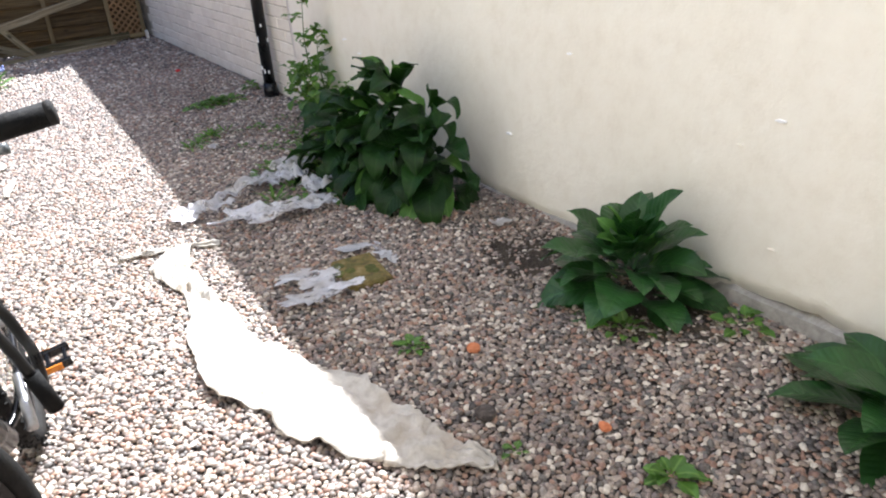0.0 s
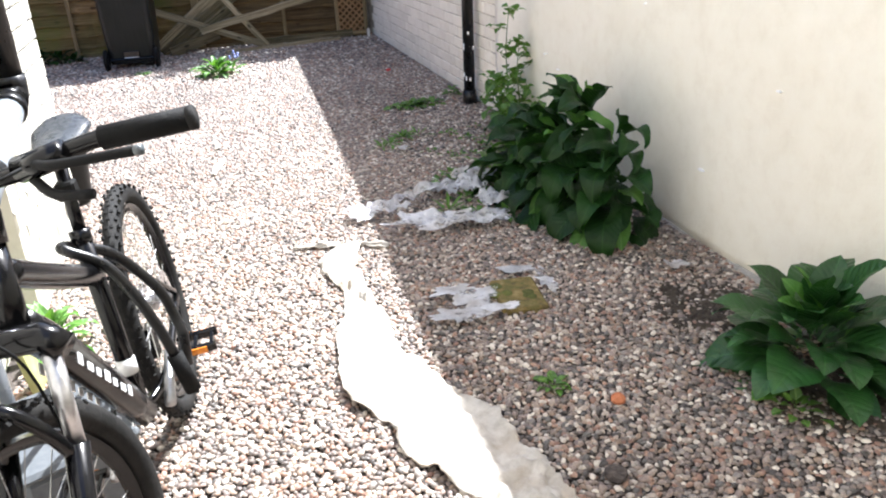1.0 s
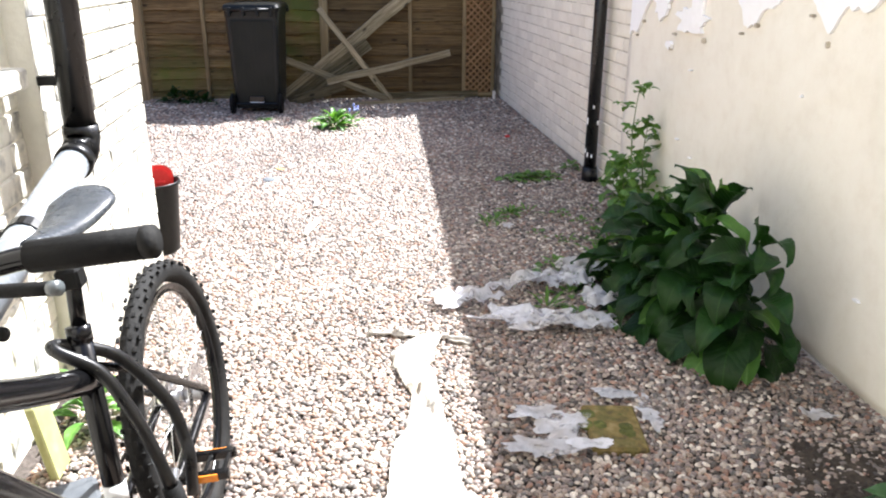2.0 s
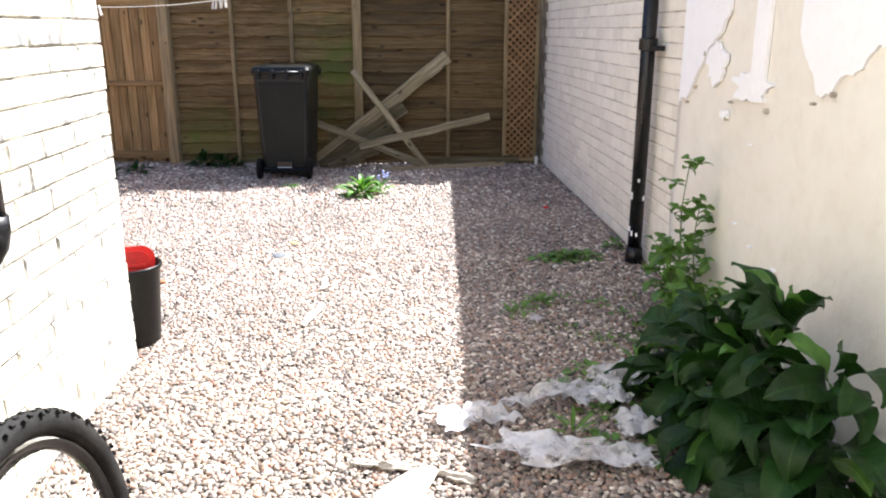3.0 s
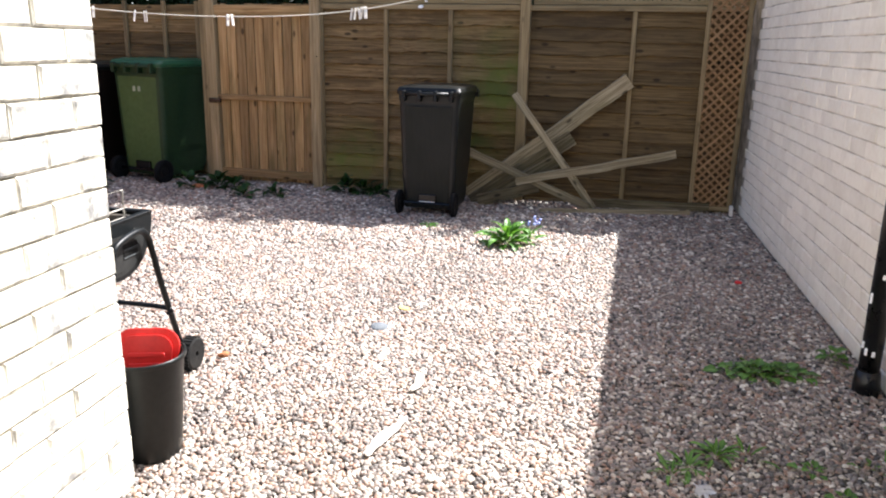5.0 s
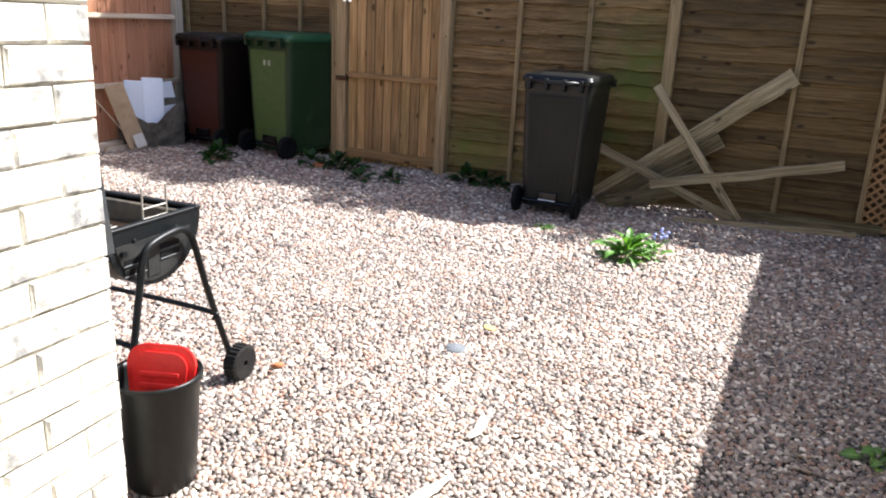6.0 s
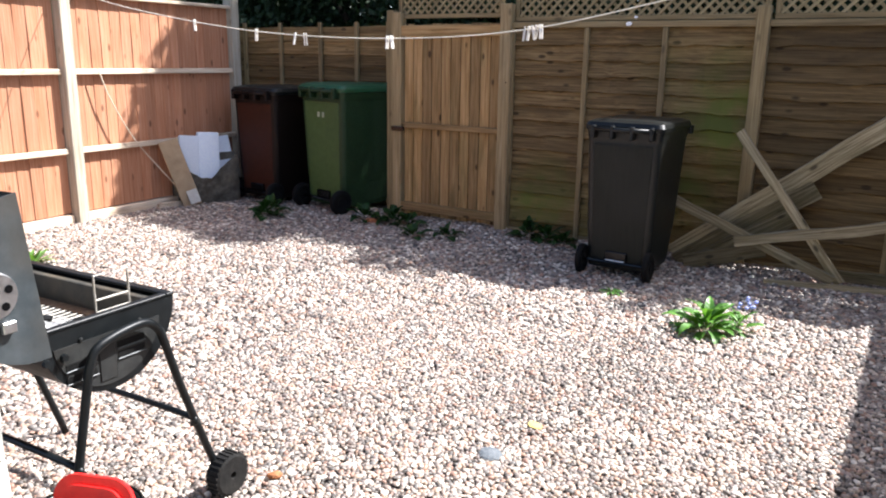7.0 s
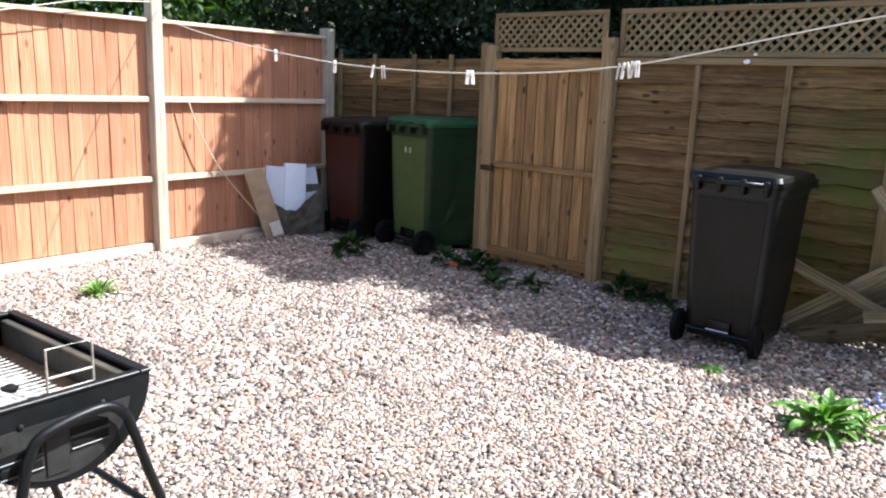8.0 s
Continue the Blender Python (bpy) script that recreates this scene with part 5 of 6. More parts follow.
    bar("seat_tube", [bb, clamp + Vector((0, -.005, .02))], .021)
    bar("head_tube", [head_bot, head_top], .025)
    for x in (-.06, .06):
        bar("seat_stay", smooth_path([clamp + Vector((0, 0, -.05)), (x * .7, .30, .58), (x, .0, R + .01)], 12), .0095)
        bar("chain_stay", smooth_path([bb, (x * .8, .33, .295), (x, .0, R - .005)], 12), .011)
    bar("seat_post", [clamp + Vector((0, -.005, 0)), (0, .335, .90)], .0145, M_BIKE)
    bar("seat_clamp", [clamp + Vector((0, -.002, .0)), clamp + Vector((0, -.008, .03))], .023)
    part("light_bracket", box((-.022, .345, .80), (.022, .385, .84), .005), M_GRIP, b)
    # saddle
    bm = bmesh.new()
    rows = []
    for i in range(15):
        t = i / 14
        y = .195 + .275 * t
        hw = .058 * (1 - t) ** .9 * (1 if t > .12 else .55 + 3.7 * t) + .018
        zc = .945 + .018 * (1 - t) ** 2 - .012 * math.sin(math.pi * t)
        rows.append([bm.verts.new((hw * math.sin(radians(a)) * (1 if a else 0), y, zc + .020 * math.cos(radians(a)) - .030)) for a in range(-115, 116, 23)])
    for a, c in zip(rows, rows[1:]):
        for k in range(len(a) - 1):
            bm.faces.new((a[k], a[k + 1], c[k + 1], c[k]))
    bm.faces.new(rows[0][::-1])
    bm.faces.new(rows[-1])
    bmesh.ops.solidify(bm, geom=bm.faces[:], thickness=0.004)
    sd = part("saddle", bm, M_SADDLE, b, "smooth black saddle", True)
    for x in (-.02, .02):
        part("saddle_rail", tube(smooth_path([(x, .24, .92), (x, .30, .895), (x, .35, .895), (x * .6, .43, .92)], 10), .0035, 6), M_STEEL, sd)
    # fork, stem and bars turn together
    for x in (-.062, .062):
        fl = bar("fork_lower", [(x, .975, .575), (x, 1.07, .39), (x, 1.10, R)], [.021, .019, .017], M_BIKE, "black fork leg", m=steer)
        bar("stanchion", [(x, .935, .725), (x, .977, .57)], .0155, M_ALLOY, "bright fork stanchion", m=steer)
        part("fork_mark", box((x - .006, 1.0, .40), (x + .006, 1.02, .46)), M_DECAL, fl).data.transform(steer @ Matrix.Translation((-.0 if x > 0 else 0, 0.0, 0)))
    bar("fork_brace", smooth_path([(-.06, .985, .555), (-.045, 1.02, .65), (0, 1.03, .695), (.045, 1.02, .65), (.06, .985, .555)], 16), .012, m=steer)
    bar("fork_crown", [(-.085, .93, .73), (-.05, .92, .75), (.05, .92, .75), (.085, .93, .73)], .026, m=steer)
    bar("stem", [head_top, (0, .84, .94), (0, .862, .995)], .020, m=steer)
    hb = bar("handlebar", smooth_path([(-.375, .852, 1.04), (-.22, .866, 1.035), (-.09, .866, 1.005), (0, .866, 1.0), (.09, .866, 1.005), (.22, .866, 1.035), (.375, .852, 1.04)], 30), .0135, m=steer)
    for s in (-1, 1):
        bar("grip", [(s * .235, .865, 1.036), (s * .37, .8525, 1.04)], .0185, M_GRIP, "black rubber grip", m=steer)
        bar("grip_end", [(s * .368, .8527, 1.04), (s * .378, .852, 1.0402)], .0188, M_RUBBER, m=steer)
        bar("brake_lever", smooth_path([(s * .13, .885, 1.02), (s * .19, .93, 1.025), (s * .32, .945, 1.03)], 10), .0075, M_GRIP, m=steer)
        bar("lever_tip", [(s * .314, .9443, 1.0297), (s * .324, .9457, 1.0302)], .0080, M_LID_TOP, "silver lever tip", m=steer)
        bar("lever_body", [(s * .10, .875, 1.012), (s * .18, .88, 1.028)], .021, M_BIKE, m=steer)
        bar("shifter", smooth_path([(s * .12, .88, .995), (s * .16, .91, .975), (s * .22, .92, .97)], 8), .008, M_RUBBER, m=steer)
        bar("brake_hose", smooth_path([(s * .12, .90, 1.02), (s * .03, .99, .99), (s * -.02, .99, .84), (s * .03, .96, .72), (s * .07, 1.0, .50)], 24), .0028, M_GRIP, sides=6, m=steer)
    bell = lathe([(.0001, .032), (.018, .028), (.026, .012), (.026, 0), (.0001, 0)], 20, steer @ pose(-.02, .85, 1.02, -10))
    part("bell", bell, M_BIKE, b, "round black bell", True)
    # cranks, pedals, chain
    part("chainring", lathe([(.06, -.002), (.085, -.002), (.088, 0), (.085, .002), (.06, .002), (.06, -.002)], 36, Matrix.Translation((.045, .475, .285)) @ pose(0, 0, 0, 0, 90)), M_STEEL, b)
    part("cassette", lathe([(.02, -.012), (.05, -.012), (.045, 0), (.03, .014), (.02, .014), (.02, -.012)], 30, Matrix.Translation((.04, 0, R)) @ pose(0, 0, 0, 0, 90)), M_STEEL, b)
    bar("chain", [(.045, .475, .372), (.045, 0.0, .385)], .0045, M_BBQ_IN, sides=6)
    bar("chain_low", [(.045, .475, .198), (.045, .02, .25), (.045, -.01, .20)], .0045, M_BBQ_IN, sides=6)
    part("derailleur", box((.035, -.03, .17), (.06, .03, .27), .006), M_BIKE, b)
    for s, d in ((-1, -1), (1, 1)):
        d2 = Vector((0, d * .93, d * -.36)).normalized()
        c0 = Vector((s * .065, .475, .285))
        c1 = c0 + d2 * .165
        bar("crank_arm", [c0, c1], [.014, .010], M_ALLOY, "silver crank arm")
        pd = part("pedal", bmesh.new(), M_BIKE, b)
        px = c1 + Vector((s * .072, 0, 0))
        for dy in (-.038, .038):
            part("pedal_bar", box((px.x - .052, px.y + dy - .008, px.z - .011), (px.x + .052, px.y + dy + .008, px.z + .011), .003), M_BIKE, pd)
        for dx in (-.04, 0, .04):
            part("pedal_bar", box((px.x + dx - .005, px.y - .03, px.z - .008), (px.x + dx + .005, px.y + .03, px.z + .008), .002), M_BIKE, pd)
        for dy in (-.0475, .0475):
            part("reflector", box((px.x - .03, px.y + dy - .002, px.z - .008), (px.x + .03, px.y + dy + .002, px.z + .008)), M_AMBER, pd, "amber pedal reflector")
    # maker's lettering on the down tube as plain bars
    d = (head_bot - bb).normalized()
    for s in (-1, 1):
        for k in range(7):
            c = bb + d * (.20 + k * .045) + Vector((0, 0, -.004))
            q = d.to_track_quat("Y", "X").to_matrix().to_4x4()
            part("frame_lettering", box((-.010, -.009 - .005 * (k % 2), -.0012), (.006 + .006 * (k % 3 == 0), .011, .0012)), M_DECAL, b).matrix_basis = Matrix.Translation(c + Vector((s * .0345, 0, 0))) @ q @ pose(0, 0, 0, 0, 0)
    part("frame_badge", tube([bb + (clamp - bb) * .24, bb + (clamp - bb) * .33], .0222, 14), M_DECAL, b, "pale badge band on the seat tube", True)
    return b


bicycle()


def bike_lock():
    pts = smooth_path([(-.165, 1.76, .34), (-.164, 1.77, .418), (-.175, 1.79, .456), (-.201, 1.80, .536), (-.27, 1.79, .638), (-.32, 1.765, .68), (-.367, 1.73, .705), (-.356, 1.71, .70), (-.291, 1.71, .658), (-.245, 1.70, .583), (-.212, 1.69, .507), (-.182, 1.68, .414)], 60)
    lock = thing("bike_lock", pose(0, 0, 0), "thick black cable lock looped round the bicycle frame", "bike lock")
    part("cable", tube(pts, .0125, 12), M_PIPE, lock, smooth=True)
    part("lock_barrel", tube([(-.183, 1.68, .418), (-.157, 1.67, .319)], .019, 14), M_GRIP, lock, smooth=True)
    return lock


bike_lock()


def crate():
    c = thing("plastic_case", pose(-.50, 1.80, 0, 0, 0, 25), "grey moulded plastic case with slots standing behind the bicycle", "case")
    part("body", box((-.13, -.17, 0), (.13, .17, .20), .012), M_GREY_PLASTIC, c)
    part("cover", box((-.14, -.18, .2), (.14, .18, .225), .01), M_GREY_PLASTIC, c)
    for k in range(5):
        part("slot", box((-.05, .02 + k * .025, .2255), (.05, .032 + k * .025, .2275)), M_BIKE, c)
    return c


crate()
tagged(finish("paint_board", box((-.012, -.05, 0), (.012, .05, .24), .004), surf("dull_yellow_board", ((.30, .30, .12), (.36, .36, .15), (.42, .41, .2)), 20, .7, .1)),
       "dull yellow-green board leaning on the house wall", "board").matrix_basis = pose(-.67, 2.36, 0, 0, -8)


# ---------------------------------------------------------------- leaves and plants
def leaf_mesh(name, length, width, droop, material, fold=0.22, wave=0.05, heart=0.75, stalk=0.12, seed=0, rows=10):
    """A broad leaf growing along +y from its stalk, bending down by droop degrees towards its tip, folded at the midrib and rippled."""
    rng = random.Random(seed)
    bm = bmesh.new()
    y = z = 0.0
    grid = []
    ph = rng.uniform(0, 6)
    for i in range(rows + 1):
        t = i / rows
        a = radians(-droop * t * t)
        if i:
            y += length / rows * math.cos(a)
            z += length / rows * math.sin(a)
        if t < stalk:
            w = 0.035 * width
        else:
            s = (t - stalk) / (1 - stalk)
            w = width / 2 * max(0.0, math.sin(math.pi * s ** heart)) ** 0.8 + 0.001
        row = []
        for k in range(-3, 4):
            q = k / 3
            lift = fold * abs(q) * w + wave * width * q * q * math.sin(t * 15 + ph + (1.5 if k > 0 else 0))
            row.append(bm.verts.new((q * w, y - lift * math.sin(a), z + lift * math.cos(a) - (0.012 * width if k == 0 else 0))))
        grid.append(row)
    for a, b in zip(grid, grid[1:]):
        for k in range(6):
            bm.faces.new((a[k], a[k + 1], b[k + 1], b[k]))
    return mesh_of(name, bm, material, True)


def rosette(name, m, meshes, n, label, category, rise=(5, 75), turn=(0, 360), spread=0.05, size=(0.7, 1.1), seed=0, height=0.0, group="", twist=18):
    """A plant: n leaves set round a centre, steeper towards the middle, on short stems."""
    rng = random.Random(seed)
    p = thing(name, m, label, category, group)
    for k in range(n):
        f = (k + 0.5) / n
        az = turn[0] + (turn[1] - turn[0]) * ((k * 0.618034) % 1.0) + rng.uniform(-12, 12)
        el = rise[0] + (rise[1] - rise[0]) * f + rng.uniform(-8, 8)
        s = rng.uniform(*size) * (1.0 - 0.25 * f)
        r = spread * (1 - f) * rng.uniform(.4, 1)
        a = radians(az)
        share("leaf", rng.choice(meshes), pose(-math.sin(a) * r, math.cos(a) * r, 0.01 + height * f * rng.uniform(.7, 1.05), 0, 0, az) @ pose(0, 0, 0, el, rng.uniform(-twist, twist)) @ Matrix.Diagonal((s, s, s, 1)), p)
    return p


BIG = [leaf_mesh("leaf", .43, w, d, M_HOSTA, f, .11, .95, .10, 60 + i, 14) for i, (d, w, f) in enumerate(((100, .15, .35), (130, .17, .2), (150, .14, .45), (70, .15, .5), (45, .13, .6)))] + [leaf_mesh("leaf", .30, .11, 70, M_HOSTA_LIGHT, .4, .10, .9, .14, 66)]
BROAD = [leaf_mesh("leaf", .27, .15, d, M_BROADLEAF, .22, .035, .68, .22, 80 + i) for i, d in enumerate((45, 65, 30))] + [leaf_mesh("leaf", .17, .085, 40, M_HOSTA_LIGHT, .3, .03, .7, .2, 86)]
LONG = [leaf_mesh("leaf", .36, .17, d, M_BROADLEAF, .18, .03, .8, .14, 90 + i) for i, d in enumerate((25, 40))]
SMALL = [leaf_mesh("leaf", .062, .040, d, M_WEED, .25, .06, .7, .2, 110 + i, 6) for i, d in enumerate((30, 60))]
TUFT = [leaf_mesh("leaf", .11, .022, d, M_WEED, .3, .05, .9, .05, 120 + i, 7) for i, d in enumerate((40, 80, 20))]
BRIGHT = [leaf_mesh("leaf", .20, .055, d, M_WEED_BRIGHT, .28, .05, .85, .08, 130 + i, 8) for i, d in enumerate((60, 90, 35))]
NETTLE = [leaf_mesh("leaf", .10, .05, d, M_HOSTA, .25, .06, .7, .15, 140 + i, 7) for i, d in enumerate((40, 70))]

G1 = "broad-leaved plants along the wall"
rosette("leafy_plant", pose(1.62, 2.86, 0), BIG, 46, "dark green broad-leaved plant drooping against the wall", "plant", (-28, 70), (15, 200), .16, (.62, .98), 1, .42, G1, 40)
rosette("leafy_plant", pose(1.58, 3.12, 0), BIG, 58, "large dark green broad-leaved plant drooping against the wall", "plant", (-30, 82), (5, 190), .20, (.7, 1.05), 2, .50, G1, 42)
rosette("leafy_plant", pose(1.52, 3.42, 0), BIG, 44, "dark green broad-leaved plant spreading over the gravel", "plant", (-20, 66), (0, 220), .20, (.6, .92), 3, .36, G1, 38)
rosette("leafy_plant", pose(1.60, 1.60, 0), BROAD, 60, "glossy dark green plant with pointed oval leaves by the wall", "plant", (-6, 80), (0, 360), .12, (.8, 1.2), 4, .22, G1)
rosette("leafy_plant", pose(1.64, 0.66, 0), LONG, 14, "fresh green plant with long smooth leaves by the wall", "plant", (2, 50), (-10, 190), .05, (.85, 1.1), 5, .10, G1)


def tall_weed(x, y, h, seed, label, lean=(0, 0), leaf=None, n=34):
    """A thin stem with a few crooked side shoots, each ending in a loose cluster of small leaves."""
    rng = random.Random(seed)
    p = thing("tall_weed", pose(x, y, 0), label, "weed", "tall weeds")
    pts = smooth_path([(0, 0, 0), (lean[0] * .3 + .012, lean[1] * .3, h * .3), (lean[0] * .7 - .012, lean[1] * .7, h * .68), (lean[0], lean[1], h)], 18)
    part("stem", tube(pts, [.006 - .0042 * i / (len(pts) - 1) for i in range(len(pts))], 7), M_STEM, p, smooth=True)
    spots = [(pts[-1], .6), (pts[-2], .7)]
    for k in range(max(5, n // 3)):
        f = .16 + .8 * (k + rng.uniform(.1, .9)) / max(5, n // 3)
        c = pts[min(len(pts) - 1, int(f * (len(pts) - 1)))]
        a = k * 2.4 + rng.uniform(-.5, .5)
        ln = h * rng.uniform(.08, .22) * (1.25 - f)+ .02
        tip = c + Vector((math.cos(a) * ln, math.sin(a) * ln, ln * rng.uniform(.2, .9)))
        part("shoot", tube([c, (c + tip) / 2 + Vector((0, 0, -.006)), tip], [.0028, .0022, .0014], 5), M_STEM, p)
        spots += [(tip, 1.25 - .6 * f), ((c + tip) / 2, 1.1 - .6 * f)]
    for c, s in spots:
        for q in range(rng.choice((2, 3, 3, 4)) if n > 28 else 3):
            z = s * rng.uniform(.8, 1.9)
            share("leaf", rng.choice(leaf or SMALL), Matrix.Translation(c) @ pose(0, 0, 0, 0, 0, rng.uniform(0, 360)) @ pose(0, 0, 0, rng.uniform(-35, 50), rng.uniform(-30, 30)) @ Matrix.Diagonal((z, z, z, 1)), p)
    return p


tall_weed(1.70, 4.38, .78, 1, "tall thin green weed with toothed leaves by the wall", (.02, -.02))
tall_weed(1.74, 4.28, .60, 2, "tall thin green weed with toothed leaves by the wall", (.03, .04))
tall_weed(1.66, 4.20, .42, 3, "bushy green weed growing beside the wall", (-.05, 0))
tall_weed(1.72, 4.50, .36, 4, "bushy green weed growing beside the wall", (-.02, .05))
tall_weed(1.62, 3.95, .30, 6, "bushy green weed growing beside the wall", (-.05, 0), SMALL, 30)
tall_weed(1.70, 3.75, .36, 7, "bushy green weed growing beside the wall", (-.03, .05), SMALL, 30)
tall_weed(1.55, 3.75, .22, 8, "bushy green weed growing beside the wall", (-.05, .03), SMALL, 26)


def tuft(x, y, n, meshes, size, seed, label, spread=.06, rise=(5, 70), height=.02, group="small weeds in the gravel"):
    return rosette("weed_tuft", pose(x, y, 0), meshes, n, label, "weed", rise, (0, 360), spread, size, seed, height, group)


for i, (x, y, n, s, sp) in enumerate(((1.38, 5.40, 30, .8, .10), (1.50, 5.42, 26, .8, .09), (1.28, 5.38, 20, .7, .08))):
    tuft(x, y, n, SMALL, (s * 1.0, s * 1.9), 20 + i, "low mat of dark green weeds in the gravel", sp, (0, 40), .02)
for i, (x, y) in enumerate(((1.10, 4.62), (1.00, 4.52), (.94, 4.46))):
    tuft(x, y, 22 - 5 * i, TUFT, (.5, .9), 30 + i, "small tuft of grassy green weeds in the gravel", .05, (0, 65), .0)
tuft(.84, 1.79, 16, SMALL, (.5, .9), 40, "tiny green weed in the gravel", .035, (0, 50), .01)
tuft(1.03, .90, 12, SMALL, (.9, 1.4), 41, "tiny green weed in the gravel", .03, (0, 50), .01)
tuft(.79, 1.20, 8, SMALL, (.4, .6), 46, "tiny green weed in the gravel", .02, (0, 50), .01)
tuft(1.72, 1.22, 18, SMALL, (.7, 1.2), 42, "green weeds at the foot of the wall", .08, (0, 60), .04)
tuft(1.42, 1.44, 18, SMALL, (.6, 1.1), 43, "green weeds under a broad-leaved plant", .08, (0, 60), .03)
tuft(1.74, 5.62, 14, SMALL, (.8, 1.3), 44, "green weeds beside the drainpipe", .05, (0, 60), .04)
for i, (x, y) in enumerate(((1.30, 3.62), (1.15, 3.78), (1.38, 3.85), (1.02, 3.62), (1.28, 3.34), (1.42, 3.55), (1.50, 4.05), (1.22, 3.15), (.98, 3.28), (1.12, 3.42), (1.32, 3.48), (1.20, 3.56), (1.36, 3.70), (1.08, 3.20))):
    tuft(x, y, 16, SMALL if i % 2 else TUFT, (.5, 1.0), 50 + i, "sparse green weeds among torn sheeting", .07, (0, 70), .02)
rng = random.Random(31)
for i in range(26):
    x = 1.62 - .52 * rng.random() ** 1.5
    tuft(x, rng.uniform(3.45, 4.65), rng.choice((7, 9, 12)), rng.choice((SMALL, SMALL, TUFT)), (.35, .8), 200 + i, "sparse low green weed between the stones by the wall", .06, (0, 60), .015)
bright = tuft(.06, 7.34, 38, BRIGHT, (.8, 1.25), 70, "bright green leafy weed with small blue flowers in the sun", .06, (2, 75), .05)
tuft(.20, 7.42, 16, BRIGHT, (.5, .8), 71, "bright green leafy weed in the sun", .05, (5, 75), .06)
for k in range(9):
    rng = random.Random(500 + k)
    bm = bmesh.new()
    bmesh.ops.create_icosphere(bm, subdivisions=1, radius=.012)
    part("flower", bm, M_BLUE, bright, "small blue flower").location = (rng.uniform(.12, .24), rng.uniform(.05, .16), rng.uniform(.12, .19))
tuft(-.59, 7.76, 12, BRIGHT, (.35, .55), 72, "small flat bright green weed in the gravel", .03, (0, 30), .0)
tuft(-4.16, 6.30, 34, TUFT, (.9, 1.5), 73, "bright grassy tuft in the sunny gravel", .06, (20, 85), .0)
for i, (x, y, n) in enumerate(((-3.92, 8.34, 16), (-4.02, 8.56, 14), (-3.10, 8.72, 14), (-2.85, 8.78, 22), (-2.66, 8.70, 16), (-2.42, 8.40, 12), (-2.2, 8.55, 10), (-1.62, 8.86, 20), (-1.45, 8.84, 18), (-1.30, 8.82, 10))):
    tuft(x, y, n, NETTLE, (1.0, 1.9), 80 + i, "dark green weed growing at the foot of the fence", .07, (5, 75), .07 if n > 12 else .02, "weeds along the fence foot")
tuft(-.66, 2.62, 26, BRIGHT, (.5, .9), 95, "yellow-green weed at the foot of the house wall", .06, (10, 80), .08)


# ---------------------------------------------------------------- trees behind the fence
def tree(x, y, trunk_h, blobs, leaves, seed, label, size=.10, material=None, overhang=True):
    """A trunk with limbs and a crown of many single leaves gathered in clumps, with gaps between them."""
    rng = np.random.default_rng(seed)
    t = thing("tree", pose(x, y, 0), label, "tree", "trees behind the fence")
    bm = bmesh.new()
    add_tube(bm, smooth_path([(0, 0, -.1), (.05, .03, trunk_h * .5), (-.03, .05, trunk_h), (.02, 0, trunk_h * 1.5)], 12), [.13 - .008 * i for i in range(13)], 9)
    for bx, by, bz, br in blobs:
        add_tube(bm, smooth_path([(0, 0, trunk_h * .6), (bx * .4, by * .4, (trunk_h + bz) * .5), (bx, by, bz)], 8), [.055 - .0055 * i for i in range(9)], 6)
    bmesh.ops.recalc_face_normals(bm, faces=bm.faces)
    part("trunk", bm, M_BARK, t, "grey-brown trunk with limbs", True)
    pts = []
    per = leaves // len(blobs)
    for bx, by, bz, br in blobs:
        # twigs inside the clump, leaves round each twig
        tw = rng.normal(0, 1, (max(8, per // 22), 3))
        tw /= np.linalg.norm(tw, axis=1)[:, None]
        tw = tw * (br * rng.uniform(.45, 1.0, (len(tw), 1))) * (1, 1, .8) + (bx, by, bz)
        pick = tw[rng.integers(0, len(tw), per)]
        pts.append(pick + rng.normal(0, br * .13, (per, 3)))
    p = np.concatenate(pts)
    lim = (p[:, 1] + y - 7.72 + .25 * np.sin(p[:, 0] * 3.1 + seed) + .15 * np.sin(p[:, 0] * 7.7)) / .56
    if overhang:
        p = p[(p[:, 2] < lim) & (p[:, 2] > .2) & (p[:, 1] + y > 9.75)]
    n = len(p)
    a = rng.normal(0, 1, (n, 3))
    a[:, 2] -= .5
    a /= np.linalg.norm(a, axis=1)[:, None]
    b = np.cross(a, rng.normal(0, 1, (n, 3)))
    b /= np.linalg.norm(b, axis=1)[:, None]
    c = np.cross(a, b)
    s = size * rng.uniform(.6, 1.25, (n, 1))
    v = np.stack([p, p + a * s * .5 + b * s * .3 + c * s * .08, p + a * s, p + a * s * .5 - b * s * .3 + c * s * .08], 1).reshape(-1, 3)
    f = (np.array([0, 1, 2, 0, 2, 3])[None] + (np.arange(n) * 4)[:, None]).reshape(-1, 3)
    me = bpy.data.meshes.new("crown")
    me.from_pydata(v.tolist(), [], f.tolist())
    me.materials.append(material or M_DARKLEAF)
    ob = new("crown", me)
    ob.parent = t
    ob["label"] = "dense leafy crown"
    return t


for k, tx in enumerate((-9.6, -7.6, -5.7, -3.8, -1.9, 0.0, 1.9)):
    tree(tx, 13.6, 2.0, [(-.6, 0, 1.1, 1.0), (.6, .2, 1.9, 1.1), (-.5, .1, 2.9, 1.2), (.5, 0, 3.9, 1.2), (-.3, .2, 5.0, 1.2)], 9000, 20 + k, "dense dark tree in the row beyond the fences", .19)
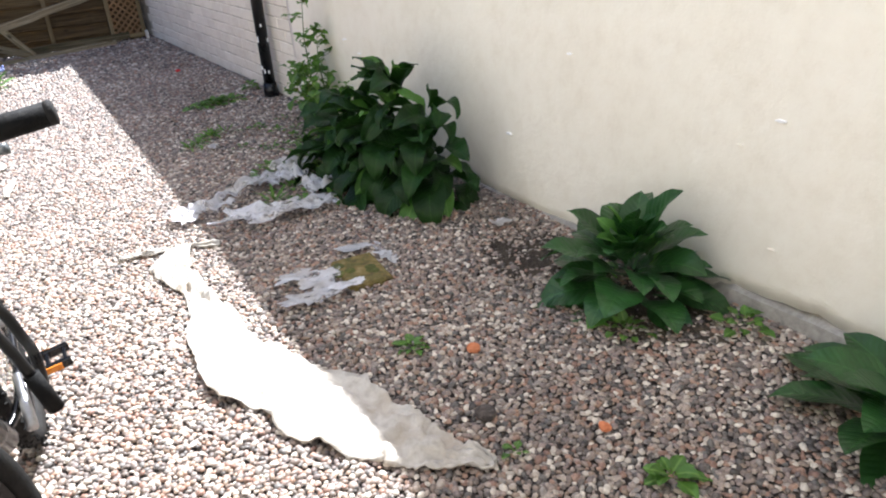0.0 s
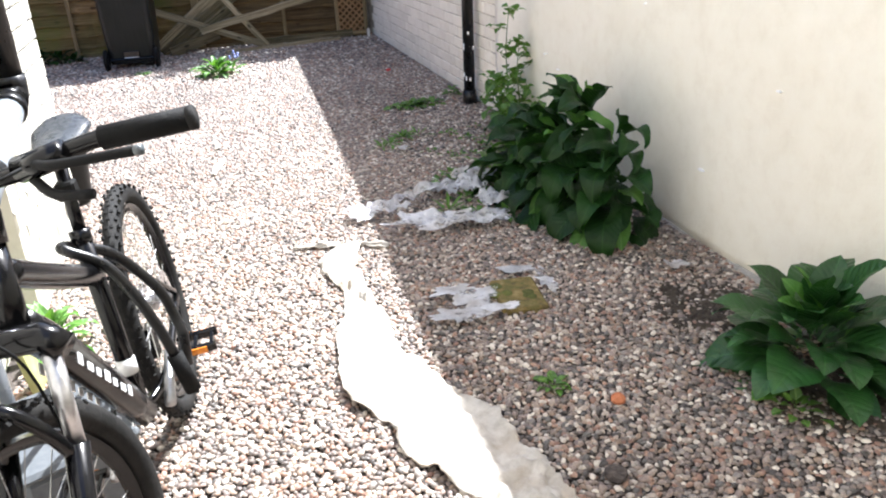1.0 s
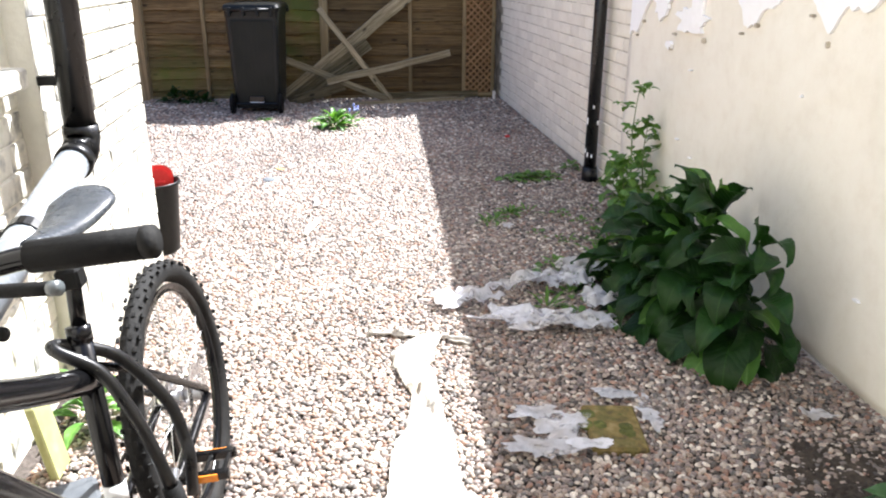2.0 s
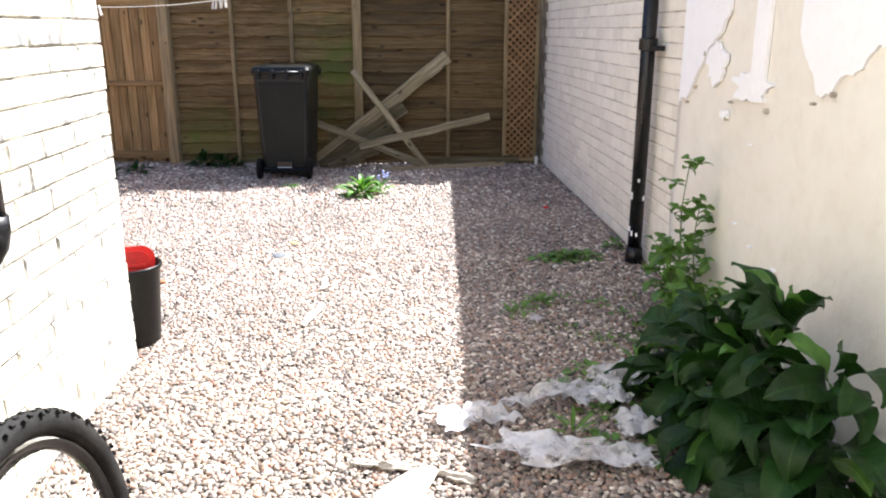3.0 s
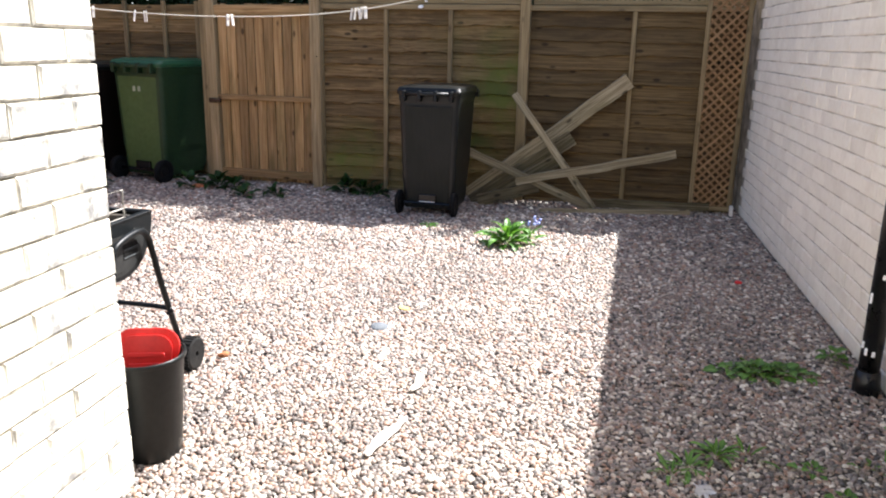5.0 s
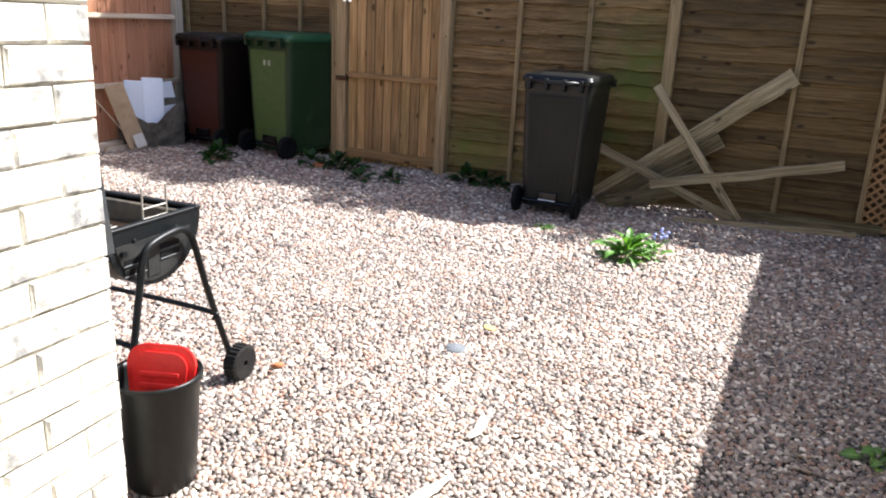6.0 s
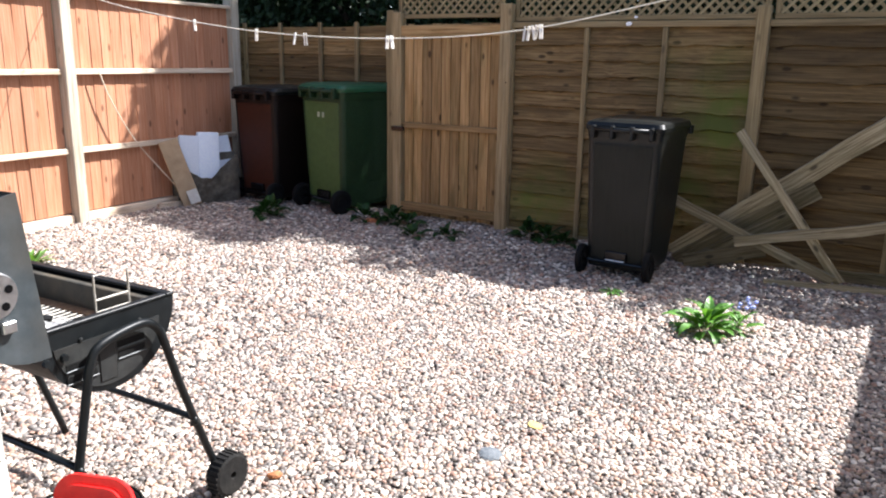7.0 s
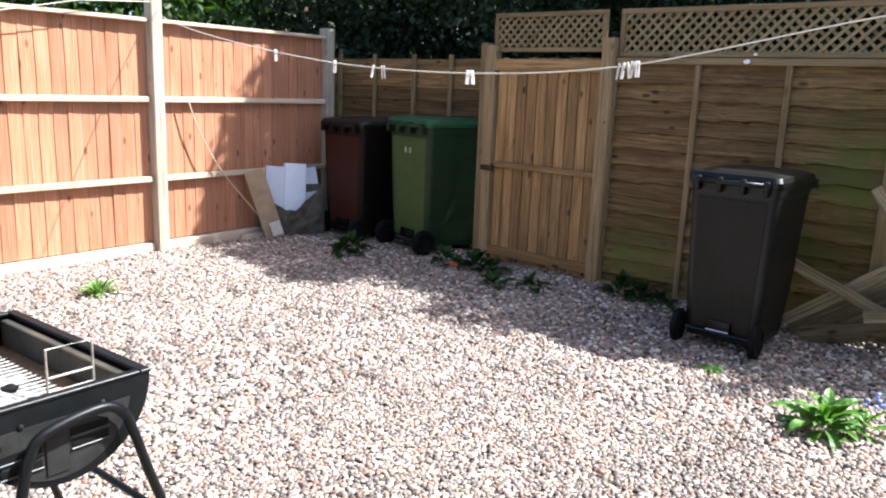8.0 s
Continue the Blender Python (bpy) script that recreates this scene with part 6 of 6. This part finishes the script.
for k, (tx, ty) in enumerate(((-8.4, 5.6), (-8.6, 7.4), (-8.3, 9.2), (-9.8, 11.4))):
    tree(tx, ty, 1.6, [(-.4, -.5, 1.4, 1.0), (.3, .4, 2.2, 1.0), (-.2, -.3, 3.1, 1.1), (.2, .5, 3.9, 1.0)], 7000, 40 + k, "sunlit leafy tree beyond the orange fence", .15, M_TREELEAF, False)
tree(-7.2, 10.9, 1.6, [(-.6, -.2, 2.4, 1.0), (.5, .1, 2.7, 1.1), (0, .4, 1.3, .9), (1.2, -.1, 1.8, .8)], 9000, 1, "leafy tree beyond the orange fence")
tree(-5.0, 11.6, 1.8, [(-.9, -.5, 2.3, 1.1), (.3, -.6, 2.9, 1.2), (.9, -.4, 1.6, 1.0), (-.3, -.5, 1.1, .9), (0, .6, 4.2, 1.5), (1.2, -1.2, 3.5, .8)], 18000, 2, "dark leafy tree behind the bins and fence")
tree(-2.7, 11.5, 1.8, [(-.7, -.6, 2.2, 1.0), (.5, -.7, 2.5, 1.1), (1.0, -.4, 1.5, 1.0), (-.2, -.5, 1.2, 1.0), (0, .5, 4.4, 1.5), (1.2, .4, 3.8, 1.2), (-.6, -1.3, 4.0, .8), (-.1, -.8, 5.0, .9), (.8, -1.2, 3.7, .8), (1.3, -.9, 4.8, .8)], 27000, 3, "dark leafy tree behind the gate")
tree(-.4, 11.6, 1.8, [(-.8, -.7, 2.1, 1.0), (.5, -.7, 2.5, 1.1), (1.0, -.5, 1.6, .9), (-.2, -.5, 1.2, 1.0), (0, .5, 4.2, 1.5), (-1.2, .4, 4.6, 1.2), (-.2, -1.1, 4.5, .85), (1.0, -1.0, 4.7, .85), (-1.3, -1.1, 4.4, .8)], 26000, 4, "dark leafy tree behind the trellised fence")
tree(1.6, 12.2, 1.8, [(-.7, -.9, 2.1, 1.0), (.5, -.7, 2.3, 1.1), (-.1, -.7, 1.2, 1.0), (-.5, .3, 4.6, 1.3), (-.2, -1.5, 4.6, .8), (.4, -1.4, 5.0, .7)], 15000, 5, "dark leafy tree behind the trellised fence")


# ---------------------------------------------------------------- cloth, sheeting and litter on the gravel
def strip(name, ctrl, material, label, category, seed, amp=.022, thick=.004, n=150, m=18):
    """A crumpled length of cloth along control points (x, y, width), with ragged, slightly raised edges."""
    path = smooth_path([(x, y, 0) for x, y, w in ctrl], n)
    wid = smooth_path([(w, 0, 0) for x, y, w in ctrl], n)
    bm = bmesh.new()
    rows = []
    for i, p in enumerate(path):
        d = (path[min(i + 1, len(path) - 1)] - path[max(i - 1, 0)]).normalized()
        s = Vector((d.y, -d.x, 0))
        w = max(.012, wid[i].x)
        row = []
        for k in range(m + 1):
            q = 2 * k / m - 1
            e = w / 2 * q * (1 + .30 * noise.noise((i * .11, (q > 0) * 3 + seed, 1.0)) + .12 * noise.noise((i * .31, (q > 0) * 5, seed)) + (.10 * noise.noise((i * .77, seed, q)) if abs(q) > .8 else 0))
            z = .014 + amp * (noise.noise((i * .15, q * 2.4, seed)) + .6 * noise.noise((i * .4, q * 6, seed + 5))) + .012 * (1 - q * q) + (.006 if abs(q) > .95 else 0)
            row.append(bm.verts.new(p + s * e + Vector((0, 0, max(.010, z)))))
        rows.append(row)
    for a, b in zip(rows, rows[1:]):
        for k in range(m):
            bm.faces.new((a[k], a[k + 1], b[k + 1], b[k]))
    bmesh.ops.recalc_face_normals(bm, faces=bm.faces)
    bmesh.ops.solidify(bm, geom=bm.faces[:], thickness=thick)
    return tagged(finish(name, bm, material, smooth=True), label, category)


strip("cloth_strip", [(.475, 3.07, .08), (.38, 2.88, .15), (.40, 2.66, .09), (.385, 2.42, .15), (.355, 2.08, .24), (.46, 1.76, .28), (.555, 1.48, .23), (.625, 1.33, .15), (.72, 1.19, .03)],
      M_CLOTH, "long crumpled sun-bleached fleece strip lying across the gravel", "cloth", 1, .030)
strip("cloth_roll", [(.23, 3.125, .02), (.32, 3.11, .028), (.42, 3.085, .03), (.52, 3.05, .025), (.62, 3.0, .03)], M_CLOTH, "twisted end of sun-bleached fleece on the gravel", "cloth", 2, .014, .006, 40, 8)


def torn_sheet(x, y, rx, ry, seed, label, material=None, amp=.03, turn=0):
    """A crumpled torn piece of sheeting, uneven all round."""
    bm = bmesh.new()
    n, m = 34, 9
    c = bm.verts.new((0, 0, .02))
    rings = []
    for j in range(1, m + 1):
        ring = []
        for k in range(n):
            a = 2 * math.pi * k / n
            rr = (j / m) * max(.3, .72 + .50 * noise.noise((math.cos(a) * 1.7, math.sin(a) * 1.7, seed)) + .22 * noise.noise((math.cos(a) * 5, math.sin(a) * 5, seed + 3)))
            px, py = 1.3 * rx * rr * math.cos(a), 1.35 * ry * rr * math.sin(a)
            z = .018 + amp * (.5 + .5 * noise.noise((px * 9, py * 9, seed)) + .6 * noise.noise((px * 24, py * 24, seed + 7)))
            ring.append(bm.verts.new((px, py, max(.004 + .0012 * j + .0006 * (k % 3), z) + .0035 * (seed % 5))))
        rings.append(ring)
    for k in range(n):
        bm.faces.new((c, rings[0][k], rings[0][(k + 1) % n]))
    for a, b in zip(rings, rings[1:]):
        for k in range(n):
            bm.faces.new((a[k], b[k], b[(k + 1) % n], a[(k + 1) % n]))
    bmesh.ops.solidify(bm, geom=bm.faces[:], thickness=.002)
    ob = finish("torn_sheet", bm, material or M_PLASTIC_SHEET)
    ob.matrix_basis = pose(x, y, 0, 0, 0, turn)
    return tagged(ob, label, "plastic sheet", "torn sheeting on the gravel")


for i, (x, y, rx, ry, turn) in enumerate(((.60, 3.38, .11, .09, 20), (.86, 3.14, .20, .09, -12), (1.08, 3.08, .16, .06, -5), (1.20, 3.28, .10, .08, 30), (1.05, 3.54, .11, .09, 10), (1.24, 3.64, .12, .09, -20),
                                          (.88, 3.47, .13, .04, 20), (.72, 3.33, .10, .05, 0), (1.16, 3.46, .07, .06, 70))):
    torn_sheet(x, y, rx, ry, 11 + i, "crumpled torn white sheeting caught among weeds", turn=turn, amp=.075 if i > 2 else .05)
for i, (x, y, rx, ry, turn) in enumerate(((.74, 2.47, .09, .05, 0), (.80, 2.38, .09, .06, 20), (.70, 2.28, .11, .05, -10), (.86, 2.27, .07, .03, 0), (1.03, 2.56, .08, .03, -20), (1.10, 2.42, .04, .09, 0))):
    torn_sheet(x, y, rx, ry, 31 + i, "flattened piece of pale sheeting beside a mossy stone", turn=turn, amp=.012)
torn_sheet(1.62, 2.35, .06, .035, 51, "small crumpled white scrap on the gravel", amp=.03)
torn_sheet(1.03, 4.34, .03, .06, 52, "small white scrap beside a weed tuft", amp=.02)
torn_sheet(1.47, 3.02, .04, .03, 55, "pale pink scrap under the leaves", M_PEG, .03)
torn_sheet(1.565, 2.98, .045, .03, 56, "pale pink scrap under the leaves", M_PEG, .03)


strip("cloth_scrap", [(-.04, 5.02, .02), (-.02, 4.93, .035), (-.035, 4.85, .02)], M_CLOTH, "pale flattened scrap of fleece on sunny gravel", "cloth", 7, .008, .003, 24, 8)
strip("cloth_scrap", [(.0, 4.62, .02), (-.02, 4.55, .035), (-.045, 4.47, .05), (-.06, 4.38, .03), (-.07, 4.33, .02)], M_CLOTH, "pale flattened scrap of fleece on sunny gravel", "cloth", 8, .010, .003, 32, 8)


def slab():
    s = thing("paving_slab", pose(.965, 2.375, 0, 0, 0, -8), "small mossy paving stone sunk in the gravel", "paving stone")
    part("stone", box((-.085, -.125, -.01), (.085, .125, .022), .008), M_MOSS_SLAB, s)
    rng = random.Random(6)
    for k in range(9):
        bm = bmesh.new()
        bmesh.ops.create_icosphere(bm, subdivisions=2, radius=rng.uniform(.016, .034))
        for v in bm.verts:
            v.co.z *= .25
            v.co += Vector((noise.noise(v.co * 60), noise.noise(v.co * 60 + Vector((3, 1, 2))), 0)) * .008
        part("moss_pad", bm, M_MOSS, s, smooth=True).location = (rng.uniform(-.12, .07), rng.uniform(-.12, .11), .018)
    return s


slab()


def chunk(name, x, y, r, flat, material, label, category, seed):
    rng = random.Random(seed)
    bm = bmesh.new()
    bmesh.ops.create_icosphere(bm, subdivisions=2, radius=r)
    for v in bm.verts:
        v.co *= 1 + .35 * noise.noise(v.co * (.8 / r) + Vector((seed, 0, 0)))
        v.co.z *= flat
    ob = finish(name, bm, material)
    ob.matrix_basis = pose(x, y, r * flat * .6 + .006, rng.uniform(-10, 10), rng.uniform(-10, 10), rng.uniform(0, 360))
    return tagged(ob, label, category)


chunk("brick_fragment", .985, 1.655, .024, .7, M_TERRACOTTA, "orange terracotta fragment in the gravel", "fragment", 1)
chunk("brick_fragment", 1.035, 1.13, .018, .7, M_TERRACOTTA, "orange terracotta fragment in the gravel", "fragment", 2)
chunk("dark_stone", .82, 1.37, .03, .6, M_SOIL, "dark lump of soil on the gravel", "stone", 3)
chunk("slate_chip", -.365, 5.54, .042, .22, M_SLATE, "flat grey slate chip on the gravel", "stone", 4)
chunk("red_scrap", 1.517, 6.77, .022, .5, M_RED, "small red and white scrap on the gravel", "litter", 5)
chunk("dead_leaf", -.93, 5.03, .026, .5, surf("dead_leaf_brown", ((.20, .075, .03), (.28, .11, .042), (.33, .16, .075)), 40, .8, .3), "crisp orange-brown dead leaf beside the barbecue wheel", "leaf", 6)
chunk("dead_leaf", -.31, 5.84, .03, .2, surf("yellow_leaf", ((.55, .40, .12), (.62, .48, .16), (.68, .52, .2)), 40, .8, .3), "yellowed leaf on the gravel", "leaf", 7)
chunk("red_fragment", -3.02, 8.70, .05, .5, M_TERRACOTTA, "reddish brick fragment near the bins", "fragment", 8)


# ---------------------------------------------------------------- washing line, pegs, cord
line_pts = smooth_path([(-5.03, 7.36, 1.93), (-4.70, 7.3, 1.83), (-4.0, 7.3, 1.69), (-2.97, 7.3, 1.556), (-1.93, 7.3, 1.514), (-1.0, 7.3, 1.568), (.06, 7.3, 1.772), (.95, 7.3, 1.90), (1.87, 7.3, 1.955)], 64)
tagged(finish("washing_line", tube(line_pts, .0036, 7), M_ROPE, smooth=True), "cream washing line strung across the yard from a fence post", "washing line")


tagged(finish("washing_line", tube([(-5.03, 7.36, 2.0), (-5.0, 6.73, 1.947), (-5.0, 6.18, 1.824), (-5.0, 5.5, 1.72)], .0036, 7), M_ROPE, smooth=True), "loose end of cream washing line along the orange fence", "washing line")


def peg(x, z, seed):
    rng = random.Random(seed)
    p = thing("clothes_peg", pose(x, 7.3, z, rng.uniform(-6, 6), rng.uniform(-14, 14), rng.uniform(-50, 50)), "pale clothes peg clipped on the washing line", "clothes peg", "pegs on the line")
    for s in (-1, 1):
        part("jaw", box((-.005, s * .007 - .004, -.062), (.005, s * .007 + .004, .016), .0015), M_PEG, p)
    part("spring", tube([(-.007, 0, -.016), (.007, 0, -.016)], .004, 8), M_STEEL, p)
    return p


def line_z(x):
    for a, b in zip(line_pts, line_pts[1:]):
        if a.x <= x <= b.x:
            return a.z + (b.z - a.z) * (x - a.x) / (b.x - a.x)
    return 1.5


for i, x in enumerate((-2.985, -2.655, -2.575, -1.945, -1.915, -1.045, -1.02, -.998, -.975, -.95, -3.55)):
    peg(x, line_z(x), i)

cord = smooth_path([(-5.03, 7.62, 1.27), (-5.02, 7.72, 1.0), (-5.01, 7.92, .66), (-5.0, 8.2, .34), (-4.98, 8.44, .09), (-4.93, 8.62, .015), (-4.75, 8.60, .013), (-4.5, 8.55, .013)], 40)
tagged(finish("cord", tube(cord, .006, 6), M_CORD, smooth=True), "tan cord hanging down the orange fence onto the gravel", "cord")


def soil_patch(x, y, rx, ry, seed, label):
    """Crumbly dark earth and rotted leaves worked up between the stones."""
    bm = bmesh.new()
    n = 46
    g = []
    for i in range(n + 1):
        row = []
        for j in range(n + 1):
            u, v = 2 * i / n - 1, 2 * j / n - 1
            r = math.hypot(u, v) + .35 * noise.noise((u * 2.2, v * 2.2, seed))
            z = .009 * max(-1.5, 1 - r * r * 1.5) + .010 * noise.noise((u * 9, v * 9, seed)) + .009 * noise.noise((u * 26, v * 26, seed))
            row.append(bm.verts.new((u * rx, v * ry, max(-.012, z))))
        g.append(row)
    for i in range(n):
        for j in range(n):
            bm.faces.new((g[i][j], g[i + 1][j], g[i + 1][j + 1], g[i][j + 1]))
    ob = finish("soil_patch", bm, M_EARTH)
    ob.matrix_basis = pose(x, y, 0)
    return tagged(ob, label, "soil", "bare earth by the wall")


soil_patch(1.56, 2.06, .28, .30, 3, "dark crumbly earth between gravel and wall plants")
soil_patch(1.60, 1.55, .26, .40, 4, "dark crumbly earth under a broad-leaved plant")
soil_patch(1.58, 3.00, .28, .42, 5, "dark crumbly earth under the large drooping plant")
soil_patch(1.62, 3.95, .24, .50, 6, "dark crumbly earth under weeds by the wall")


# ---------------------------------------------------------------- broken box in the corner
def torn_box():
    b = thing("cardboard_box", pose(-4.87, 8.54, 0, 0, 0, 68) @ Matrix.Diagonal((1.45, 1.35, 1.3, 1)), "torn cardboard box with white polystyrene leaning by the fence", "box")
    part("side", box((-.062, -.006, 0), (.062, .006, .50), .003), M_CARD, b, "brown cardboard side").matrix_basis = pose(-.080, -.04, 0, -5, -15)
    # ragged grey flap with a big tear
    bm = bmesh.new()
    rows = []
    for i in range(13):
        u = i / 12
        top = .17 + .30 * abs(u - .40) + .07 * noise.noise((u * 9, 2, 1))
        rows.append([bm.verts.new((-.14 + .40 * u, -.015 + .02 * noise.noise((u * 4, j * .7, 5)), .005 + top * j / 6)) for j in range(7)])
    for a, c in zip(rows, rows[1:]):
        for j in range(6):
            bm.faces.new((a[j], c[j], c[j + 1], a[j + 1]))
    bmesh.ops.solidify(bm, geom=bm.faces[:], thickness=.006)
    part("torn_flap", bm, M_CARD_IN, b, "dirty torn grey flap")
    for lo, hi, tilt in (((-.15, .02, .10), (-.02, .05, .50), 6), ((-.01, .025, .08), (.14, .055, .53), 4), ((.17, .06, .06), (.30, .085, .47), -6)):
        part("foam_sheet", box(lo, hi, .005), M_FOAM, b, "bluish-white polystyrene sheet").matrix_basis = pose(0, 0, 0, -8, tilt)
    part("address_sticker", box((-.035, -.001, -.05), (.035, .001, .05)), M_PEG, b).matrix_basis = pose(-.083, -.062, .075, -5, -15)
    part("back", box((-.16, .10, 0), (.28, .115, .36), .004), M_CARD_IN, b)
    return b


torn_box()
tagged(finish("timber_offcut", rough_box(.32, .03, .045, 91, .003), M_PALE), "pale timber offcut lying by the orange fence", "timber").matrix_basis = pose(-4.98, 8.28, .025, 0, 0, 80)


# ---------------------------------------------------------------- pieces of the walls
brickwork(wall_west, LEFT_X, 1, 2.88, 4.03, 0.0, 1.98, 0.0865, 0.235, M_WHITE_BRICK, 0.10, 11, ends=True)
brickwork(wall_win, LEFT_X - 0.07, 1, 1.4, 2.86, 0.0, 1.05, 0.0865, 0.235, M_WHITE_BRICK, 0.03, 12, ends=True)
brickwork(wall_east, WALL_X, -1, 4.95, 8.95, 0.0, 1.95, 0.080, 0.235, M_CREAM_BRICK, 0.03, 13, part_to=7.9, slope=True)
